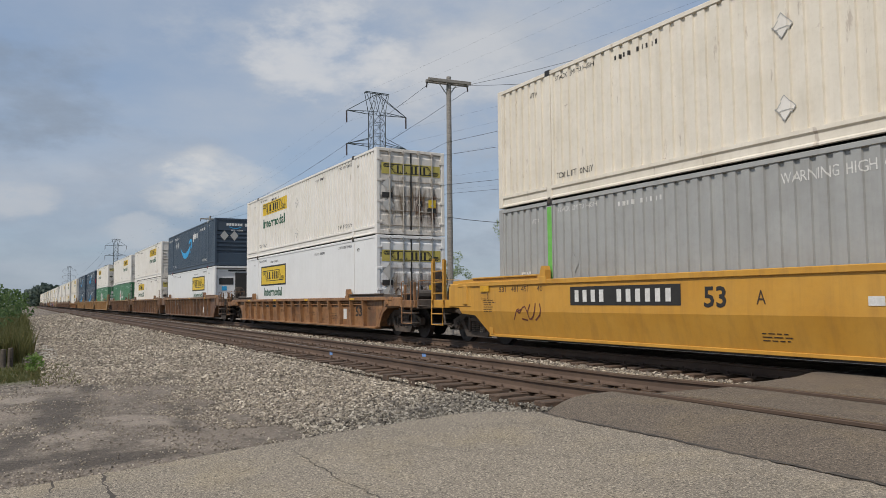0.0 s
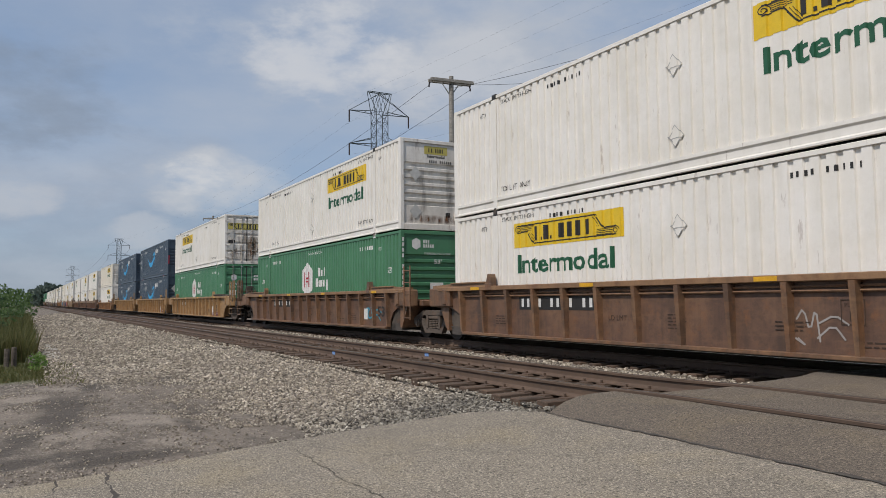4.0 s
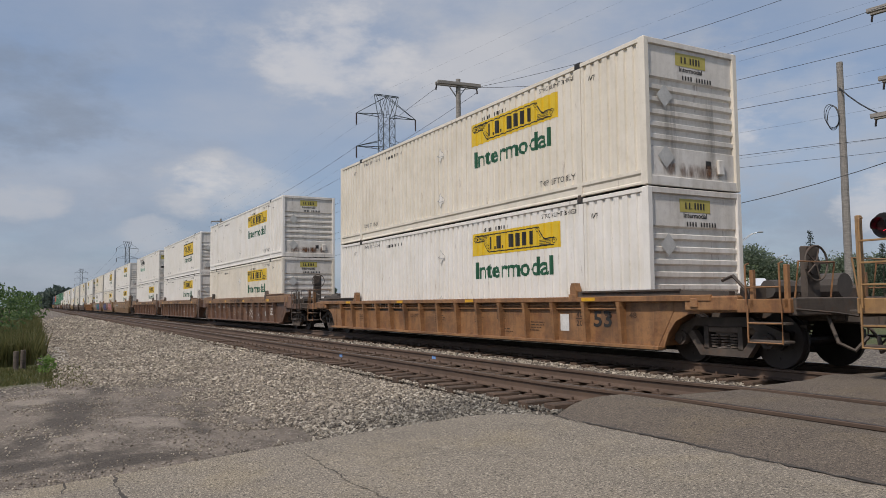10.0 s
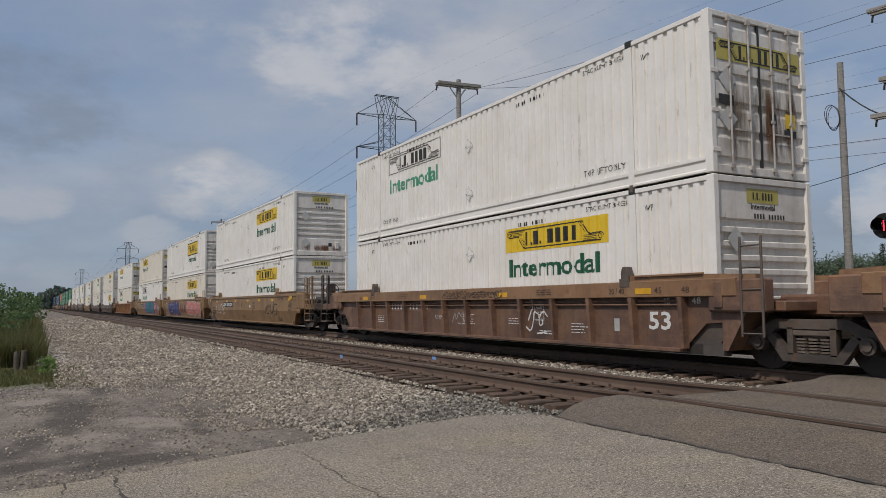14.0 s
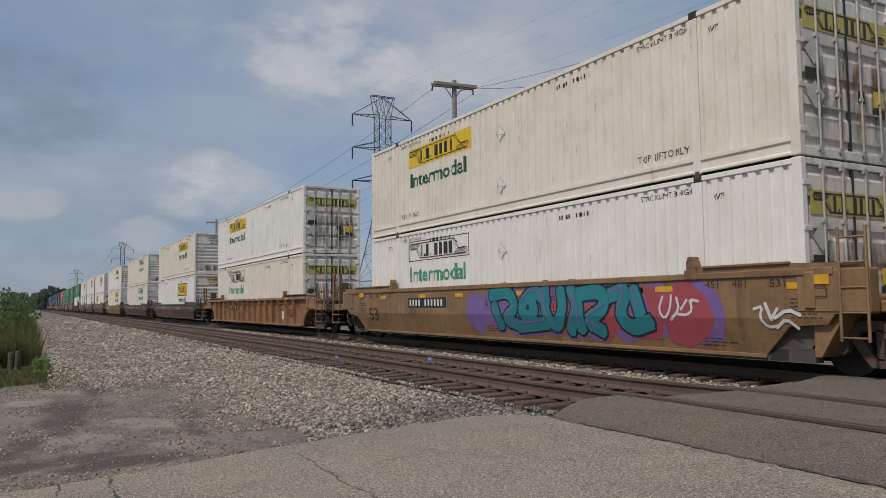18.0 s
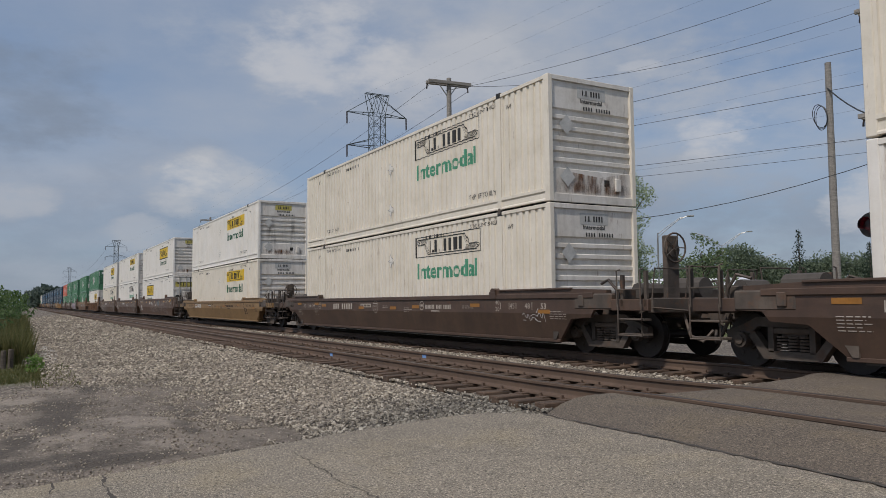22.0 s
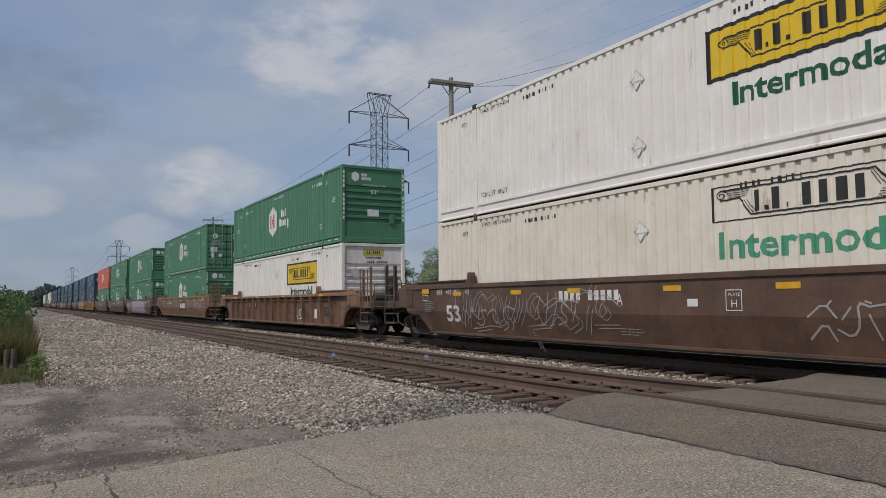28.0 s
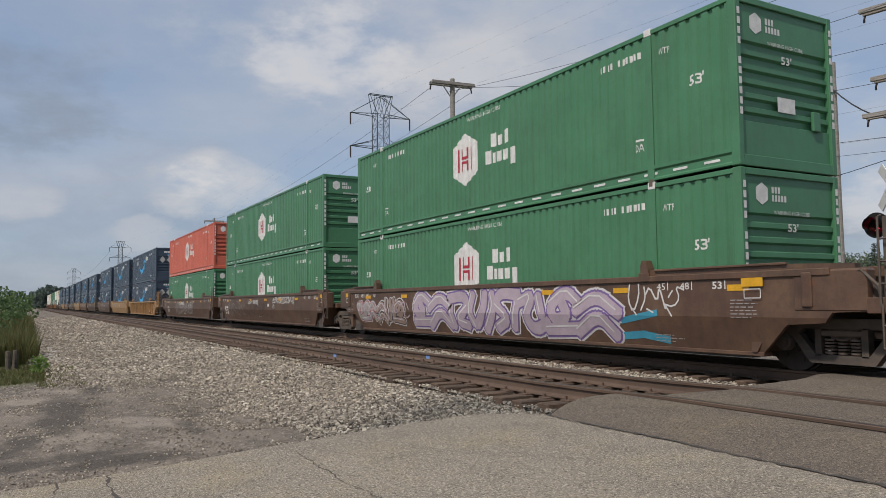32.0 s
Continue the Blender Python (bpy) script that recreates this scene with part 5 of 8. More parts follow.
def navy_marks(c, variant):
    r = WAVED
    dz = 0.12 if variant else 0.0
    arrow = mark("arrow_emblem", c, ("smile", variant), SKY_BLUE, lambda f: smile(f, -3.15, 1.02 + dz), r, "bright blue curved arrow emblem")
    mark("brand_mark", c, ("prime", variant), WHITE_INK, lambda f: word_bars(f, 1.38, 2.06 + dz * 0.6, 0.93), r, "white brand shapes")
    mark("stencil", c, "navy_stack", WHITE_INK, lambda f: [f.text("STACK LIMIT 3 HIGH", u, 2.42, 1.65, 0.15) for u in (-5.25, 3.55)], r, "white stencilled lettering")
    mark("stencil", c, "navy_lift", WHITE_INK, lambda f: [f.text("TOP LIFT ONLY", u, 0.40, 1.35, 0.17) for u in (-5.95, 4.5)], r, "white stencilled lettering")
    mark("stencil", c, "navy_wtp", WHITE_INK, lambda f: [f.text("WTP", u, 2.42, 0.24, 0.15) for u in (-6.45, 6.3)], r, "white stencilled lettering")
    mark("serial_mark", c, "navy_serial", WHITE_INK, lambda f: f.bars(10, -7.75, 2.44, 1.15, 0.13, (4,), 0.5), r)
    spots = [(-7.25, 1.2), (-7.25, 1.75)] if variant else [(-4.58, 2.02), (-3.92, 2.02)]
    for x, z in spots:
        mark("placard", c, ("navy_placard", x, z), FOIL, lambda f: f.poly([(x, z - 0.27), (x + 0.24, z), (x, z + 0.27), (x - 0.24, z)]), Lift(r, 0.01), "silver diamond placard")
    if variant:
        mark("stencil", c, "navy_53", WHITE_INK, lambda f: [f.text("53'", u, 2.1, 0.45, 0.2) for u in (-7.6, 6.6)], r, "white number")
    end_mark("brand_mark", c, "navy_end", WHITE_INK, 1, lambda f: f.bars(6, -0.60, 2.44, 1.0, 0.15, (), 0.78), "white brand shapes")
    end_mark("arrow_emblem", c, "navy_end_arrow", SKY_BLUE, 1, lambda f: f.stroke([(-0.42, 2.37), (-0.2, 2.29), (0.05, 2.29), (0.3, 2.38)], 0.035), "small blue arrow")
    end_mark("plate", c, "navy_end_plate", WHITE_INK, 1, lambda f: [f.rect(0.52, 2.42, 0.66, 2.60), f.bars(11, -0.30, 2.12, 0.72, 0.09, (4,), 0.5)], "small white plate")
    end_mark("serial_mark", c, "navy_end_serial", WHITE_INK, 1, lambda f: [f.rect(1.19, 2.45 - 0.17 * i, 1.26, 2.57 - 0.17 * i) for i in range(11) if i != 4], lift=0.06)
    if variant:
        end_mark("reflector", c, "navy_tape", RED_INK, 1, lambda f: [f.rect(u, 0.9, u + 0.07, 1.6) for u in (-1.24, 1.16)], "red reflective tape", 0.056)
        end_mark("plate", c, "navy_notice", WHITE_INK, 1, lambda f: f.rect(-0.30, 0.55, 0.14, 0.80), "white notice", 0.012)
    else:
        for u in (-0.72, -0.12):
            end_mark("placard", c, ("navy_end_placard", u), FOIL, 1, lambda f: f.poly([(u, 1.52), (u + 0.25, 1.83), (u, 2.14), (u - 0.25, 1.83)]), "silver diamond placard", 0.02)
    part("document_box", cached("document_box_grey", FOIL, lambda: Shape().box(CL - 0.05, CL + 0.01, 0.70, 0.88, 0.45, 0.76, 0.012)), c, "small grey document box")


def hub_marks(c, doors_right):
    r = WAVED
    hexa = mark("hexagon_emblem", c, "hub_hex", WHITE_INK, lambda f: f.poly([(-1.38, 1.20), (-0.73, 0.88), (-0.08, 1.20), (-0.08, 1.96), (-0.73, 2.30), (-1.38, 1.96)]), r, "white hexagon emblem")
    mark("emblem_letter", c, "hub_h", RED_INK, lambda f: [f.rect(-1.08, 1.28, -1.0, 1.9), f.rect(-0.92, 1.28, -0.84, 1.52), f.rect(-0.92, 1.64, -0.84, 1.9), f.rect(-0.62, 1.28, -0.54, 1.52), f.rect(-0.62, 1.64, -0.54, 1.9),
                                                    f.rect(-0.46, 1.28, -0.38, 1.9), f.rect(-0.92, 1.60, -0.54, 1.68), f.rect(-0.92, 1.48, -0.54, 1.55)], Lift(r, 0.006), "red bars", hexa)

    def words(f):
        for x0, x1, lo, hi in ((0.56, 0.82, 1.68, 2.02), (0.88, 1.08, 1.68, 1.93), (1.14, 1.34, 1.68, 2.02), (0.30, 0.58, 1.27, 1.61), (0.64, 0.76, 1.27, 1.53),
                               (0.82, 1.04, 1.27, 1.53), (1.10, 1.32, 1.27, 1.53), (1.38, 1.60, 1.12, 1.53)):
            f.rect(x0, lo, x1, hi)
    mark("brand_mark", c, "hub_words", WHITE_INK, words, r, "white brand shapes")
    mark("stencil", c, "hub_warning", WHITE_INK, lambda f: f.text("WARNING HIGH CUBE", -0.62, 2.58, 1.6, 0.10), r, "white stencilled lettering")
    mark("stencil", c, "hub_53", WHITE_INK, lambda f: [f.text("53'", u, 1.58, 0.36, 0.19) for u in (-7.35, 7.02)], r, "white number")
    mark("stencil", c, "hub_wtp", WHITE_INK, lambda f: [f.text("WTP", u, 2.34, 0.26, 0.12) for u in (-6.75, 6.32)], r, "white stencilled lettering")
    mark("stencil", c, "hub_da", WHITE_INK, lambda f: [f.text("DA", u, 0.62, 0.22, 0.15) for u in (-5.85, 5.65)] + [f.rect(u, 0.82, u + 0.22, 0.86) for u in (-5.85, 5.65)], r, "white stencilled lettering")
    mark("serial_mark", c, "hub_serial", WHITE_INK, lambda f: [f.bars(11, u, 2.42, 1.2, 0.13, (4,), 0.55) for u in (-5.6, 4.7)], r)
    k = ("hub_tape", "x")
    if k not in CACHE:
        fl = Flat()
        for i in range(22):
            u = -7.8 + i * 0.72
            fl.rect(u, 0.12, u + 0.34, 0.165)
        CACHE[k] = fl.on_side(WHITE_INK, None, (), 0.005, -CW + 0.03)
    if doors_right is not None:
        part("reflective_tape", CACHE[k], c, "white reflective tape pieces", kind="stuff")
    if doors_right:
        end_mark("hexagon_emblem", c, "hub_door_hex", WHITE_INK, 1, lambda f: f.poly([(-0.88, 2.02), (-0.73, 1.94), (-0.58, 2.02), (-0.58, 2.24), (-0.73, 2.32), (-0.88, 2.24)]), "white hexagon emblem", x=CL - 0.018)
        end_mark("stencil", c, "hub_door_text", WHITE_INK, 1, lambda f: [f.text("WARNING", -0.95, 1.70, 0.6, 0.12), f.text("HIGH CUBE", -0.95, 1.52, 0.75, 0.12), f.bars(4, 0.42, 2.15, 0.42, 0.13), f.bars(6, 0.42, 1.96, 0.62, 0.13), f.text("53'", 0.75, 1.1, 0.24, 0.14)], "white stencilled lettering", x=CL - 0.018)
        end_mark("plate", c, "hub_door_plates", WHITE_INK, 1, lambda f: [f.rect(-1.02, 1.1, -0.6, 1.4), f.rect(-0.96, 0.72, -0.82, 1.05), f.rect(-0.5, 0.75, -0.3, 0.98), f.rect(0.42, 0.78, 0.75, 1.05)], "white notices", x=CL - 0.018)
        end_mark("plate", c, "hub_door_yellow", LABEL_YELLOW, 1, lambda f: f.rect(0.80, 0.72, 1.08, 1.0), "yellow sticker", x=CL - 0.018)
    else:
        end_mark("hexagon_emblem", c, "hub_nose_hex", WHITE_INK, 1, lambda f: f.poly([(-0.88, 2.38), (-0.73, 2.29), (-0.58, 2.38), (-0.58, 2.58), (-0.73, 2.67), (-0.88, 2.58)]), "white hexagon emblem")
        end_mark("brand_mark", c, "hub_nose_words", WHITE_INK, 1, lambda f: [f.bars(3, -0.48, 2.50, 0.24, 0.11), f.bars(5, -0.48, 2.36, 0.40, 0.11)], "white brand shapes")
        end_mark("stencil", c, "hub_nose_warn", WHITE_INK, 1, lambda f: [f.text("WARNING HIGH CUBE", -0.45, 2.14, 0.95, 0.07), f.text("53'", -0.1, 1.86, 0.28, 0.14)], "white stencilled lettering", 0.012)
        end_mark("serial_mark", c, "hub_nose_serial", WHITE_INK, 1, lambda f: [f.rect(s, 2.55 - 0.17 * i, s + 0.07, 2.67 - 0.17 * i) for s in (-1.25, 1.19) for i in range(11) if i != 4], lift=0.056)
        end_mark("plate", c, "hub_nose_notice", WHITE_INK, 1, lambda f: [f.rect(-0.25, 1.0, 0.22, 1.26)], "white weight notice", 0.02)
        part("document_box", cached("document_box_green", GREEN, lambda: Shape().box(CL - 0.05, CL + 0.01, 0.66, 0.86, 0.75, 1.1, 0.012)), c, "small green document box")


def chiller_end(c):
    """The refrigeration unit in the closed end of an insulated box."""
    part("cooling_unit", cached("cooling_unit", CLEAN_WHITE, lambda: Shape().box(CL - 0.42, CL - 0.16, -CW + 0.16, CW - 0.16, 0.12, CH - 0.12, 0.05).prism(
        [(-CW + 0.2, 0.15), (-CW + 0.2, 0.98), (-0.3, 0.92), (0.35, 0.72), (CW - 0.2, 0.2), (CW - 0.2, 0.15)], CL - 0.17, CL - 0.06, "x")), c, "white refrigeration unit")
    part("grille", cached("grille", INK, lambda: Shape().box(CL - 0.17, CL - 0.10, -0.02, CW - 0.36, 0.55, CH - 0.38, 0.06)), c, "black intake grille")
    part("screen", cached("screen", INK, lambda: Shape().box(CL - 0.17, CL - 0.14, -0.98, -0.12, 1.78, 2.18, 0.02)), c, "dark control panel")
    end_mark("stencil", c, "unit_word", INK, 1, lambda f: f.rect(-0.45, 2.58, 0.62, 2.68), "dark maker's bar", x=CL - 0.15)
    end_mark("plate", c, "unit_plate", SKY_BLUE, 1, lambda f: f.rect(-0.82, 1.42, -0.52, 1.68), "blue plate", x=CL - 0.15)
    part("end_frame", cached("end_frame", CLEAN_WHITE, lambda: Shape().box(CL - 0.55, CL - 0.45, -CW, -CW + 0.07, 0, CH).box(CL - 0.45, CL - 0.17, -CW, -CW + 0.06, 1.85, 1.95)
                                  .box(CL - 0.1, CL - 0.005, -CW + 0.12, CW - 0.12, CH - 0.10, CH - 0.005).box(CL - 0.1, CL - 0.005, -CW + 0.12, CW - 0.12, 0, 0.1)), c, "open white end frame")


LABELS = {"Y": "white corrugated container with a yellow scroll label", "K": "white corrugated container with a bordered yellow label",
          "W": "white corrugated container with an outlined scroll label", "A": "navy blue corrugated container with a blue curved arrow",
          "B": "navy blue container with diamond placards and curved arrow", "H": "green corrugated container with a white hexagon emblem",
          "R": "orange-red corrugated container with a white hexagon emblem", "G": "grey corrugated container with a lime green post",
          "I": "smooth white insulated container with a bordered label", "C": "aged cream container with a yellow scroll label", "D": "aged cream container with an outlined scroll label"}


def container(kind, nose, upper, rng, far=False):
    """kind: a letter of LABELS; nose: the closed end faces +x (1) or -x (-1)."""
    c = thing("shipping_container", LABELS[kind] + (", stacked above" if upper else ", in a well"), "container", "containers on the train")
    mat = {"A": NAVY, "B": NAVY, "H": GREEN, "R": RED, "G": GREY, "I": CLEAN_WHITE, "K": WHITE, "C": CREAM, "D": CREAM}.get(kind, WHITE if rng.random() < 0.6 else CREAM)
    ribs = {"A": WAVED, "B": WAVED, "H": WAVED, "R": WAVED, "I": SMOOTH}.get(kind, RIBBED)
    end_mat = WHITE_END if mat in (WHITE, CREAM) else mat
    frame_parts(c, mat, far, WHITE_INK if kind in "HR" else FOIL if kind in "AB" else INK)
    for sy in (-1, 1):
        part("side_panel", cached(("side_panel", sy, id(ribs)), mat, lambda: ribs.panel(0.295, CH - 0.095, sy)), c, "corrugated side" if ribs is not SMOOTH else "flat insulated side")
    for sx in (-1, 1):
        if kind == "I" and sx > 0 and nose > 0:
            chiller_end(c)
        elif sx == nose:
            nose_end(c, sx, end_mat)
        else:
            door_end(c, sx, end_mat, ROD if end_mat is WHITE_END else STEEL, sx < 0)
    if upper and not far:
        lock_mat = RED_INK if kind in "AB" else TRUCK
        for x in (-POST, POST):
            part("twist_lock", cached("twist_lock", lock_mat, lambda: Shape().box(-0.05, 0.05, -CW - 0.012, -CW + 0.10, -0.10, 0.045, 0.01).box(-0.075, 0.075, -CW - 0.004, -CW + 0.08, -0.028, -0.004)), c, "steel lock between the boxes", at=pose(x, 0, 0))
    if kind in "YKWCDI":
        hunt_marks(c, {"C": "Y", "D": "W", "I": "K"}.get(kind, kind), nose, ribs, kind == "I")
        if kind != "I" or nose < 0:
            hunt_end(c, nose > 0, rng, kind in "WCD")
    elif kind in "AB":
        navy_marks(c, kind == "B")
    elif kind in "HR":
        hub_marks(c, nose < 0)
    elif kind == "G":
        side_stencils(c, ribs, WHITE_INK)
        mark("stencil", c, "grey_warning", WHITE_INK, lambda f: f.text("WARNING HIGH CUBE", -0.3, 2.45, 2.1, 0.17), ribs, "white stencilled lettering")
        mark("stencil", c, "grey_53", WHITE_INK, lambda f: f.text("53'", -7.2, 1.15, 0.36, 0.2), ribs, "white number")
        part("lifting_post", cached("lime_post", LIME, lambda: Shape().box(-0.075, 0.075, -CW - 0.004, -CW + 0.06, 0.05, CH - 0.14)), c, "lime green post", at=pose(-POST, 0, 0))
        mark("placard_holder", c, "grey_placard", GREY, lambda f: f.poly([(-5.3, 1.2), (-5.12, 1.45), (-5.3, 1.7), (-5.48, 1.45)]), Lift(ribs, 0.012), "diamond placard holder")
    return c


# ---------------------------------------------------------------- well cars
SIDE = 1.50                         # half width over the side sheets
TRAIN = []                          # (thing, x at 0 s, z)
WHEELS = []                         # (wheelset, x of its car at 0 s)


def wheelset_mesh():
    s = Shape()
    for k in (-1, 1):
        s.cyl((0, k * 0.76, 0), "y", 0.445, 0.11, 24)
        s.cyl((0, k * 0.70, 0), "y", 0.475, 0.03, 24)
        s.cyl((0, k * 0.83, 0), "y", 0.16, 0.10, 12)
        for i in range(6):
            a = i * math.pi / 3
            s.cyl((0.29 * math.cos(a), k * 0.819, 0.29 * math.sin(a)), "y", 0.045, 0.012, 6)
    return s.cyl((0, 0, 0), "y", 0.085, 2.1, 10)


def frame_mesh(sy):
    """A cast truck side frame with its spring opening."""
    y0, y1 = sy * 0.93, sy * 1.07
    s = Shape()
    s.prism([(-1.20, 0.60), (-0.85, 0.72), (-0.62, 0.83), (0.62, 0.83), (0.85, 0.72), (1.20, 0.60), (1.20, 0.40), (1.08, 0.40), (1.04, 0.54), (0.76, 0.54), (0.60, 0.68), (-0.60, 0.68), (-0.76, 0.54), (-1.04, 0.54), (-1.08, 0.40), (-1.20, 0.40)], y0, y1)
    s.prism([(-0.80, 0.56), (-0.66, 0.60), (-0.42, 0.30), (0.42, 0.30), (0.66, 0.60), (0.80, 0.56), (0.50, 0.17), (-0.50, 0.17)], y0, y1)
    for x in (-0.36, 0.36):
        s.box(x - 0.05, x + 0.05, y0, y1, 0.28, 0.70)
    for x in (-0.915, 0.915):
        s.cyl((x, sy * 1.06, 0.46), "y", 0.13, 0.12, 12).cyl((x, sy * 1.13, 0.46), "y", 0.08, 0.04, 8)
    return s


def spring_mesh(sy):
    s = Shape()
    for x in (-0.20, 0.0, 0.20):
        for i in range(5):
            s.cyl((x, sy * 0.99, 0.33 + i * 0.048), "z", 0.088, 0.028, 10)
    return s.box(-0.34, 0.34, sy * 0.88, sy * 1.06, 0.57, 0.67, 0.02)


def add_truck(car, x, car_x):
    bolster = cached("bolster", TRUCK, lambda: Shape().box(-0.22, 0.22, -1.0, 1.0, 0.50, 0.74, 0.03).cyl((0, 0, 0.80), "z", 0.28, 0.16, 12))
    t = part("truck", bolster, car, "grimy cast-steel truck", at=pose(x, 0, 0))
    for sy in (-1, 1):
        part("side_frame", cached(("side_frame", sy), TRUCK, lambda: frame_mesh(sy)), t)
        part("spring_nest", cached(("spring_nest", sy), SPRING, lambda: spring_mesh(sy)), t, "coil springs", kind="stuff")
    for dx in (-0.915, 0.915):
        w = part("wheelset", cached("wheelset", WHEEL, wheelset_mesh), t, "dark steel wheelset", at=pose(dx, 0, 0.452))
        WHEELS.append((w, car_x, dx))
    return t


BENT = set()                        # names of the cars with folded sides
SETS = ("spray_tag", "spray_cloud", "brand_mark", "notice_text", "number_mark", "stencil")


def flat_mark(name, car, draw, mat, y=-SIDE, label="", parent=None, lift=0.005):
    fl = Flat()
    draw(fl)
    return part(name, fl.on_side(mat, None, (), lift, y, car.name in BENT), parent or car, label, kind="stuff" if name in SETS else "")


def side_outline(style, top, el, er):
    """The side sheet from end to end; el and er: where it ends."""
    def end(e):
        if style == "rib":
            return [(e - 1.72, 0.27), (e - 1.60, 0.55), (e - 1.42, 0.76), (e - 1.12, 0.89), (e - 0.02, 0.93), (e - 0.02, top - 0.06)]
        return [(e - 1.78, 0.27), (e - 1.25, 0.74), (e - 0.62, 0.78), (e - 0.50, 0.93), (e - 0.02, 0.95), (e - 0.02, top - 0.10)]
    right = end(er)
    left = [(-x, z) for x, z in end(el)]
    return right + left[::-1]


def well_car(style, mat, top, lj, rj, label, car_x, rng, far=False, low=""):
    car = thing("well_car", label, "rail car", "well cars of the train")
    el, er = (10.2 if lj == "c" else 9.15), (10.2 if rj == "c" else 9.15)
    trim = TRUCK if mat is DARK_CAR else mat
    if style == "smooth":
        BENT.add(car.name)
    for sy in (-1, 1):
        def sheet():
            pts = side_outline(style, top, el, er)
            if style != "smooth":
                return Shape().prism(pts, sy * (SIDE - 0.15), sy * (SIDE - 0.11))
            # the outline above and below the fold, the lower one leaning in
            s = Shape()
            for keep in (1, -1):
                cut = []
                for (x0, z0), (x1, z1) in zip(pts, pts[1:] + pts[:1]):
                    if keep * (z0 - FOLD) >= 0:
                        cut.append((x0, z0))
                    if (z0 - FOLD) * (z1 - FOLD) < 0:
                        q = (FOLD - z0) / (z1 - z0)
                        cut.append((x0 + (x1 - x0) * q, FOLD))
                s.prism(cut, sy * (SIDE - 0.07), sy * SIDE)
            s.v = [(x, y - sy * fold_in(z), z) for x, y, z in s.v]
            return s
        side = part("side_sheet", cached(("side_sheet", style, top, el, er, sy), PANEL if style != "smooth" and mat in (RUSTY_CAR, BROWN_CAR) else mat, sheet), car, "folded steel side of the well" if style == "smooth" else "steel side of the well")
        band = 0.30 if style == "band" else 0.11
        part("top_chord", cached(("top_chord", style, top, el, er, sy), CHORD if style == "band" or mat is RUSTY_CAR else mat, lambda: Shape().box(-el + 0.5, er - 0.5, sy * (SIDE - 0.12), sy * (SIDE + 0.035), top - band, top, 0.012)), car, "top chord beam")
        low_y = SIDE - (0.14 if style == "smooth" else 0.0)
        part("bottom_chord", cached(("bottom_chord", el, er, sy, low_y), mat, lambda: Shape().box(-el + 1.75, er - 1.75, sy * (low_y - 0.20), sy * (low_y + 0.02), 0.235, 0.30, 0.008)), car)
        for sx, e in ((-1, el), (1, er)):
            def ledge():
                a, b = sx * 6.12, sx * (e - 0.15)
                pts = [(a, top - 0.02), (a, top + 0.11), (b - sx * 1.4, top + 0.10), (b, top + 0.05), (b, top - 0.08)]
                s = Shape().prism(pts, sy * (SIDE - 0.16), sy * (SIDE - 0.02))
                return s.box(sx * 6.3, sx * (e - 1.2), sy * (SIDE - 0.05), sy * (SIDE + 0.02), top + 0.075, top + 0.115, 0.008)
            part("container_guide", cached(("guide", top, e, sx, sy), CHORD if style == "band" or mat is RUSTY_CAR else TRUCK if style == "rib" else mat, ledge), car, "raised container guide")
            tall = 0.52 if mat in (MUSTARD_CAR, DARK_CAR) else 1.0
            def bracket():
                s = Shape().prism([(sx * 5.97, top - 0.03), (sx * 5.97, top + 0.20 * tall), (sx * 6.01, top + 0.29 * tall), (sx * 6.10, top + 0.29 * tall), (sx * 6.16, top + 0.12), (sx * 6.16, top - 0.03)], sy * (SIDE - 0.13), sy * (SIDE + 0.03))
                return s.box(sx * 5.93, sx * 6.20, sy * (SIDE + 0.02), sy * (SIDE + 0.045), top - 0.10, top + 0.06, 0.006)
            part("stop_bracket", cached(("bracket", top, sx, sy), TRUCK if style == "band" else mat, bracket), car, "steel stop bracket")
            def block():
                s = Shape().box(sx * (e - 1.10), sx * (e + 0.02), sy * (SIDE - 0.24), sy * (SIDE + 0.015), 0.94, top - 0.02, 0.03)
                return s.box(sx * (e - 0.95), sx * (e - 0.78), sy * (SIDE - 0.1), sy * (SIDE + 0.05), 1.0, top - 0.05, 0.02)
            part("end_block", cached(("end_block", top, e, sx, sy), TRUCK if mat in (MUSTARD_CAR, DARK_CAR) else mat, block), car)
        if style != "smooth":
            n = 15 if style == "rib" else 13
            zt = top - (0.11 if style == "rib" else 0.30)
            rib = cached(("rib", zt, sy), mat, lambda: Shape().solid(
                [(x, sy * (SIDE - 0.12), 0.30) for x in (-0.050, 0.050)] + [(x, sy * (SIDE - 0.01), 0.30) for x in (-0.035, 0.035)]
                + [(x, sy * (SIDE - 0.12), zt) for x in (-0.060, 0.060)] + [(x, sy * (SIDE + 0.06), zt) for x in (-0.050, 0.050)],
                [(0, 1, 3, 2), (4, 5, 7, 6), (0, 1, 5, 4), (2, 3, 7, 6), (0, 2, 6, 4), (1, 3, 7, 5)]))
            span = 14.9
            if sy < 0 and not far:
                for i in range(n):
                    part("rib", rib, side, at=pose(-span / 2 + span * i / (n - 1), 0, 0))
            else:
                rest = Shape()
                for i in range(n):
                    x = -span / 2 + span * i / (n - 1)
                    rest.box(x - 0.045, x + 0.045, sy * (SIDE - 0.12), sy * (SIDE + 0.03), 0.30, zt)
                part("side_stiffening", cached(("far_ribs", zt, sy, n), mat, lambda: rest), side, "ribs along the side", kind="stuff")
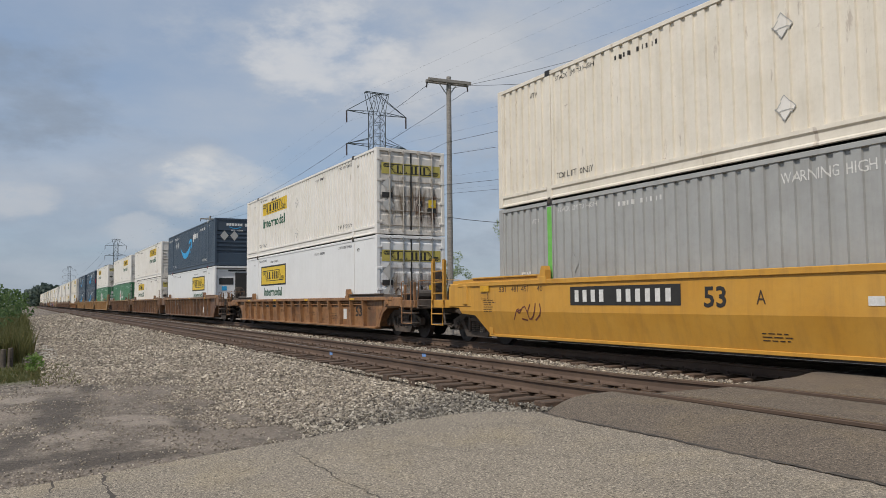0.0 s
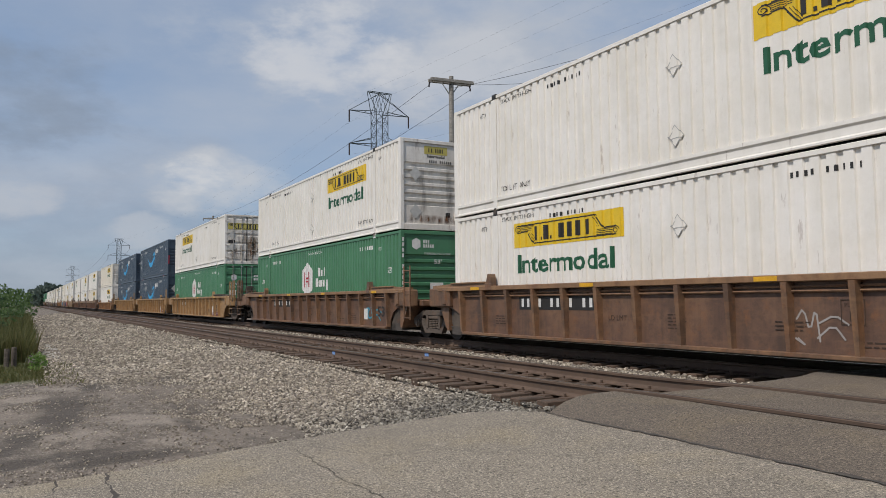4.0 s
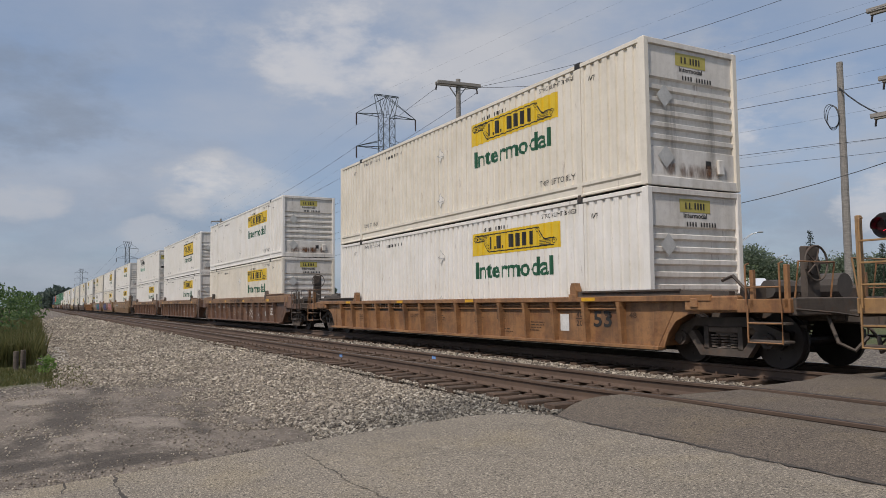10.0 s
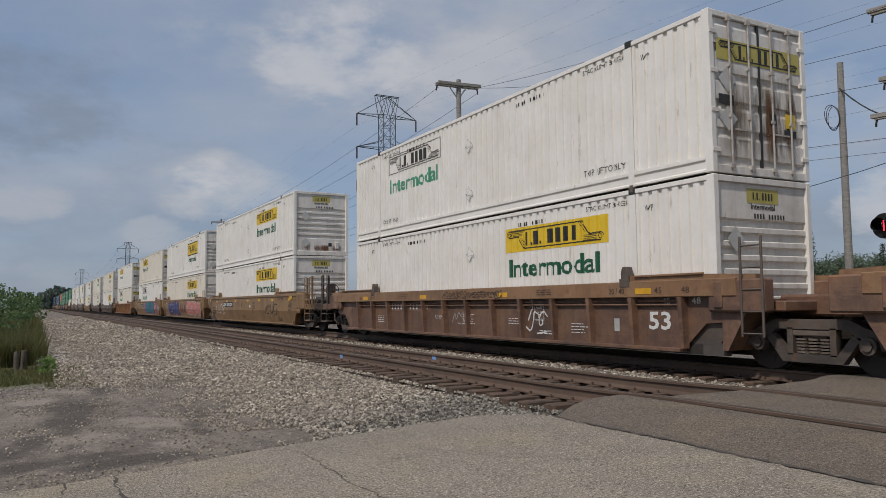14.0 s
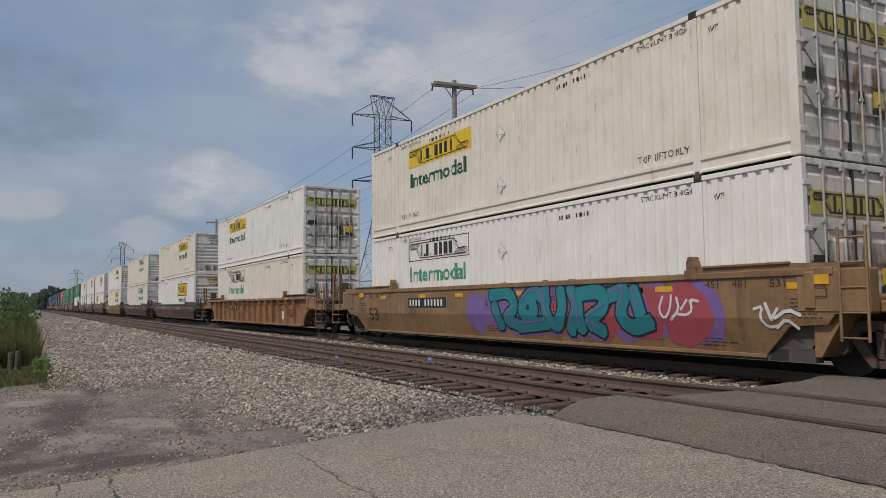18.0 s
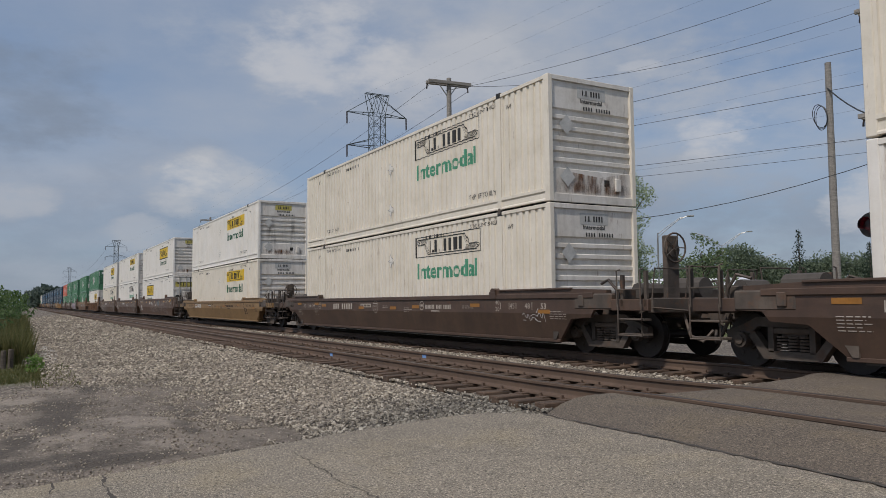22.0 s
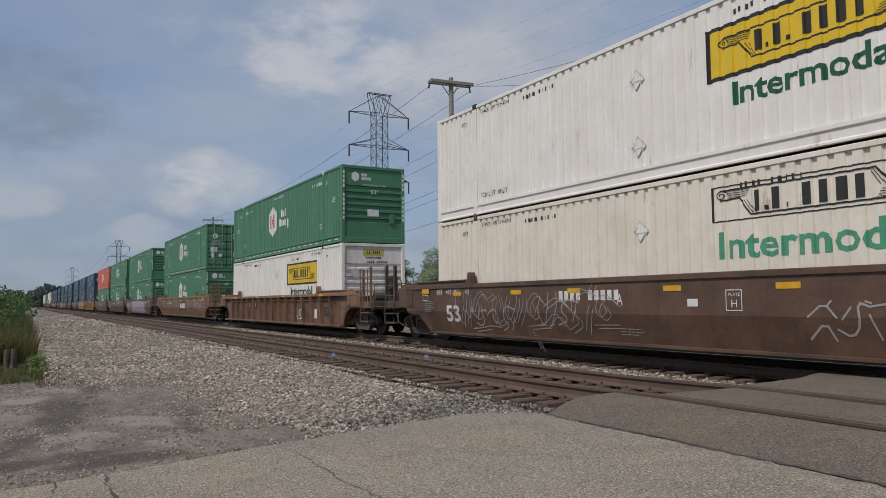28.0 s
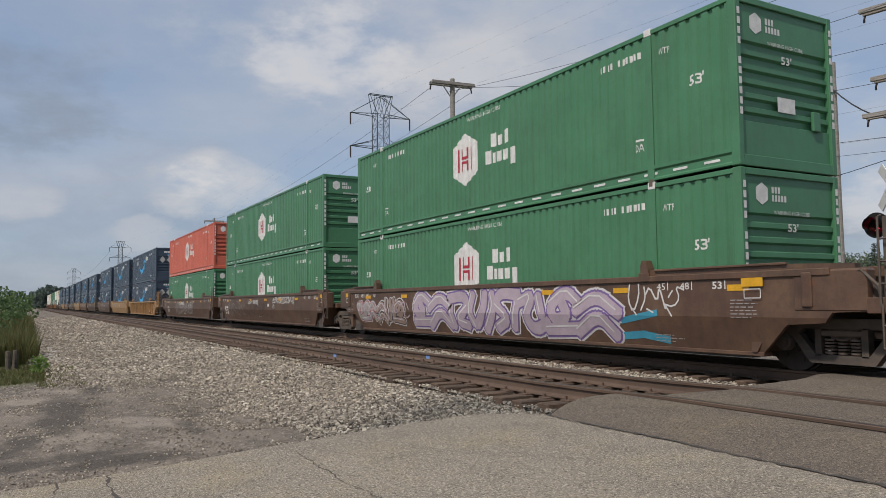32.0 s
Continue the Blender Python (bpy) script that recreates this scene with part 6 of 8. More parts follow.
            for z in (zt - 0.07, zt - 0.14):
                part("pipe", cached(("pipe", z, sy), trim, lambda: Shape().tube([(-7.4, sy * (SIDE - 0.07), z), (7.4, sy * (SIDE - 0.07), z)], 0.022, 6)), side, "brake pipe")
    part("well_floor", cached(("well_floor", el, er), UNDER, lambda: floor_mesh(el, er)), car, "dark well floor and cross beams")
    for sx, e, j in ((-1, el, lj), (1, er, rj)):
        part("bulkhead", cached(("bulkhead", sx, top), trim, lambda: Shape().prism([(sx * 8.25, 0.30), (sx * 8.35, 0.30), (sx * 8.75, 0.95), (sx * 8.75, 1.15), (sx * 8.25, 1.15)], -SIDE + 0.1, SIDE - 0.1)), car)
        for sy in (-1, 1):
            part("bolster_web", cached(("bolster_web", sx, sy), TRUCK, lambda: Shape().prism([(sx * 7.25, 0.26), (sx * 8.0, 0.26), (sx * 8.22, 0.50), (sx * 8.22, 0.98), (sx * 7.25, 0.98)], sy * (SIDE - 0.195), sy * (SIDE - 0.175))), car, "dark web plate at the well's end")
        if j == "c":
            coupled_end(car, sx, mat, top, rng, top < 1.3 or "lr"[sx > 0] in low, "b" in low)
            add_truck(car, sx * 9.53, car_x)
        else:
            arm = cached(("joint_arm", sx), trim, lambda: Shape().box(sx * 8.6, sx * 9.70, -0.42, 0.42, 0.86, 1.22, 0.04).box(sx * 8.7, sx * 9.3, -1.2, 1.2, 0.95, 1.12, 0.02))
            part("joint_arm", arm, car, "articulated joint arm")
            def step():
                s = Shape()
                for x in (8.75, 9.15):
                    s.tube([(sx * x, -SIDE - 0.02, 0.55), (sx * x, -SIDE - 0.02, 2.15)], 0.022, 6)
                for z in (0.6, 0.95, 1.3, 1.65, 2.0):
                    s.tube([(sx * 8.75, -SIDE - 0.02, z), (sx * 9.15, -SIDE - 0.02, z)], 0.016, 5)
                return s
            if sx > 0:
                part("ladder", cached(("joint_ladder", sx), TRUCK if mat in (BROWN_CAR, MAROON_CAR, DARK_CAR) else mat, step), car, "steel ladder")
            if sx < 0:
                add_truck(car, -9.775, car_x)
    return car


def floor_mesh(el, er):
    s = Shape().box(-8.2, 8.2, -0.30, 0.30, 0.16, 0.36)
    for i in range(9):
        x = -7.6 + i * 1.9
        s.box(x - 0.16, x + 0.16, -SIDE + 0.17, SIDE - 0.17, 0.20, 0.38)
    for k in (-1, 1):
        s.box(-8.2, 8.2, k * (SIDE - 0.36), k * (SIDE - 0.17), 0.20, 0.38)
    return s.box(-8.25, 8.25, -SIDE + 0.17, SIDE - 0.17, 0.385, 0.415)


def coupled_end(car, sx, mat, top, rng, short=False, brake=False):
    """Platform, crossover, ladders, hand rails, coupler, and a brake wheel at one end."""
    bars = mat if mat in (TAN_CAR, ORANGE_CAR, RUSTY_CAR, YELLOW_CAR, OCHRE_CAR) else TRUCK
    X = lambda a, b: (min(sx * a, sx * b), max(sx * a, sx * b))
    part("platform", cached(("platform", sx), TRUCK, lambda: Shape().box(*X(8.4, 11.15), -0.40, 0.40, 0.78, 1.10, 0.03).box(*X(10.05, 11.20), -1.42, 1.42, 1.02, 1.09, 0.01)
                            .box(*X(11.08, 11.22), -1.42, 1.42, 0.88, 1.16, 0.02).box(*X(9.0, 9.9), -1.4, 1.4, 1.1, 1.24, 0.02)), car, "end platform")
    for sy in (-1, 1):
        for x, h in ((10.50, 1.60 if short else 2.22), (11.12, 1.66 if short else 2.28)):
            part("post", cached(("end_post", sx, sy, x, h), bars, lambda: Shape().box(*X(x - 0.035, x + 0.035), sy * (SIDE - 0.07), sy * (SIDE + 0.0), 1.0, h, 0.006)), car, "upright ladder post")
        part("end_sill", cached(("end_sill", sx, sy), mat, lambda: Shape().box(*X(10.2, 11.18), sy * (SIDE - 0.10), sy * SIDE, 0.92, 1.14, 0.012)), car, "painted sill at the end")
        def rails():
            s = Shape()
            y = sy * (SIDE + 0.06)
            hz = 1.70 if short else 2.24
            for x in (10.44, 11.06):
                s.tube([(sx * x, sy * (SIDE - 0.02), hz), (sx * x, y, hz - 0.02), (sx * x, y, 1.0)], 0.016, 6)
            s.tube([(sx * 10.46, y, 1.05), (sx * 10.46, y, 0.46), (sx * 11.08, y, 0.46), (sx * 11.08, y, 1.05)], 0.018, 6)
            for z in ((0.76, 1.32) if short else (0.76, 1.32, 1.62, 1.92)):
                s.tube([(sx * 10.46, y, z), (sx * 11.08, y, z)], 0.015, 5)
            s.tube([(sx * 11.2, y * 0.9, 1.15), (sx * 11.28, y * 0.9, 1.7), (sx * 11.28, y * 0.35, 1.7), (sx * 11.2, y * 0.35, 1.15)], 0.016, 6)
            return s
        part("ladder", cached(("end_ladder", sx, sy, short), bars, rails), car, "steel ladder and hand rail")
    part("coupler", cached(("coupler", sx), TRUCK, lambda: Shape().box(*X(10.9, 11.50), -0.13, 0.13, 0.74, 0.96, 0.03).box(*X(11.42, 11.71), -0.20, 0.16, 0.68, 1.0, 0.05)
                           .tube([(sx * 11.15, 0.35, 0.78), (sx * 11.4, 0.40, 0.42), (sx * 11.65, 0.35, 0.62)], 0.028, 6)), car, "steel coupler and air hose")
    def rigging():
        s = Shape()
        for sy in (-1, 1):
            s.tube([(sx * 9.9, sy * 1.46, 1.45), (sx * 10.15, sy * 1.50, 1.52), (sx * 10.35, sy * 1.46, 1.30), (sx * 10.40, sy * 1.42, 1.06)], 0.028, 6)
            s.box(*X(10.44, 11.10), sy * 1.30, sy * 1.54, 0.46, 0.50, 0.006).box(*X(10.44, 11.10), sy * 1.32, sy * 1.53, 0.74, 0.78, 0.006)
            s.tube([(sx * 11.22, sy * 1.42, 0.98), (sx * 11.40, sy * 0.75, 0.92), (sx * 11.45, sy * 0.25, 0.86)], 0.018, 5)
            s.box(*X(10.15, 10.42), sy * 0.85, sy * 1.36, 1.08, 1.34, 0.02)
        s.tube([(sx * 11.1, -0.5, 0.86), (sx * 11.3, -0.55, 0.45), (sx * 11.5, -0.45, 0.34), (sx * 11.62, -0.3, 0.55)], 0.032, 6)
        s.tube([(sx * 8.7, -0.75, 0.62), (sx * 10.9, -0.75, 0.70)], 0.028, 6).tube([(sx * 9.2, 0.7, 0.80), (sx * 11.0, 0.7, 0.86)], 0.035, 6)
        for x in (10.62, 10.74, 10.86):
            s.box(*X(x - 0.03, x + 0.03), -1.40, 1.40, 1.095, 1.12)
        return s
    part("brake_rigging", cached(("rigging", sx), TRUCK, rigging), car, "steps, hoses and brake rods", kind="stuff")
    part("air_reservoir", cached(("cylinder", sx), UNDER, lambda: Shape().cyl((sx * 10.35, 0.55, 1.36), "x", 0.21, 0.75, 12)), car, "dark air reservoir")
    part("brake_cylinder", cached(("cylinder2", sx), UNDER, lambda: Shape().cyl((sx * 10.45, -0.75, 1.30), "y", 0.15, 0.6, 10)), car, "dark brake cylinder")
    if sx > 0:
        def wheel():
            s = Shape()
            c = (10.98, -0.55, 2.12 if brake else 1.70)
            n = 18
            ring = [(c[0], c[1] + 0.28 * math.cos(2 * math.pi * i / n), c[2] + 0.28 * math.sin(2 * math.pi * i / n)) for i in range(n + 1)]
            s.tube(ring, 0.018, 6)
            for i in range(5):
                a = 2 * math.pi * i / 5
                s.tube([c, (c[0], c[1] + 0.28 * math.cos(a), c[2] + 0.28 * math.sin(a))], 0.012, 5)
            s.cyl((c[0] - 0.05, c[1], c[2]), "x", 0.05, 0.12, 8)
            return s
        part("brake_wheel", cached(("brake_wheel", brake), TRUCK, wheel), car, "spoked hand brake wheel")
        part("brake_stand", cached(("brake_stand", brake), TRUCK, lambda: Shape().box(10.80, 10.92, -0.72, -0.38, 1.08, 2.36 if brake else 1.98, 0.02).cyl((10.93, -0.55, 2.08 if brake else 1.66), "x", 0.15, 0.05, 12)), car, "hand brake stand")


STROKES = [  # abstract fat swoops in a unit box, each of one or two strokes
    [[(0.05, 0.85), (0.45, 1.0), (0.30, 0.45), (0.55, 0.05), (0.98, 0.25)], [(0.62, 0.95), (0.80, 0.50)]],
    [[(0.02, 0.10), (0.25, 0.95), (0.45, 0.30), (0.70, 0.98), (0.98, 0.60)], [(0.60, 0.05), (0.95, 0.12)]],
    [[(0.95, 0.70), (0.55, 1.0), (0.15, 0.65), (0.30, 0.25), (0.65, 0.40), (0.50, 0.65)], [(0.10, 0.02), (0.98, 0.08)]],
    [[(0.10, 1.0), (0.02, 0.45), (0.30, 0.0), (0.60, 0.55), (0.55, 1.0)], [(0.70, 0.02), (0.98, 0.55), (0.85, 1.0)]],
    [[(0.0, 0.55), (0.50, 0.95), (1.0, 0.60)], [(0.05, 0.05), (0.45, 0.50), (0.95, 0.02)]],
    [[(0.15, 0.02), (0.60, 0.20), (0.15, 0.55), (0.35, 1.0), (0.98, 0.90)], [(0.92, 0.60), (0.75, 0.05)]]]


def tag(fl, u, v, w, h, rng, t, slack=0.12):
    """A scrawled row of thin abstract swoops with a few flicks across it."""
    n = max(2, int(w / (0.72 * h)))
    s = w / n
    last = -1
    for i in range(n):
        k = rng.choice([q for q in range(len(STROKES)) if q != last])
        last, mirror, lean, top = k, rng.random() < 0.4, rng.uniform(-0.1, 0.25) * s, rng.uniform(0.6, 1.0)
        for pts in STROKES[k]:
            fl.fat([(u + (i + 0.5) * s + (0.5 - x if mirror else x - 0.5) * s * 1.05 + lean * (y - 0.5) + rng.uniform(-0.5, 0.5) * slack * s,
                     v + h * (1 - top) * 0.5 + h * top * y + rng.uniform(-0.5, 0.5) * slack * h) for x, y in pts], t * rng.uniform(0.55, 0.75), 1)
    for _ in range(1 + n // 3):
        x, y = u + w * rng.random(), v + h * rng.random()
        fl.stroke([(x, y), (x + 0.3 * h * rng.uniform(-1, 1), y + 0.4 * h * rng.uniform(-1, 1))], t * 0.6)


def outlines(fl, u, v, w, h, rng, t, letters):
    """Large block shapes drawn as two thin parallel lines."""
    seed = rng.random()
    for dx, dy in ((0.0, 0.0), (0.11 * h, -0.06 * h)):
        tag(fl, u + dx, v + 0.06 * h + dy, w, 0.92 * h, random.Random(seed), t, 0.05)


def mural(car, u, w, v, h, fill, edge, shade, rng, letters=6, fat=0.24, shine=None):
    """A spray-painted row of fat interlocking shapes: a halo, a dark rim, the fill and pale glints."""
    halo, rim, base, glint = Flat(), Flat(), Flat(), Flat()
    s = w / letters
    t = fat * h * 0.85
    last = -1
    for i in range(letters):
        k = rng.choice([q for q in range(len(STROKES)) if q != last])
        last = k
        mirror = rng.random() < 0.4
        lean, drop, grow = rng.uniform(-0.10, 0.16) * s, rng.uniform(-0.05, 0.05) * h, rng.uniform(0.92, 1.08)
        for pts in STROKES[k]:
            q = [(u + (i + 0.5) * s + (0.5 - x if mirror else x - 0.5) * s * 1.12 * grow + lean * (y - 0.5) * 2 + rng.uniform(-0.03, 0.03) * s,
                  v + t * 0.7 + drop + (h - 1.4 * t) * y + rng.uniform(-0.03, 0.03) * h) for x, y in pts]
            q = [(a, max(v + 0.55 * t, min(v + h - 0.55 * t, b))) for a, b in q]
            halo.fat(q, t * 1.62)
            rim.fat(q, t * 1.30)
            base.fat(q, t)
            glint.fat([(a - 0.20 * t, b + 0.22 * t) for a, b in q[:3]], t * 0.13, 1)
    g = part("spray_painting", base.on_side(fill, None, (), 0.014, -SIDE, True), car, "spray-painted fat letters", kind="stuff")
    part("spray_halo", halo.on_side(edge, None, (), 0.002, -SIDE, True), g, kind="stuff")
    part("spray_shading", rim.on_side(shade, None, (), 0.008, -SIDE, True), g, kind="stuff")
    part("spray_lines", glint.on_side(shine or edge, None, (), 0.020, -SIDE, True), g, kind="stuff")


SPRAY = {k: plain("spray_" + k, c, 0.6, vary=0.2, scale=3.0) for k, c in {
    "teal": (0.02, 0.21, 0.24), "blue": (0.035, 0.055, 0.20), "pink": (0.58, 0.20, 0.16), "lilac": (0.46, 0.37, 0.42), "white": (0.66, 0.64, 0.62), "violet": (0.20, 0.12, 0.32),
    "red": (0.38, 0.07, 0.09), "maroon": (0.15, 0.045, 0.035), "black": (0.02, 0.02, 0.02), "silver": (0.36, 0.33, 0.31), "cyan": (0.05, 0.30, 0.42), "faint": (0.30, 0.21, 0.17)}.items()}


def scrawl(f, u0, v0, width, height):
    """One loose line of loops and tall arches, wider in its downstrokes."""
    n = 220
    pts = []
    for k in range(n + 1):
        q = k / n
        a = q * 2 * math.pi * 8.5
        pts.append((u0 + width * (q + 0.034 * math.cos(a + 0.6)), v0 + height * (0.5 + (0.42 + 0.08 * math.sin(q * 17.0)) * math.sin(a))))
    for k in range(n):
        f.stroke(pts[k:k + 2], 0.035 + 0.045 * abs(math.cos(k / n * 2 * math.pi * 8.5)))


def low_car_marks(car, i, top, y, ink):
    """Lettering of the low cars: number bars, sizes, round stencil, dull reflectors."""
    z = top - 0.40
    flat_mark("number_mark", car, lambda f: f.bars(9, -4.55 if i != 18 else -5.9, z + (0.02 if i == 17 else 0), 1.85, 0.19 if i == 17 else 0.24, (3,), 0.62), STENCIL_CREAM if i != 18 else WHITE_INK, y, "pale number bars", lift=0.008)
    flat_mark("stencil", car, lambda f: [f.text(s, u, top - 0.33, 0.20, 0.12) for s, u in (("53", -7.75), ("48", -7.15), ("45", -6.72), ("45", 6.75), ("48", 7.35), ("53", 7.95))]
              + [f.text(s, u, v, 0.17, 0.10) for u in (-6.05, 6.15) for s, v in (("40", top - 0.24), ("20", top - 0.39))]
              + [f.rect(u, v - 0.01, u + 0.02, v + 0.15) for u in (-7.81, -7.21, -6.78, -6.10, 6.72, 7.0, 7.62, 6.36) for v in (top - 0.34,)], ink, y, "small stencilled sizes")
    flat_mark("stencil", car, lambda f: [f.ring(-0.85, z + 0.10, 0.20, 0.016), f.text("PLATE", -0.99, z + 0.10, 0.28, 0.06), f.text("H", -0.89, z - 0.04, 0.09, 0.11), f.rect(-1.0, z + 0.19, -0.7, z + 0.22)], ink, y, "round stencil")
    flat_mark("brand_mark", car, lambda f: [f.ring(2.35, z + 0.14, 0.13, 0.02), f.rect(2.28, z + 0.11, 2.42, z + 0.17)] + [f.bars(7, 2.56, z + 0.05, 0.55, 0.11, (), 0.7), f.bars(4, 3.2, z + 0.05, 0.32, 0.11, (), 0.7), f.bars(5, 3.6, z + 0.05, 0.42, 0.11, (), 0.7), f.bars(8, 2.9, z - 0.03, 0.5, 0.04)], ink, y, "plain brand shapes")
    plate = flat_mark("notice_panel", car, lambda f: f.rect(-2.05, z + 0.08, -1.2, z + 0.20), ink, y, "small notice strip")
    flat_mark("notice_text", car, lambda f: f.bars(15, -2.0, z + 0.11, 0.75, 0.06, (4, 9), 0.6), INK_BROWN if i != 18 else WHITE_INK, y, parent=plate, lift=0.010)
    flat_mark("notice_text", car, lambda f: [f.lines(n, u, v, w, 0.05, i * 3 + int(u * 5)) for n, u, v, w in ((5, -8.5, z - 0.02, 0.55), (5, -6.55, z, 0.42), (3, 1.2, z + 0.06, 0.55), (2, -0.3, z + 0.12, 0.4), (2, 4.6, z + 0.12, 0.6), (4, 8.25, z, 0.6), (1, -5.8, z + 0.19, 0.5))], ink, y)
    for u, d in ((-8.55, 0.20), (-6.55, 0.20), (-5.75, 0.26), (-2.2, 0.34), (0.25, 0.34), (1.75, 0.30), (5.0, 0.26), (7.85, 0.40)):
        flat_mark("reflector", car, lambda f: f.rect(u, top - d - 0.04, u + 0.44, top - d + 0.05), REFLECT_DULL, y, "dull orange reflector strip", lift=0.010)
    if i == 17:
        flat_mark("spray_tag", car, lambda f: tag(f, 7.25, top - 0.66, 0.85, 0.30, random.Random(8), 0.022), SPRAY["white"], y, "white spray tag", lift=0.014)
    elif i == 18:
        flat_mark("stencil", car, lambda f: f.text("53", 6.3, 0.58, 0.55, 0.32), INK_BROWN, y, "large faded number", lift=0.008)


def car_marks(car, style, mat, i, top, rng):
    """Number bars, sizes, reflectors and notices along the side."""
    y = -SIDE if style == "smooth" else -SIDE + 0.11
    pale = mat in (MAROON_CAR, DARK_CAR, BROWN_CAR)
    ink = WHITE_INK if pale else INK_BROWN
    zc = 0.92 if style != "smooth" else 1.02
    if top < 1.5 and mat in (DARK_CAR, MUSTARD_CAR):
        low_car_marks(car, i, top, y, STENCIL_CREAM if mat is DARK_CAR else INK_BROWN)
    elif style == "smooth":
        if not pale:
            plate = flat_mark("number_panel", car, lambda f: f.rect(-5.15, zc - 0.02, -2.15, zc + 0.36) if i == 0 else f.rect(-4.9, zc, -2.6, zc + 0.28), INK, y, "black number panel")
            flat_mark("number_mark", car, lambda f: f.bars(11, -5.0, zc + 0.05, 2.75, 0.24, (4,), 0.5) if i == 0 else f.bars(11, -4.8, zc + 0.05, 2.1, 0.18, (4,), 0.5), WHITE_INK, y, parent=plate, lift=0.010)
        else:
            flat_mark("number_mark", car, lambda f: f.bars(10, -2.4, zc + 0.10, 1.9, 0.20, (4,)), WHITE_INK, y, "white number bars")
        flat_mark("stencil", car, lambda f: f.text("53", -7.85 + (0.55 if pale else 0) if i != 0 else -1.65, 0.60 if i else 0.98, 0.72 if i else 0.46, 0.42 if i else 0.34), ink if i else INK, y, "large number")
        flat_mark("stencil", car, lambda f: [f.text(s, u, top - 0.26, 0.20, 0.12) for s, u in (("53", 7.6), ("48", 6.9), ("45", 6.35), ("53", -7.8), ("48", -7.3), ("45", -6.9), ("40", -6.3))]
                  + [f.rect(u, top - 0.27, u + 0.02, top - 0.12) for u in (7.85, 7.15, 6.6, -7.55, -7.05, -6.65)], ink, y, "small stencilled sizes")
        if mat is not YELLOW_CAR:
            for u in (-6.9, -4.2, -2.1, 0.6, 2.9, 5.2, 7.9):
                flat_mark("reflector", car, lambda f: f.rect(u, top - 0.30, u + 0.42, top - 0.20), REFLECT_YELLOW, y, "yellow reflector strip", lift=0.008)
        flat_mark("notice_text", car, lambda f: [f.lines(3, u, z, 0.7, 0.055, i + int(u * 7)) for u, z in ((-0.6, 0.56), (6.2, 0.50))] + [f.lines(6, u, top - 0.46, 0.55, 0.055, i + 3 + int(u)) for u in (-8.5, 7.95)], SPRAY["silver"] if pale else ink, y)
        for u in (-8.62, 8.2):
            flat_mark("reflector", car, lambda f: f.rect(u, top - 0.24, u + 0.40, top - 0.10), REFLECT_YELLOW, y - 0.02, "yellow reflector plate", lift=0.012)
            flat_mark("notice_panel", car, lambda f: [f.stroke([(u + 0.05, top - 0.42), (u + 0.35, top - 0.42), (u + 0.35, top - 0.28), (u + 0.05, top - 0.28), (u + 0.05, top - 0.42)], 0.014)], ink, y - 0.02, "framed data plate", lift=0.012)
        flat_mark("notice_panel", car, lambda f: f.rect(1.15, 1.0, 1.38, 1.13), WHITE_INK, y, "small white card", lift=0.008)
        flat_mark("stencil", car, lambda f: [f.text("PLATE", 2.02, 1.17, 0.22, 0.05), f.text("H", 2.07, 0.99, 0.11, 0.12)] + [f.rect(*q) for q in ((1.96, 0.93, 2.28, 0.945), (1.96, 1.26, 2.28, 1.275), (1.96, 0.945, 1.975, 1.26), (2.265, 0.945, 2.28, 1.26))], ink, y, "small boxed stencil", lift=0.008)
        flat_mark("stencil", car, lambda f: f.text("A", -0.62, zc, 0.17, 0.22), ink, y, "stencilled letter")
    else:
        flat_mark("number_panel", car, lambda f: f.rect(-4.95, zc - 0.03, -2.15, zc + 0.27), INK if not pale else mat, y, "dark number panel", lift=0.006)
        flat_mark("number_mark", car, lambda f: f.bars(12, -4.85, zc + 0.03, 2.6, 0.19, (4, 9), 0.42), WHITE_INK, y, "white number bars", lift=0.012)
        flat_mark("stencil", car, lambda f: f.text("53", 6.55, 0.62, 0.55, 0.32), ink if pale else INK, y, "large number", lift=0.008)
        flat_mark("stencil", car, lambda f: [f.text(s, u, z, 0.2, 0.11) for s, u, z in (("40", 6.0, top - 0.42), ("20", 6.0, top - 0.60), ("45", 6.9, top - 0.42), ("48", 7.6, top - 0.42))] + [f.rect(5.98, top - 0.46, 6.22, top - 0.445)], ink, y, "small stencilled sizes", lift=0.008)
        flat_mark("notice_text", car, lambda f: [f.lines(n, u, z, 0.62, 0.06, i * 5 + int(u * 3)) for n, u, z in ((5, -0.35, 0.82), (3, 1.85, 0.74), (4, 4.25, 0.66), (4, -5.95, 0.72), (2, 3.1, 0.48))], ink, y, lift=0.008)
        flat_mark("stencil", car, lambda f: f.text("LD LMT", -1.9, 0.70, 0.50, 0.10), ink, y, "small stencilled lettering", lift=0.008)
        flat_mark("stencil", car, lambda f: [f.text("PLATE", 2.98, 0.98, 0.24, 0.055), f.text("H", 3.05, 0.78, 0.12, 0.14)] + [f.rect(*q) for q in ((2.92, 0.72, 3.28, 0.735), (2.92, 1.07, 3.28, 1.085), (2.92, 0.735, 2.935, 1.07), (3.265, 0.735, 3.28, 1.07))], ink, y, "small boxed stencil", lift=0.008)
        chord_y = -SIDE - 0.035
        for u in (-6.9, -2.6, 1.6, 6.35):
            flat_mark("reflector", car, lambda f: f.rect(u, top - 0.092, u + 0.42, top - 0.018) if style == "rib" else f.rect(u, top - 0.24, u + 0.42, top - 0.13), REFLECT_YELLOW, chord_y, "yellow reflector strip", lift=0.006)
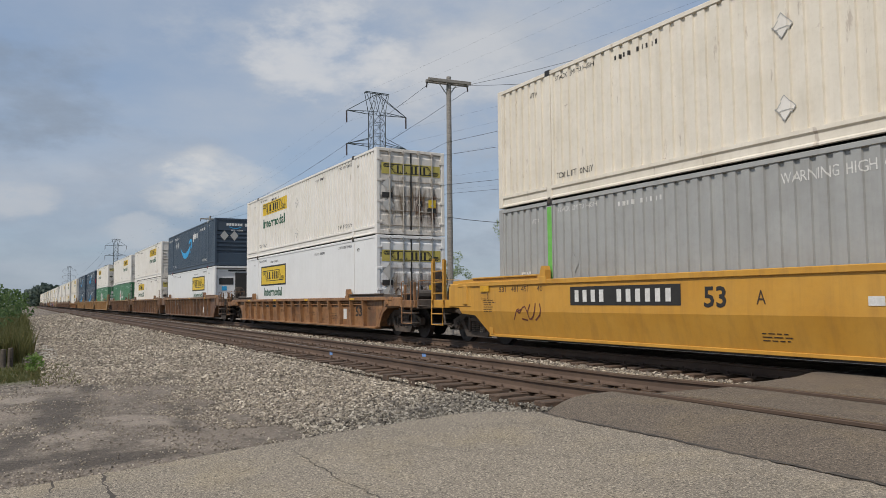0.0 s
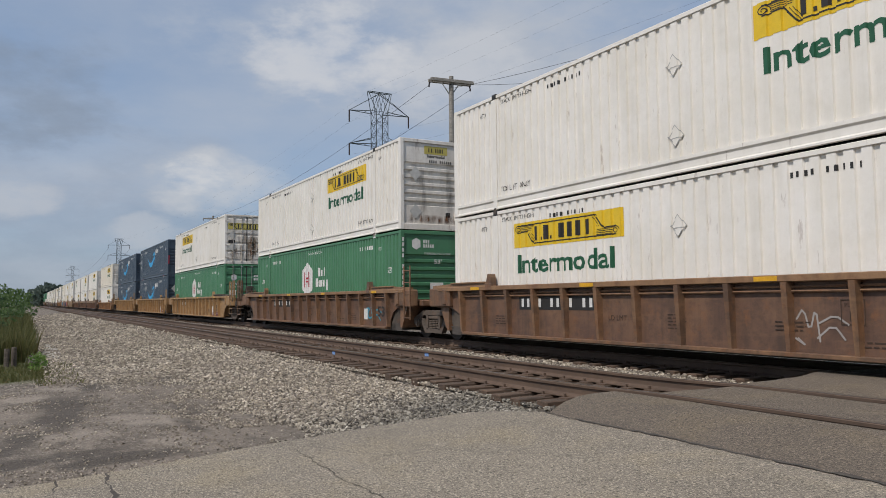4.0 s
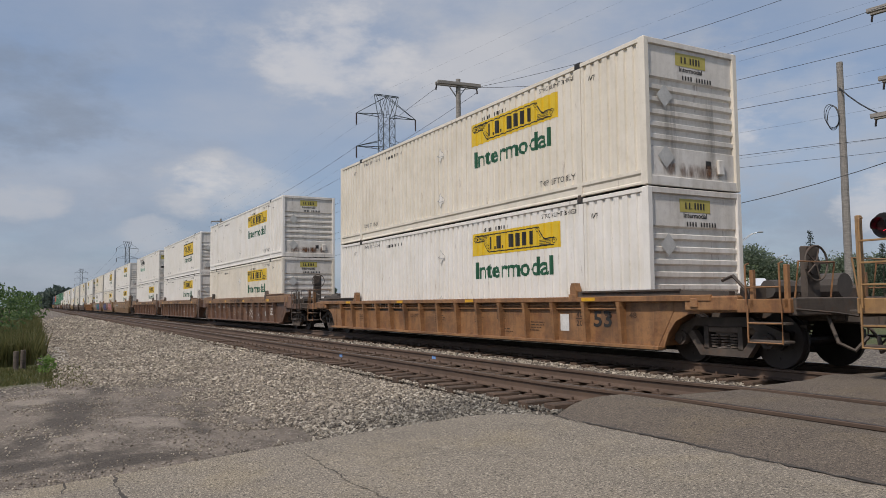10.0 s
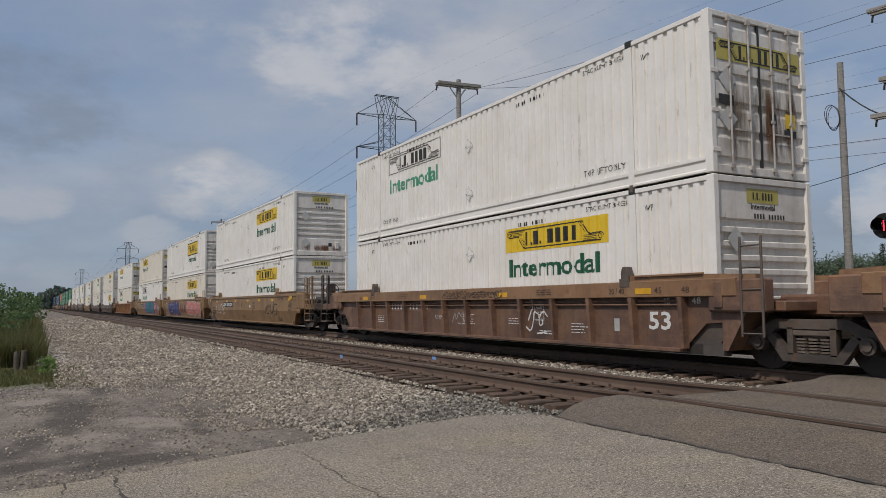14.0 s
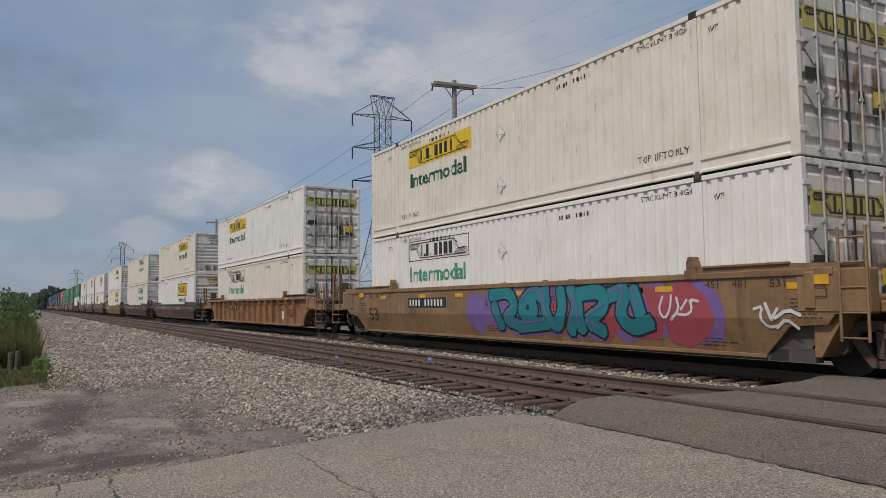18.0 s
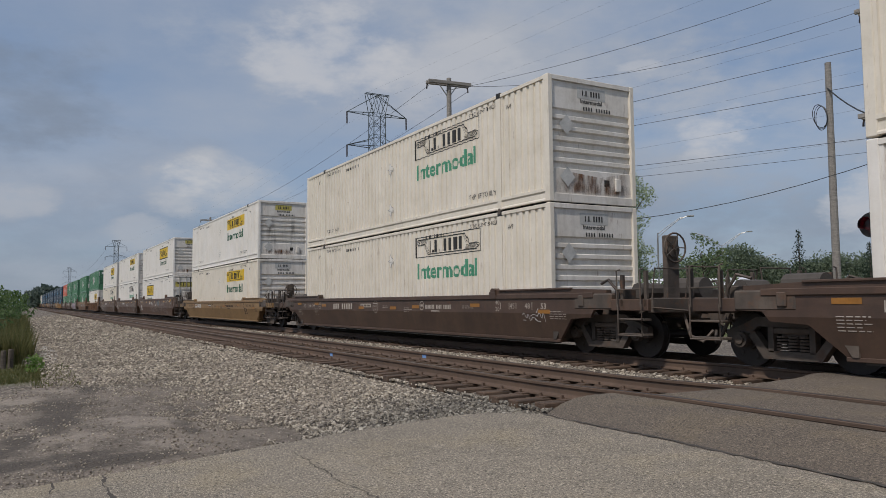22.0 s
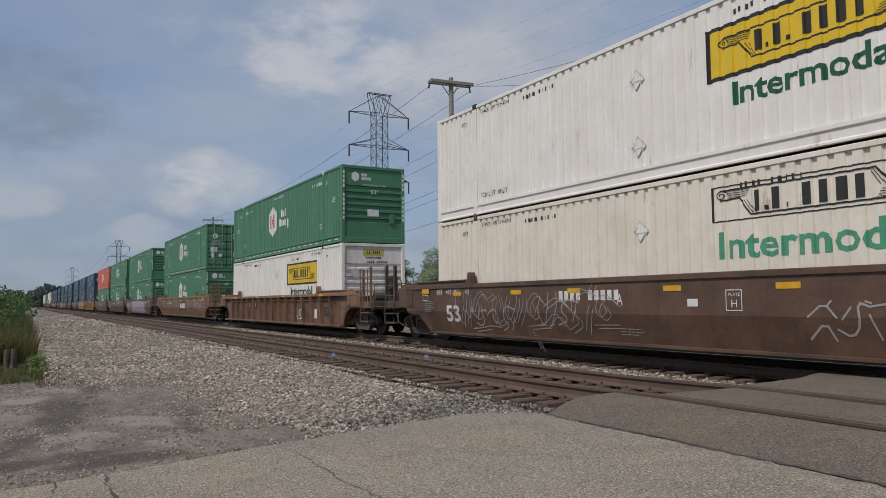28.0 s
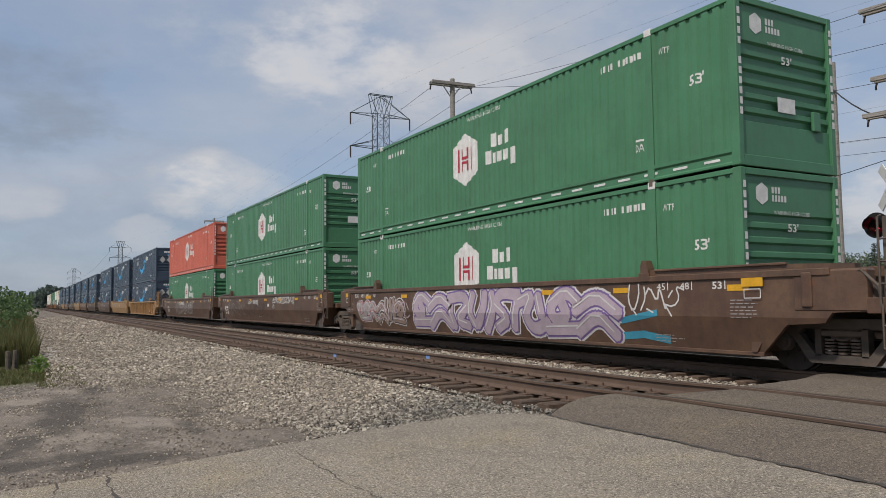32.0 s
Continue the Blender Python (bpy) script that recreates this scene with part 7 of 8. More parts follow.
        if style == "band":
            flat_mark("stencil", car, lambda f: [f.text(q, a, top - 0.23, 0.05 * len(q) + 0.08, 0.11) for q, a in (("20 / 40", 5.62), ("45", 6.85), ("48", 7.5), ("20 / 40", -6.3), ("45", -7.2))], INK_BROWN, chord_y, "stencilled sizes along the chord", lift=0.006)
            flat_mark("notice_text", car, lambda f: [f.lines(3, a, top - 0.11, 0.8, 0.05, i + int(a)) for a in (-4.0, 0.4, 3.2)], INK_BROWN, chord_y, lift=0.006)
        flat_mark("notice_panel", car, lambda f: f.rect(5.45, 0.50, 5.75, 0.86) if not pale else f.rect(5.6, 0.55, 5.75, 0.80), WHITE_INK if not pale else FOIL, y, "pale data panel", lift=0.008)
        if mat is TAN_CAR:
            flat_mark("warning_patch", car, lambda f: f.rect(5.3, 0.31, 7.2, 0.55), MAROON_PATCH, y, "maroon stencil patch", lift=0.007)
            flat_mark("notice_text", car, lambda f: [f.lines(3, u, 0.47, 0.55, 0.055, int(u * 10)) for u in (5.5, 6.4)], WHITE_INK, y, lift=0.012)
            pan = flat_mark("capacity_panel", car, lambda f: f.rect(-7.05, 0.32, -6.25, 1.18), INK, y, "black capacity panel", lift=0.007)
            flat_mark("stencil", car, lambda f: [f.text("125T", -6.98, 0.62, 0.64, 0.28), f.text("53 48", -6.98, 1.0, 0.6, 0.1)], WHITE_INK, y, "white capacity lettering", parent=pan, lift=0.012)


def car_art(car, i, rng):
    """The spray paint that marks some of the cars."""
    y = -SIDE
    if i == 0:
        flat_mark("spray_tag", car, lambda f: tag(f, -7.2, 0.55, 1.0, 0.55, rng, 0.05), SPRAY["maroon"], y, "small dark spray tag")
    elif i == 12:
        flat_mark("spray_tag", car, lambda f: tag(f, -6.8, 0.5, 2.2, 0.8, rng, 0.07), SPRAY["white"], y, "white spray tag")
        flat_mark("spray_tag", car, lambda f: tag(f, 4.2, 0.5, 2.0, 0.8, rng, 0.07), SPRAY["black"], y, "dark spray tag")
    elif i == 13:
        mural(car, -5.6, 5.0, 0.36, 1.1, SPRAY["blue"], SPRAY["blue"], SPRAY["maroon"], rng, 5, 0.30, SPRAY["silver"])
        mural(car, 2.7, 5.0, 0.40, 1.05, SPRAY["pink"], SPRAY["white"], SPRAY["red"], rng, 6, 0.27)
        flat_mark("brand_mark", car, lambda f: f.bars(3, 0.0, 0.60, 2.35, 0.56, (), 0.62), SPRAY["maroon"], y, "dull maroon brand shapes")
    elif i == 14:
        cloud = lambda f, u0, u1, n: [f.poly([(u0 + (u1 - u0) * (k + 0.5) / n + 0.62 * rng.uniform(0.85, 1.15) * math.cos(q * 0.7854), max(0.32, min(1.56, 0.92 + rng.uniform(-0.12, 0.12) + 0.55 * math.sin(q * 0.7854)))) for q in range(8)]) for k in range(n)]
        flat_mark("spray_cloud", car, lambda f: cloud(f, -1.4, 6.6, 9), SPRAY["violet"], y, "violet sprayed ground", lift=0.002)
        flat_mark("spray_cloud", car, lambda f: cloud(f, 2.2, 6.4, 4), SPRAY["red"], y, "red sprayed ground", lift=0.005)
        mural(car, -0.2, 5.2, 0.36, 1.22, SPRAY["teal"], SPRAY["violet"], SPRAY["black"], rng, 5, 0.28)
        flat_mark("spray_tag", car, lambda f: tag(f, 5.3, 0.75, 0.9, 0.5, rng, 0.08), SPRAY["white"], y, "white spray tag", lift=0.012)
        flat_mark("spray_tag", car, lambda f: tag(f, 7.3, 0.62, 0.8, 0.5, rng, 0.08), SPRAY["white"], y, "white spray tag", lift=0.012)
    elif i == 16:
        flat_mark("spray_tag", car, lambda f: scrawl(f, -5.6, 0.36, 6.4, 0.86), SPRAY["faint"], y, "faded spray tag")
    elif i in (19, 20, 21):
        for k, u in enumerate((-6.4, -3.2, 0.4, 3.4, 6.0)):
            if (k + i) % 5 != 3:
                flat_mark("spray_tag", car, lambda f: tag(f, u, rng.uniform(0.36, 0.6), rng.uniform(1.3, 3.0), rng.uniform(0.5, 0.85), rng, 0.045), SPRAY["silver" if i != 19 else "faint"], y, "pale spray tag")
        fl_u = {19: (-1.6, 8.6), 20: (1.2, 6.4), 21: (-6.8, 6.2)}[i]
        flat_mark("spray_tag", car, lambda f: outlines(f, fl_u[0], 0.34, fl_u[1], 1.12, rng, 0.030, 5), SPRAY["silver"], y, "large pale spray outline", lift=0.011)
        if i == 19:
            flat_mark("spray_tag", car, lambda f: tag(f, 2.3, 0.95, 0.8, 0.5, rng, 0.06), SPRAY["cyan"], y, "blue spray tag")
    elif i == 23:
        sh = flat_mark("brand_panel", car, lambda f: f.rect(0.3, 0.70, 2.4, 1.22), INK, y, "dark brand panel")
        flat_mark("brand_mark", car, lambda f: f.bars(3, 0.48, 0.78, 1.85, 0.36, (), 0.82), SPRAY["white"], y, parent=sh, lift=0.010)
        flat_mark("spray_tag", car, lambda f: tag(f, 5.2, 0.62, 3.6, 0.85, rng, 0.11), SPRAY["silver"], y, "grey spray tag")
        flat_mark("spray_tag", car, lambda f: tag(f, 3.2, 0.5, 1.1, 0.9, rng, 0.06), SPRAY["silver"], y, "grey spray tag")
        flat_mark("spray_tag", car, lambda f: tag(f, -6.0, 0.6, 1.6, 0.85, rng, 0.10), SPRAY["faint"], y, "faded spray tag")
    elif i == 24:
        mural(car, -3.4, 8.6, 0.30, 1.2, SPRAY["lilac"], SPRAY["white"], SPRAY["violet"], rng, 8, 0.26)
        flat_mark("spray_tag", car, lambda f: [f.stroke([(5.3, 0.45), (5.9, 0.5), (6.5, 0.42)], 0.14), f.stroke([(5.4, 0.75), (6.3, 0.9)], 0.12)], SPRAY["cyan"], y, "teal spray patches", lift=0.004)
        flat_mark("spray_tag", car, lambda f: tag(f, 5.6, 0.85, 1.4, 0.6, rng, 0.05), SPRAY["white"], y, "white spray tag")
        mural(car, -7.6, 1.5, 0.5, 0.75, SPRAY["silver"], SPRAY["white"], SPRAY["red"], rng, 3)
        mural(car, -5.9, 1.9, 0.45, 0.85, SPRAY["faint"], SPRAY["white"], SPRAY["black"], rng, 3)
        flat_mark("spray_tag", car, lambda f: tag(f, -7.2, 0.5, 3.6, 0.8, rng, 0.05), SPRAY["lilac"], y, "pale spray tag", lift=0.02)
    elif i == 25:
        flat_mark("spray_tag", car, lambda f: outlines(f, -6.7, 0.36, 3.6, 1.1, rng, 0.028, 5), SPRAY["silver"], y, "faint white spray outline")
        flat_mark("spray_tag", car, lambda f: tag(f, 2.0, 1.12, 3.2, 0.34, rng, 0.06), SPRAY["white"], y, "white spray tag")
        flat_mark("spray_tag", car, lambda f: tag(f, -2.6, 0.5, 3.6, 0.85, rng, 0.05), SPRAY["black"], y, "dark spray tag", lift=0.009)
    elif i in (26, 29, 32):
        flat_mark("spray_tag", car, lambda f: outlines(f, -3.8, 0.36, 6.5, 1.1, rng, 0.030, 6), SPRAY["silver"], y, "pale spray outline", lift=0.009)
        flat_mark("spray_tag", car, lambda f: tag(f, -3.8, 0.4, 6.5, 1.0, rng, 0.10), SPRAY["silver"], y, "white spray tag")
    elif i in (9, 10, 11):
        flat_mark("spray_tag", car, lambda f: tag(f, -0.9 if i != 10 else -4.6, 0.48, 0.9, 0.5, rng, 0.045), SPRAY["silver"], y + 0.11, "white spray tag")
        flat_mark("spray_tag", car, lambda f: tag(f, 2.6, 0.42, 0.8, 0.55, rng, 0.05), SPRAY["white"], y + 0.11, "white spray tag")
        flat_mark("spray_tag", car, lambda f: tag(f, -1.2, 1.22, 3.0, 0.22, rng, 0.03), SPRAY["black"], y - 0.035, "dark scrawl along the chord")
    elif i == 3:
        flat_mark("spray_tag", car, lambda f: tag(f, 4.0, 0.42, 0.8, 0.6, rng, 0.05), SPRAY["white"], y + 0.11, "white spray tag")
        flat_mark("spray_tag", car, lambda f: tag(f, 2.2, 0.42, 0.8, 0.6, rng, 0.05), SPRAY["silver"], y + 0.11, "pale spray tag")
    elif i == 4:
        flat_mark("spray_tag", car, lambda f: tag(f, 5.6, 0.40, 1.2, 0.6, rng, 0.08), SPRAY["cyan"], y + 0.11, "blue spray tag")
    elif i == 22:
        flat_mark("spray_tag", car, lambda f: tag(f, 3.0, 0.36, 0.9, 0.6, rng, 0.07), SPRAY["white"], y + 0.11, "white spray tag")


# style, paint, side height, upper box, its closed end, lower box, its closed end
CARS = [
    ("smooth", YELLOW_CAR, 1.57, "Y", 1, "G", 1), ("rib", ORANGE_CAR, 1.25, "Y", -1, "I", -1), ("rib", RUSTY_CAR, 1.46, "A", 1, "I", 1),
    ("rib", RUSTY_CAR, 1.46, "Y", 1, "Y", -1), ("rib", RUSTY_CAR, 1.46, "Y", 1, "H", 1), ("rib", TAN_CAR, 1.46, "Y", -1, "H", -1),
    ("rib", TAN_CAR, 1.46, "B", 1, "A", 1), ("rib", TAN_CAR, 1.46, "A", 1, "A", 1), ("rib", ORANGE_CAR, 1.22, "Y", 1, "Y", 1),
    ("band", BROWN_CAR, 1.50, "Y", 1, "Y", 1), ("band", BROWN_CAR, 1.50, "K", 1, "Y", 1), ("band", BROWN_CAR, 1.50, "W", -1, "Y", 1),
    ("smooth", OCHRE_CAR, 1.60, "Y", 1, "Y", 1), ("smooth", OCHRE_CAR, 1.60, "K", 1, "C", 1), ("smooth", OCHRE_CAR, 1.60, "C", -1, "W", -1),
    ("rib", ORANGE_CAR, 1.46, "Y", -1, "W", -1), ("smooth", DARK_CAR, 1.28, "C", 1, "K", 1), ("smooth", DARK_CAR, 1.28, "D", 1, "D", 1),
    ("smooth", MUSTARD_CAR, 1.28, "Y", 1, "C", 1), ("smooth", MAROON_CAR, 1.57, "K", 1, "K", -1), ("smooth", MAROON_CAR, 1.57, "Y", 1, "W", 1),
    ("smooth", MAROON_CAR, 1.57, "K", 1, "W", 1), ("rib", RUSTY_CAR, 1.46, "H", 1, "K", 1), ("smooth", RUSTY_CAR, 1.60, "H", -1, "H", 1),
    ("smooth", MAROON_CAR, 1.57, "H", 1, "H", 1), ("smooth", MAROON_CAR, 1.57, "H", 1, "H", 1), ("smooth", MAROON_CAR, 1.57, "R", 1, "H", 1),
    ("rib", TAN_CAR, 1.46, "A", 1, "A", 1), ("smooth", TAN_CAR, 1.57, "A", 1, "A", 1), ("smooth", MAROON_CAR, 1.57, "A", 1, "A", 1)]
CARS += [("smooth", (DARK_CAR, BROWN_CAR, TAN_CAR)[k % 3], 1.57, "A", 1, "A", 1) for k in range(7)]
CARS += [("rib", BROWN_CAR, 1.46, "Y", 1, "Y", 1), ("rib", TAN_CAR, 1.46, "Y", 1, "H", 1), ("rib", BROWN_CAR, 1.46, "H", 1, "G", 1), ("rib", ORANGE_CAR, 1.46, "H", 1, "H", 1)]
CARS += [("rib", BROWN_CAR, 1.46, "Y", 1, "Y", 1) for k in range(3)]
JOINTS = "ccaacaaccaacaacccccaacccaac" + "aacaaccaacaaccaac"       # c coupled, a articulated, from each car to the next
PAINT_WORDS = {"bright_yellow_car_paint": "bright yellow", "tan_yellow_car_paint": "tan yellow", "rust_orange_car_paint": "rust-streaked orange", "dull_ochre_car_paint": "dull ochre", "brown_car_paint": "weathered brown",
               "rusty_ochre_car_paint": "rusty ochre", "maroon_car_paint": "maroon", "dark_oxide_car_paint": "dark oxide", "mustard_car_paint": "faded mustard"}
SPEED = 16.053
# where each box's trailing end stands at 0 s
LEFTS = [-15.3, -38.7, -62.2, -81.8, -101.3, -124.6, -144.2, -163.85, -187.25, -210.95, -230.5, -249.9, -273.45, -293.2, -312.35, -335.75, -359.3, -382.6, -406.0,
         -429.45, -449.0, -468.0, -491.5, -514.85, -538.15, -557.8, -577.3, -600.7]
while len(LEFTS) < len(CARS):
    LEFTS.append(LEFTS[-1] - (23.4 if JOINTS[len(LEFTS) - 1] == "c" else 19.55))
WELL_Z = 0.418
LOW_ENDS = {1: "lr", 2: "r", 8: "lr", 9: "rb", 15: "r", 17: "lrb", 18: "lr", 19: "r"}      # ends with short posts; b: a tall brake stand


def build_train():
    for i, (style, mat, top, up, un, lo, ln) in enumerate(CARS):
        rng = random.Random(100 + i)
        x = LEFTS[i] + CL + 0.05
        rj = JOINTS[i - 1] if i else "a"
        lj = JOINTS[i]
        kind_word = {"smooth": "smooth-sided", "rib": "ribbed", "band": "ribbed, broad-topped"}[style]
        art = " with spray-painted letters" if i in (12, 13, 14, 19, 20, 21, 23, 24, 25) else " on the rails"
        car = well_car(style, mat, top, lj, rj, PAINT_WORDS[mat.name] + " " + kind_word + " steel well car" + art, x, rng, i > 28, LOW_ENDS.get(i, ""))
        car_marks(car, style, mat, i, top, rng)
        car_art(car, i, rng)
        TRAIN.append((car, x, 0.0))
        TRAIN.append((container(lo, ln, False, rng, i > 28), x, WELL_Z))
        TRAIN.append((container(up, un, True, rng, i > 28), x, WELL_Z + CH + 0.026))


build_train()


# ---------------------------------------------------------------- poles, wires, towers
def sagging(a, b, sag, n=14, over=0.0):
    """Points of a wire from a to b, hanging through by sag; over: how far it goes on past b."""
    a, b = Vector(a), Vector(b)
    pts = []
    for i in range(n + 1):
        s = i / n * (1 + over)
        p = a.lerp(b, s)
        p.z -= 4 * sag * s * (1 - s)
        pts.append(p)
    return pts


def wire(parent, a, b, sag, r, n=14, over=0.0, label=""):
    part("wire", Shape().tube(sagging(a, b, sag, n, over), r, 5).mesh(WIRE, "wire"), parent, label)


WIRE = plain("weathered_cable", (0.035, 0.038, 0.042), 0.6)
DARK_STEEL = plain("dark_lattice_steel", (0.055, 0.070, 0.072), 0.6, 0.3)
PORCELAIN = plain("brown_insulator", (0.05, 0.035, 0.03), 0.35)


def lattice_tower():
    """A four-legged pylon with three pairs of arms and a forked head."""
    t = thing("transmission_tower", "dark steel lattice transmission tower behind the railway", "pylon", "towers of the power line")
    half = lambda z: 4.2 - 3.0 * smooth_step(0, 22, z) if z < 22 else 1.2
    for sx in (-1, 1):
        for sy in (-1, 1):
            pts = [(sx * half(z), sy * half(z), z) for z in (0, 6, 12, 17, 22, 30, 37.0)]
            part("leg", Shape().tube(pts, 0.085, 4).mesh(DARK_STEEL, "leg"), t)
    lev = [0, 6, 11, 15, 18.5, 21.5, 24.2, 26.5, 28.7, 30.8, 32.9, 35.0, 37.0]
    for k, (a, b) in enumerate(zip(lev, lev[1:])):
        s = Shape()
        for i in range(4):
            c = [(-1, -1), (1, -1), (1, 1), (-1, 1)]
            p, q = c[i], c[(i + 1) % 4]
            A, B = half(a), half(b)
            s.tube([(p[0] * A, p[1] * A, a), (q[0] * B, q[1] * B, b)], 0.036, 4)
            s.tube([(q[0] * A, q[1] * A, a), (p[0] * B, p[1] * B, b)], 0.036, 4)
            s.tube([(p[0] * B, p[1] * B, b), (q[0] * B, q[1] * B, b)], 0.036, 4)
        part("bracing", s.mesh(DARK_STEEL, "bracing"), t, kind="stuff")
    for z in (24.6, 30.8, 37.0):
        for sy in (-1, 1):
            s = Shape()
            tip = (0, sy * 6.1, z - 0.1)
            for sx in (-1, 1):
                s.tube([(sx * 1.2, sy * 1.2, z), tip], 0.07, 4)
                s.tube([(sx * 1.2, sy * 1.2, z + 1.35) if z < 35 else (sx * 0.35, 0, 40.7), tip], 0.06, 4)
            for q in (0.35, 0.68):
                y = sy * (1.2 + (6.1 - 1.2) * q)
                s.tube([(-1.2 * (1 - q), y, z - 0.1 * q), (1.2 * (1 - q), y, z - 0.1 * q)], 0.05, 4)
            part("crossarm", s.mesh(DARK_STEEL, "crossarm"), t)
            part("insulator", Shape().tube([(0, sy * 6.1, z - 0.1), (0, sy * 6.1, z - 2.3)], 0.15, 6).mesh(PORCELAIN, "insulator"), t, "hanging insulator string")
    s = Shape()
    for sy in (-1, 1):
        for sx in (-1, 1):
            s.tube([(sx * 1.2, sy * 1.2, 37.0), (sx * 0.35, sy * 2.35, 40.85)], 0.07, 4)
            s.tube([(sx * 1.2, sy * 1.2, 37.0), (sx * 0.35, 0, 40.7)], 0.05, 4)
            s.tube([(sx * 1.2, sy * 0.4, 37.0), (sx * 0.35, sy * 1.2, 40.8)], 0.045, 4)
        s.tube([(-0.35, sy * 2.35, 40.85), (0.35, sy * 2.35, 40.85)], 0.06, 4)
    for sx in (-1, 1):
        s.tube([(sx * 0.35, -2.35, 40.85), (sx * 0.35, 2.35, 40.85)], 0.08, 4)
    part("head_frame", s.mesh(DARK_STEEL, "head_frame"), t)
    return t


TOWERS = [(-127.55, 57.97, -0.6), (-497.4, 51.0, -0.6), (-879.0, 45.5, -0.6)]
tower = lattice_tower()
tower.matrix_basis = pose(*TOWERS[0])
for p in TOWERS[1:]:
    copy_thing(tower, pose(*p))
grid_line = thing("power_line", "high-voltage wires strung between the towers", "wires")
spots = [(240.0, 62.0, -0.6)] + TOWERS
for a, b in zip(spots, spots[1:]):
    for z in (22.3, 28.5, 34.7):
        for sy in (-1, 1):
            wire(grid_line, (a[0], a[1] + sy * 6.1, a[2] + z), (b[0], b[1] + sy * 6.1, b[2] + z), 9.0, 0.006 if a[0] > -200 else 0.04, 20)
    for sy in (-1, 1):
        wire(grid_line, (a[0], a[1] + sy * 2.35, a[2] + 40.8), (b[0], b[1] + sy * 2.35, b[2] + 40.8), 6.0, 0.005, 20)


def wood_pole(x, y, z0, z1, label, arms=(), turn=0.0, r=0.17, braces=True, twin=False):
    """A round tapered pole with crossarms (height, half length)."""
    t = thing("utility_pole", label, "pole", "wooden utility poles", pose(x, y, z0, 0, 0, turn))
    h = z1 - z0
    part("pole_shaft", Shape().tube([(0, 0, -0.3), (0, 0, h * 0.5), (0.02, 0, h)], [r, r * 0.86, r * 0.72], 12).mesh(POLE_WOOD, "pole_shaft"), t)
    for z, half in arms:
        arm = part("crossarm", Shape().box(-0.07, 0.07, -half, half, z - z0 - 0.085, z - z0 + 0.085, 0.012).mesh(POLE_WOOD, "crossarm"), t, at=pose(-0.17, 0, 0) if twin else None)
        if twin:
            part("crossarm", Shape().box(-0.07, 0.07, -half, half, z - z0 - 0.085, z - z0 + 0.085, 0.012).mesh(POLE_WOOD, "crossarm"), t, at=pose(0.17, 0, 0))
        for sy in (-1, 1):
            part("insulator", Shape().tube([(0, sy * (half - 0.08), z - z0 - 0.05), (0, sy * (half - 0.04), z - z0 - 0.20), (0, sy * (half - 0.03), z - z0 - 0.34)], 0.042, 6).mesh(PORCELAIN, "insulator"), arm, "insulator")
            if braces:
                part("brace", Shape().tube([(0.08, sy * half * 0.42, z - z0 - 0.06), (0.1, 0, z - z0 - 0.75)], 0.03, 5).mesh(STEEL, "brace"), arm)
    return t


P1, P2, P0 = (-33.6, 19.4), (-14.45, 28.2), (-104.5, 22.5)
wood_pole(*P1, -0.6, 12.84, "tall grey wooden pole with one crossarm", [(12.56, 1.21)], -7, twin=True)
wood_pole(*P0, -0.6, 12.9, "tall grey wooden pole with one crossarm further along", [(12.5, 1.3)], -12)
wood_pole(*P2, -0.6, 12.8, "grey wooden pole with three crossarms by the road", [(12.05, 2.3), (9.35, 2.0), (8.0, 2.35)], -81, 0.19, twin=True)
plain_pole = wood_pole(-19.4, 30.0, -0.6, 11.2, "plain grey wooden pole with a coiled cable", (), 0, 0.175)
for k in range(3):
    ring = [(-0.24 - 0.03 * k + (0.27 + 0.03 * k) * math.sin(a * 0.33), -0.2 - 0.02 * k, 9.42 + 0.05 * k + 0.52 * math.cos(a * 0.33 + 0.15 * k)) for a in range(20)]
    part("cable_coil", Shape().tube(ring, 0.015, 5).mesh(WIRE, "cable_coil"), plain_pole, "coiled black cable")
local_line = thing("utility_wires", "thin dark wires strung between wooden poles", "wires")
for z0, z1, sag, off, r in ((12.15, 13.6, 0.45, -1.2, 0.010), (12.40, 11.95, 0.92, 1.2, 0.011), (9.33, 10.5, 0.05, 0.2, 0.010), (8.68, 9.10, 0.08, 0.2, 0.010), (7.11, 7.03, 0.06, 0.2, 0.010), (6.64, 6.51, 0.05, 0.2, 0.008), (5.43, 6.17, 1.15, 0.25, 0.015)):
    wire(local_line, (P1[0], P1[1] - 0.2, z0), (-15.9, 27.5, z1), sag, r, 20, 0.45)
    if z0 > 12:
        wire(local_line, (P0[0], P0[1] + off, 12.45), (P1[0], P1[1] + off, 12.3), 1.3, 0.010, 16)
    else:
        wire(local_line, (P0[0], P0[1], z0 + 0.2), (P1[0], P1[1] - 0.2, z0), 0.9, 0.008, 16)
wire(local_line, (-19.4, 29.9, 10.1), (-14.9, 28.0, 7.6), 0.5, 0.03, 10, 0.3)


# ---------------------------------------------------------------- crossing signal
def glow_material(name, colour, power):
    m, n, l, p = node_material(name)
    p.inputs["Base Color"].default_value = (*colour, 1)
    p.inputs["Emission Color"].default_value = (*colour, 1)
    p.inputs["Emission Strength"].default_value = power
    p.inputs["Roughness"].default_value = 0.2
    return m


RED_GLOW = glow_material("lit_red_lens", (1.0, 0.03, 0.07), 2.2)
RED_DARK = plain("unlit_red_lens", (0.05, 0.008, 0.008), 0.25)
BLACK = plain("black_signal_paint", (0.018, 0.018, 0.019), 0.5)
SIGN_WHITE = plain("white_sign_sheet", (0.72, 0.72, 0.70), 0.45, vary=0.15)
LAMPS = []


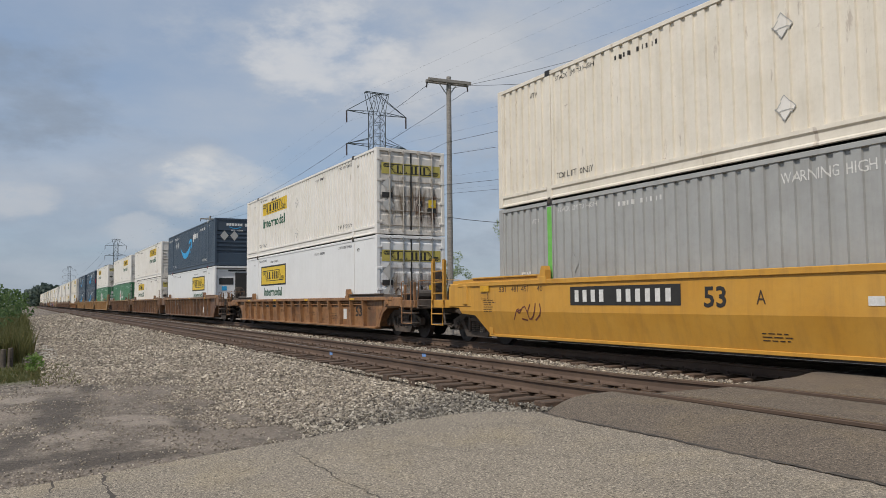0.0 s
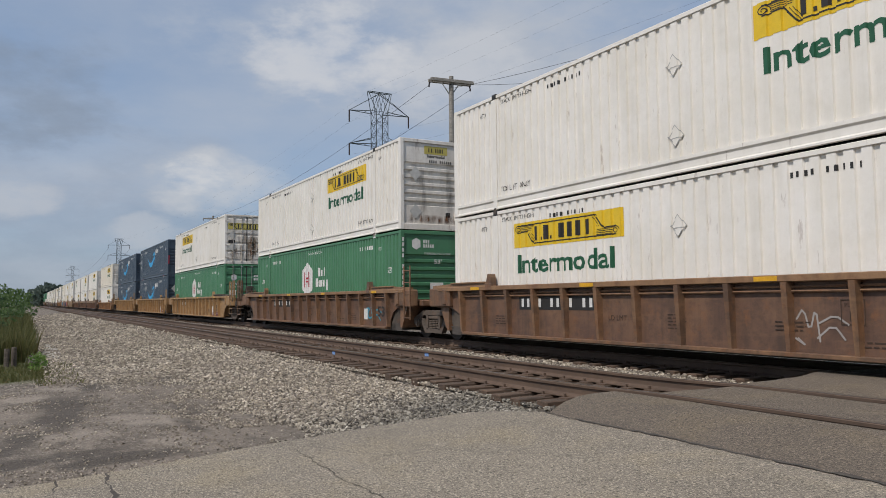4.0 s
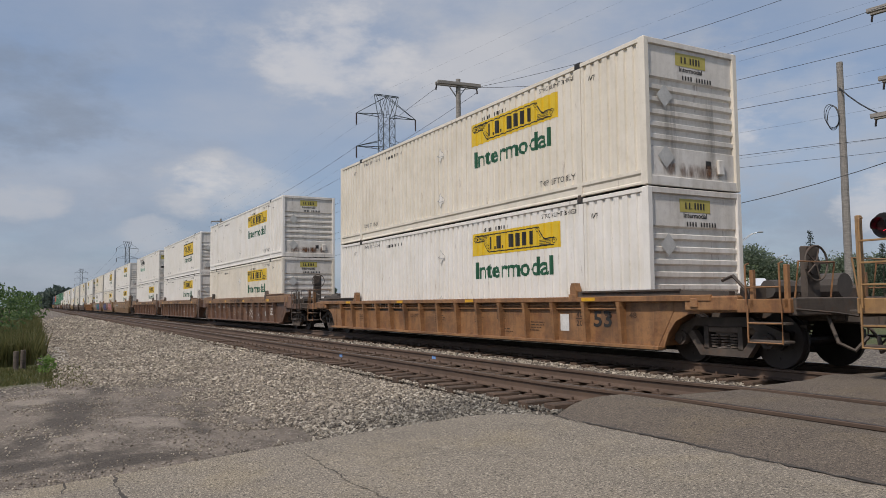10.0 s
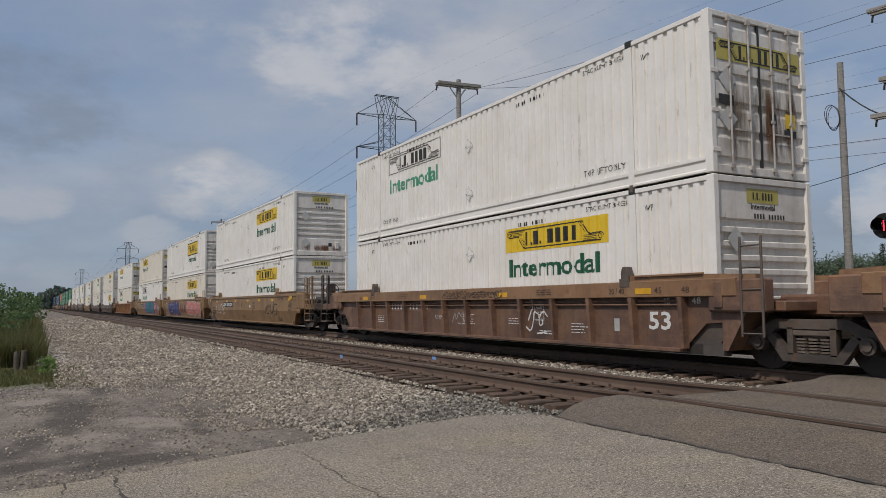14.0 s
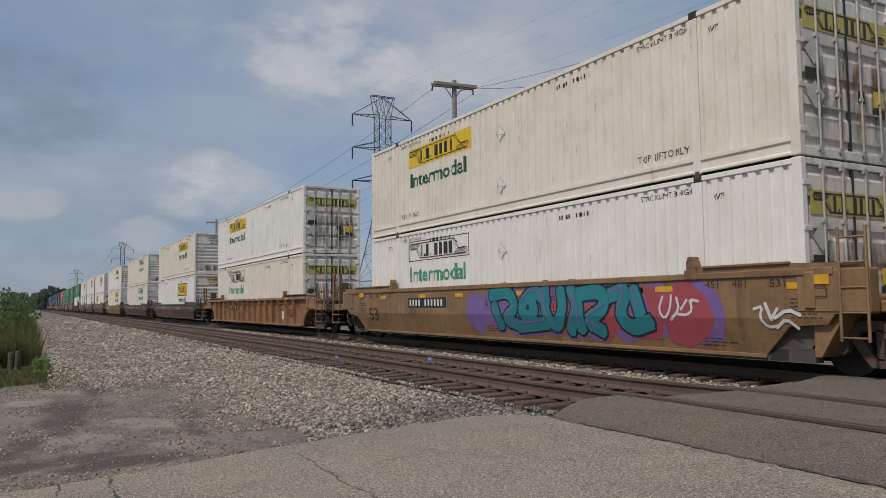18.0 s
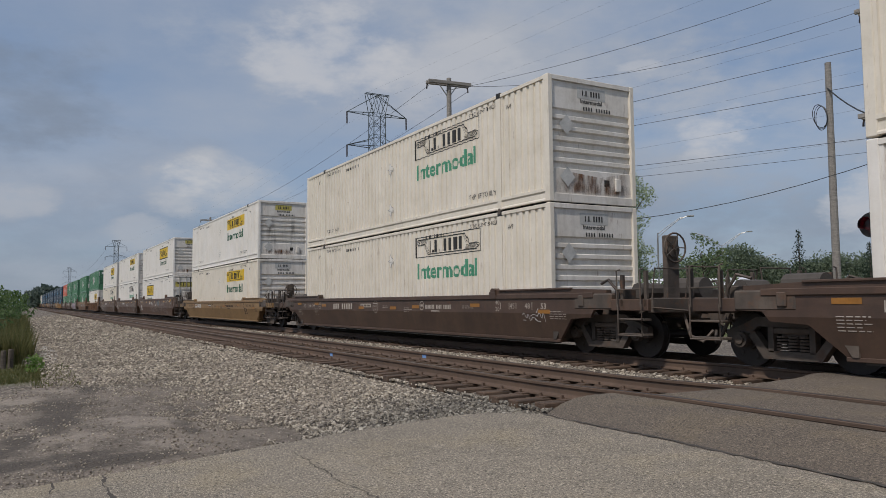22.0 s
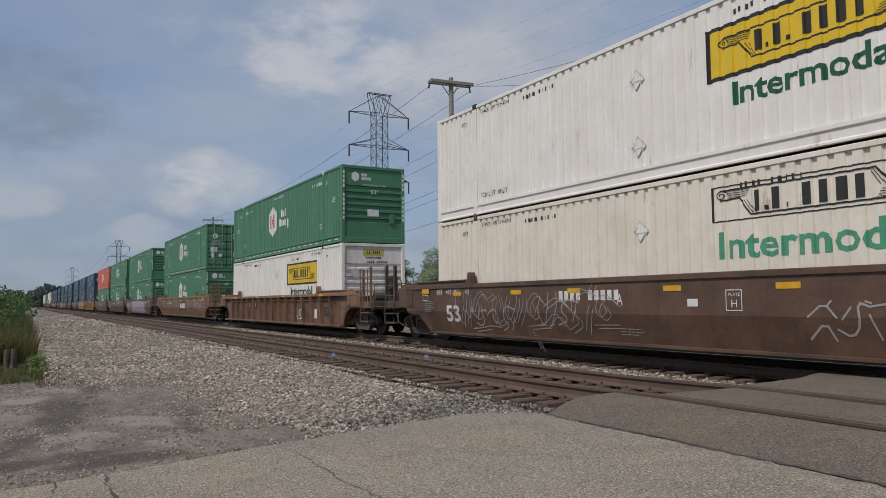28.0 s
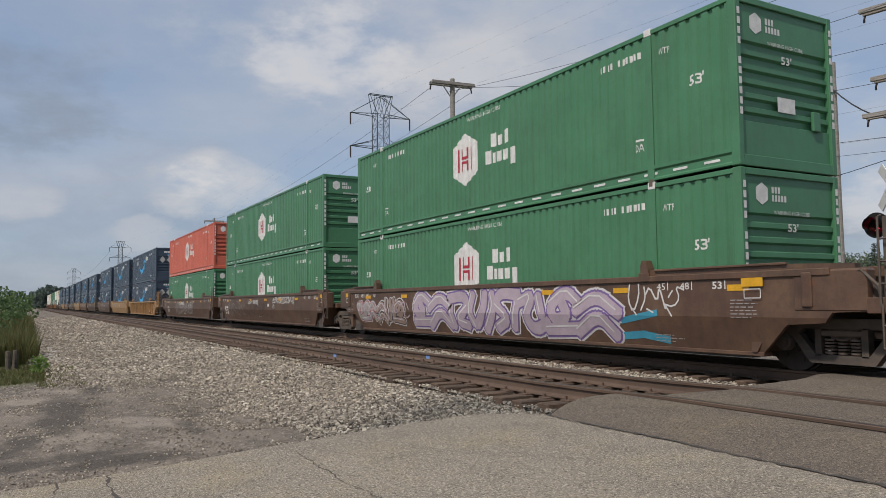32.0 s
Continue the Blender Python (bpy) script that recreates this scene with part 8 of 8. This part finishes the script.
def crossing_signal():
    t = thing("crossing_signal", "steel crossing signal mast with flashing red lamps", "railway signal", at=pose(-8.80, 15.67, -0.1))
    part("mast", Shape().cyl((0, 0, 2.2), "z", 0.095, 4.4, 16).cyl((0, 0, 0.12), "z", 0.22, 0.24, 14).cyl((0, 0, 4.36), "z", 0.115, 0.14, 16).cyl((0, 0, 3.35), "z", 0.105, 0.05, 16).cyl((0, 0, 3.78), "z", 0.105, 0.05, 16).mesh(STEEL, "mast"), t, "galvanised steel mast")
    for a in (45, -45):
        blade = Shape().box(-0.61, 0.61, -0.012, 0.012, -0.11, 0.11, 0.004)
        part("crossbuck_board", blade.mesh(SIGN_WHITE, "crossbuck_board"), t, "white crossbuck board", at=pose(0, 0, 3.55, 0, 0, -30) @ pose(0, -0.12 if a > 0 else -0.15, 0, 0, a, 0))
    part("lamp_bar", Shape().tube([(-0.52, 0.20, 2.95), (0.52, -0.40, 2.95)], 0.03, 8).mesh(STEEL, "lamp_bar"), t, "lamp crossbar")
    skew = pose(0, 0, 0, 0, 0, -30)
    for sx in (-1, 1):
        for face in (-1, 1):
            front = face < 0
            spot = skew @ Vector((sx * 0.56, 0, 0))
            disc = part("lamp_background", Shape().cyl((0, 0, 0), "y", 0.27 if front else 0.19, 0.02, 24).mesh(BLACK if front else SIGN_WHITE, "lamp_background"), t, "round black background" if front else "pale back of a signal lamp",
                        at=pose(spot.x, spot.y - 0.10 + face * 0.22, 2.76))
            housing = Shape().cyl((0, 0.10 if front else -0.08, 0), "y", 0.12, 0.22 if front else 0.14, 14)
            part("lamp_housing", housing.mesh(BLACK if front else SIGN_WHITE, "lamp_housing"), disc)
            if face < 0:
                hood = Shape()
                n = 12
                for i in range(n):
                    a, b = math.pi * (-0.15 + 1.3 * i / n), math.pi * (-0.15 + 1.3 * (i + 1) / n)
                    for q in (1, -1):
                        pts = [(0.16 * math.cos(a), -0.01, 0.16 * math.sin(a)), (0.16 * math.cos(b), -0.01, 0.16 * math.sin(b)), (0.165 * math.cos(b), -0.24, 0.165 * math.sin(b)), (0.165 * math.cos(a), -0.24, 0.165 * math.sin(a))]
                        hood.poly(pts[::q])
                part("lamp_hood", hood.mesh(BLACK, "lamp_hood"), disc)
                # a lens drum: a lit face and a dark one
                s = Shape().cyl((0, -0.012, 0), "y", 0.115, 0.024, 20)
                k = len(s.f)
                s.cyl((0, 0.016, 0), "y", 0.115, 0.024, 20)
                me = s.mesh(RED_GLOW, "lens_drum")
                me.materials.append(RED_DARK)
                for i, q in enumerate(me.polygons):
                    q.material_index = 0 if i < k else 1
                lens = part("lens_drum", me, disc, "red signal lens", at=pose(0, -0.06, 0))
                LAMPS.append((lens, sx))
    return t


crossing_signal()


def street_lamp(x, y, h, turn, arms=2):
    t = thing("street_lamp", "tall pale steel street lamp with curved arms", "street lamp", "street lamps beyond the railway", pose(x, y, -0.5, 0, 0, turn))
    part("lamp_post", Shape().tube([(0, 0, 0), (0, 0, h - 1.6)], [0.11, 0.075], 10).mesh(STEEL, "lamp_post"), t)
    for k in range(arms):
        sx = -1 if k else 1
        for dz in (0.0, 0.35):
            part("arm", Shape().tube([(0, 0, h - 1.7 - dz), (sx * 1.0, 0, h - 0.95 - dz * 0.7), (sx * 2.2, 0, h - 0.15 - dz * 0.3), (sx * 3.0, 0, h)], 0.035, 6).mesh(STEEL, "arm"), t)
        part("lamp_head", Shape().box(sx * 2.9, sx * 3.6, -0.13, 0.13, h - 0.06, h + 0.10, 0.04).mesh(STEEL, "lamp_head"), t, "flat lamp head")


street_lamp(-64.5, 76.5, 9.9, 40)
street_lamp(-55.9, 56.8, 10.0, 40, 1)
street_lamp(-92, 118, 9.6, 30)


def low_building():
    t = thing("low_building", "low building with a white metal roof beyond the road", "building", at=pose(-78, 84, -0.6, 0, 0, 45))
    wall = plain("pale_wall", (0.32, 0.30, 0.27), 0.8)
    roof = plain("white_metal_roof", (0.70, 0.71, 0.72), 0.4, vary=0.1)
    part("wall", Shape().box(-9, 9, -5, 5, 0, 3.6).mesh(wall, "wall"), t, "pale wall")
    part("roof", Shape().prism([(-5.6, 3.6), (5.6, 3.6), (0, 4.75)], -9.6, 9.6, "x").mesh(roof, "roof"), t, "white ridged metal roof")
    for k in range(5):
        part("window", Shape().box(-7.4 + 3.4 * k, -5.8 + 3.4 * k, -5.05, -5.0, 1.1, 2.6).mesh(INK, "window"), t)


low_building()


# ---------------------------------------------------------------- plants
def leaf_material(name, dark, pale, dry=None):
    m, n, l, p = node_material(name)
    g = n.new("ShaderNodeNewGeometry")
    r = n.new("ShaderNodeValToRGB")
    e = r.color_ramp.elements
    e[0].color, e[1].color = (*dark, 1), (*pale, 1)
    if dry:
        r.color_ramp.elements.new(0.93).color = (*pale, 1)
        e[-1].color = (*dry, 1)
    l.new(g.outputs["Random Per Island"], r.inputs[0])
    v = n.new("ShaderNodeTexCoord").outputs["Object"]
    col = mixed(n, l, noise_fac(n, l, v, 0.55, 4, 0.6, 0.35, 0.65), r.outputs[0], tuple(c * 0.7 for c in dark), 0.4)
    l.new(col, p.inputs["Base Color"])
    p.inputs["Roughness"].default_value = 0.6
    tr = n.new("ShaderNodeBsdfTranslucent")
    l.new(col, tr.inputs["Color"])
    mix = n.new("ShaderNodeMixShader")
    mix.inputs[0].default_value = 0.48
    l.new(p.outputs[0], mix.inputs[1]), l.new(tr.outputs[0], mix.inputs[2])
    l.new(mix.outputs[0], n["Material Output"].inputs["Surface"])
    return m


LEAF = leaf_material("green_leaves", (0.115, 0.165, 0.078), (0.260, 0.325, 0.160))
LEAF_BUSH = leaf_material("bush_leaves", (0.050, 0.100, 0.032), (0.135, 0.205, 0.066))
# paler leaf colour with the haze of distance painted in
LEAF_HAZE = leaf_material("haze_tinted_leaves", (0.140, 0.182, 0.122), (0.215, 0.265, 0.165))
LEAF_LIME = leaf_material("bright_young_leaves", (0.10, 0.19, 0.04), (0.27, 0.39, 0.10))
LEAF_PALE = leaf_material("pale_cottonwood_leaves", (0.235, 0.300, 0.155), (0.49, 0.56, 0.35))
# aerial haze is mixed into this leaf colour for the farthest woods
LEAF_FAR_HAZE = leaf_material("haze_tinted_far_leaves", (0.085, 0.118, 0.098), (0.135, 0.172, 0.138))
NEEDLE = leaf_material("conifer_needles", (0.022, 0.042, 0.026), (0.045, 0.070, 0.040))
REED = leaf_material("tall_grass", (0.088, 0.098, 0.030), (0.175, 0.165, 0.060), (0.27, 0.20, 0.09))
BARK = wood("bark", (0.13, 0.105, 0.085), (0.07, 0.055, 0.045))


def leaf_cloud(clumps, per, size, rng, flat=0.6):
    """Small leaves in clumps: (x, y, z, radius)."""
    n = sum(max(4, int(per * r * r)) for *_, r in clumps)
    v, f, k = np.zeros((n * 4, 3)), [], 0
    for x, y, z, r in clumps:
        m = max(4, int(per * r * r))
        d = rng.normal(size=(m, 3))
        d /= np.linalg.norm(d, axis=1)[:, None] + 1e-9
        rad = r * rng.uniform(0.35, 1.0, m) ** 0.6
        c = np.array((x, y, z)) + d * rad[:, None] * (1, 1, 0.8)
        a = rng.normal(size=(m, 3))
        a /= np.linalg.norm(a, axis=1)[:, None]
        b = np.cross(a, rng.normal(size=(m, 3)))
        b /= np.linalg.norm(b, axis=1)[:, None] + 1e-9
        s = size * rng.uniform(0.6, 1.3, m)[:, None]
        v[k * 4:(k + m) * 4:4], v[k * 4 + 1:(k + m) * 4:4] = c - a * s, c - b * s * flat
        v[k * 4 + 2:(k + m) * 4:4], v[k * 4 + 3:(k + m) * 4:4] = c + a * s, c + b * s * flat
        k += m
    idx = np.arange(n * 4).reshape(n, 4)
    return v, idx


def cloud_mesh(name, clumps, per, size, mat, seed, flat=0.6):
    v, f = leaf_cloud(clumps, per, size, np.random.default_rng(seed), flat)
    me = bpy.data.meshes.new(name)
    me.from_pydata(v.tolist(), [], f.tolist())
    me.materials.append(mat)
    return me


def tree(x, y, h, spread, mat, seed, label, name="tree", dens=210, size=0.085, bare=0.07):
    """A tapered trunk, rising limbs and a ragged crown of leaf clumps."""
    rng = random.Random(seed)
    t = thing(name, label, "tree", "trees behind the railway", pose(x, y, -0.6, 0, 0, rng.uniform(0, 360)))
    lean = rng.uniform(-0.4, 0.4)
    part("trunk", Shape().tube([(0, 0, -0.3), (0.1 * lean, 0, h * 0.3), (lean, 0.1, h * 0.62), (lean * 1.3, 0.1, h * 0.9)], [0.028 * h, 0.022 * h, 0.013 * h, 0.004 * h], 8).mesh(BARK, "trunk"), t)
    clumps = []
    for i in range(int(9 + h)):
        z0 = h * rng.uniform(bare, 0.72)
        a = rng.uniform(0, 6.28)
        reach = spread * rng.uniform(0.35, 1.0) * (1 - 0.55 * max(0, z0 / h - 0.3))
        z1 = min(h * 0.98, z0 + h * rng.uniform(0.10, 0.34))
        tip = (reach * math.cos(a) + lean, reach * math.sin(a), z1)
        if i < 12:
            part("limb", Shape().tube([(lean * z0 / h, 0.05, z0), (tip[0] * 0.5, tip[1] * 0.5, (z0 + z1) / 2 + 0.2), tip], [0.009 * h, 0.006 * h, 0.002 * h], 5).mesh(BARK, "limb"), t)
        for _ in range(5):
            s = rng.uniform(0.35, 1.25)
            clumps.append((tip[0] * s + rng.uniform(-0.8, 0.8), tip[1] * s + rng.uniform(-0.8, 0.8), z1 * (0.8 + 0.2 * s) + rng.uniform(-0.7, 0.7), rng.uniform(0.045, 0.105) * h))
    for _ in range(6):
        clumps.append((lean + rng.uniform(-0.8, 0.8), rng.uniform(-0.8, 0.8), h * rng.uniform(0.8, 0.97), rng.uniform(0.05, 0.09) * h))
    part("crown", cloud_mesh("crown", clumps, dens, size, mat, seed), t, "loose crown of small leaves")
    return t


tree(-46.4, 42.6, 12.0, 2.7, LEAF_PALE, 3, "tall cottonwood with pale loose leaves behind the tracks")
tree(-49.2, 44.4, 12.2, 3.6, LEAF_PALE, 4, "tall leafy cottonwood behind the tracks")
tree(-54.0, 43.0, 12.6, 3.4, LEAF_PALE, 5, "leafy cottonwood in a row behind the tracks")
tree(-58.0, 42.8, 11.6, 2.6, LEAF_PALE, 6, "green tree in a row behind the tracks")
tree(-64.0, 47.0, 7.2, 2.4, LEAF_PALE, 7, "green tree in a row behind the tracks")
tree(-97.0, 53.0, 9.6, 4.2, LEAF_PALE, 8, "distant tree with thin upper twigs", size=0.12, dens=130)
tree(-72.0, 52.0, 7.5, 3.4, LEAF, 18, "low green tree behind the tracks")
for k, (x, y, h) in enumerate(((-83, 60, 8.5), (-112, 60, 9), (-125, 62, 9), (-40.5, 46.0, 6.0))):
    tree(x, y, h, 3.6, LEAF, 30 + k, "green tree behind the tracks", size=0.12, dens=120, bare=0.1)


def conifer(x, y, h, seed):
    rng = random.Random(seed)
    t = thing("conifer", "dark pointed spruce above the far tree line", "tree", "trees behind the railway", pose(x, y, -0.6))
    part("trunk", Shape().tube([(0, 0, 0), (0, 0, h)], [0.22, 0.03], 7).mesh(BARK, "trunk"), t)
    clumps = []
    for i in range(60):
        s = (i + 1) / 61
        a = i * 2.4
        r = 2.6 * (1 - s) + 0.15
        for q in (0.35, 0.7, 1.0):
            clumps.append((r * q * math.cos(a), r * q * math.sin(a), 1.2 + (h - 1.2) * s - 0.25 * q, 0.30 + 0.35 * (1 - s)))
    part("crown", cloud_mesh("crown", clumps, 40, 0.22, NEEDLE, seed, 0.3), t, "dark needle crown")


conifer(-80.6, 114.5, 13.4, 11)
conifer(-70.0, 117.0, 10.6, 12)


def far_wood(name, label, spans, mat, seed, per=9, size=0.5):
    """A distant band of trees as one mass with an uneven top: (x0, y0, x1, y1, height, count)."""
    rng = random.Random(seed)
    clumps = []
    for x0, y0, x1, y1, h, n in spans:
        for i in range(n):
            s = rng.random()
            x, y = x0 + (x1 - x0) * s + rng.uniform(-3, 3), y0 + (y1 - y0) * s + rng.uniform(-3, 3)
            top = h * (0.74 + 0.40 * noise.noise((x * 0.11, y * 0.11, seed))) * rng.uniform(0.86, 1.02)
            for _ in range(10):
                z = top * rng.uniform(0.12, 1.0) - 0.6
                q = 1.0 - 0.5 * z / max(top, 1)
                clumps.append((x + rng.uniform(-2.4, 2.4) * q, y + rng.uniform(-2.4, 2.4) * q, z, rng.uniform(0.12, 0.20) * h))
    tagged(new(name, cloud_mesh(name, clumps, per, size, mat, seed)), label, "trees", kind="stuff")


# the far bands wear the haze-tinted leaf colours
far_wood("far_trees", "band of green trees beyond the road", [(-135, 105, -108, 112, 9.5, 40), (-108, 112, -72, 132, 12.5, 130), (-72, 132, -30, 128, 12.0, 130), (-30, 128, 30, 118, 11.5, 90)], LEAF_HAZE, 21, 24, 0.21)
far_wood("undergrowth", "low green shrubs under the trees", [(-43, 41, -72, 43, 4.4, 90)], LEAF, 24, 60, 0.13)
far_wood("far_trees", "distant woods along the railway", [(-470, 9, -650, 30, 14, 120), (-420, 24, -700, 34, 14, 60), (-300, 72, -420, 62, 11, 40), (-700, 8, -1000, 14, 18, 50)], LEAF_FAR_HAZE, 22, 3.0, 1.1)
far_wood("far_trees", "distant tree line under the towers", [(-180, 66, -330, 74, 8, 40), (-330, 74, -900, 80, 14, 60)], LEAF_FAR_HAZE, 23, 3.0, 1.0)


def thicket():
    """Shrubs and tall grass along the verge, ending at two cut posts."""
    rng = random.Random(8)
    for k, (x, y, h, w) in enumerate(((-37, -1.9, 2.5, 1.5), (-42, -1.3, 2.7, 1.5), (-48, -1.4, 3.0, 1.7), (-55, -1.2, 2.7, 1.7), (-33, -3.2, 2.3, 1.6), (-63, -0.9, 2.9, 1.8), (-72, -0.6, 2.8, 1.9), (-84, -0.4, 3.0, 2.0), (-98, -0.2, 3.2, 2.2), (-115, 0.0, 3.2, 2.4))):
        clumps = []
        for _ in range(26):
            a, q = rng.uniform(0, 6.28), rng.uniform(0, 1) ** 0.5
            z = h * rng.uniform(0.12, 1.0)
            s = w * q * (1.15 - 0.6 * z / h)
            clumps.append((s * math.cos(a) * 1.6, s * math.sin(a), z, rng.uniform(0.25, 0.48)))
        b = thing("bush", "dense dark green roadside bush in tall grass", "bush", "bushes along the verge", pose(x, y, -0.72))
        part("stem", Shape().tube([(0, 0, 0), (0.1, 0, h * 0.6)], [0.05, 0.02], 6).mesh(BARK, "stem"), b)
        part("foliage", cloud_mesh("foliage", clumps, 190 if k < 6 else 110, 0.085 if k < 6 else 0.13, LEAF_BUSH, 60 + k), b, "thick green foliage")
    small = thing("bush", "small bright green bush growing in the gravel", "bush", "bushes along the verge", pose(-22.3, 0.36, -0.68))
    part("foliage", cloud_mesh("foliage", [(rng.uniform(-0.2, 0.2), rng.uniform(-0.20, 0.20), rng.uniform(0.08, 0.42), rng.uniform(0.09, 0.15)) for _ in range(14)], 1500, 0.042, LEAF_LIME, 90), small, "bright leaves")

    def blades(name, label, count, area, h0, h1, lean=0.3):
        v, f = [], []
        for _ in range(count):
            x, y = area(rng)
            z, h, a = ground_height(x, y) - 0.03, rng.uniform(h0, h1), rng.uniform(0, 6.28)
            w = rng.uniform(0.006, 0.014) * (1 + max(0, -x - 30) * 0.03)
            dx, dy, bx, by = math.cos(a) * w, math.sin(a) * w, rng.uniform(-lean, lean) * h, rng.uniform(-lean, lean) * h
            k = len(v)
            v += [(x - dx, y - dy, z), (x + dx, y + dy, z), (x + bx * 0.4 + dx, y + by * 0.4 + dy, z + h * 0.6), (x + bx * 0.4 - dx, y + by * 0.4 - dy, z + h * 0.6), (x + bx, y + by, z + h)]
            f += [(k, k + 1, k + 2, k + 3), (k + 3, k + 2, k + 4)]
        me = bpy.data.meshes.new(name)
        me.from_pydata(v, [], f)
        me.materials.append(REED)
        tagged(new(name, me), label, "grass", kind="stuff")

    def reeds(r):
        x = -25.5 - 60 * r.random() ** 1.7
        return x, r.uniform(-3.8, 0.15 + 0.004 * -x + 0.25 * math.sin(x))
    blades("tall_grass", "tall yellow-green grass along the verge", 26000, reeds, 0.45, 1.1)
    blades("grass", "short grass at the gravel's edge", 9000, lambda r: (r.uniform(-25, -19.5), r.uniform(-4.5, 0.5)), 0.05, 0.16, 0.6)
    blades("weeds", "sparse weeds at the road's edge", 900, lambda r: (r.uniform(-24, -18), r.uniform(0.3, 1.2)), 0.04, 0.14, 0.6)


thicket()


def cut_post(x, y, h, r):
    t = thing("wooden_post", "short weathered round wooden post in the verge", "post", "posts by the verge", pose(x, y, -0.75))
    part("post_body", Shape().tube([(0, 0, 0), (0, 0, h - 0.02), (0, 0, h)], [r, r * 0.95, r * 0.85], 12).mesh(BARK, "post_body"), t)


cut_post(-23.7, -0.33, 0.66, 0.07)
cut_post(-23.9, -0.16, 0.68, 0.07)


# ---------------------------------------------------------------- what moves
def motions():
    """The train runs past at an even speed and its nearer wheels turn; the signal's lamps change over."""
    for ob, x, z in TRAIN:
        walk(ob, [(t, pose(x + SPEED * t, Y_FAR, z)) for t in (0.0, 16.0, 32.0)])
    # the two lamps flash in turn, about forty times a minute each
    half = 0.744
    for lens, side in LAMPS:
        t, a = 0.592, 0 if side < 0 else 180
        rows = [(0.0, a)]
        while t < 31.9:
            if t > 0.1:
                rows += [(t - 2 / FPS, a), (t - 1 / FPS, a + 60), (t, a + 120), (t + 1 / FPS, a + 180)]
            else:
                rows[0] = (0.0, a + 180)
            a += 180
            t += half
        rows.append((32.0, a))
        walk(lens, [(t, pose(0, -0.06, 0, 0, 0, a)) for t, a in rows])
    turn = math.degrees(SPEED / 0.445) / FPS
    for wheel, x, dx in WHEELS:
        t0, t1 = max(0.0, (-46 - x) / SPEED), min(32.0, (4 - x) / SPEED)
        if t0 >= 32 or t1 <= 0.2:
            continue
        k0, k1 = math.ceil(t0 * FPS), math.floor(t1 * FPS)
        rows = [(k / FPS, pose(dx, 0, 0.452, 0, (k - k0) * turn, 0)) for k in range(k0, k1 + 1)]
        if k0 > 0:
            rows.insert(0, (0.0, rows[0][1]))
        if k1 < 32 * FPS:
            rows.append((32.0, rows[-1][1]))
        walk(wheel, rows)


motions()
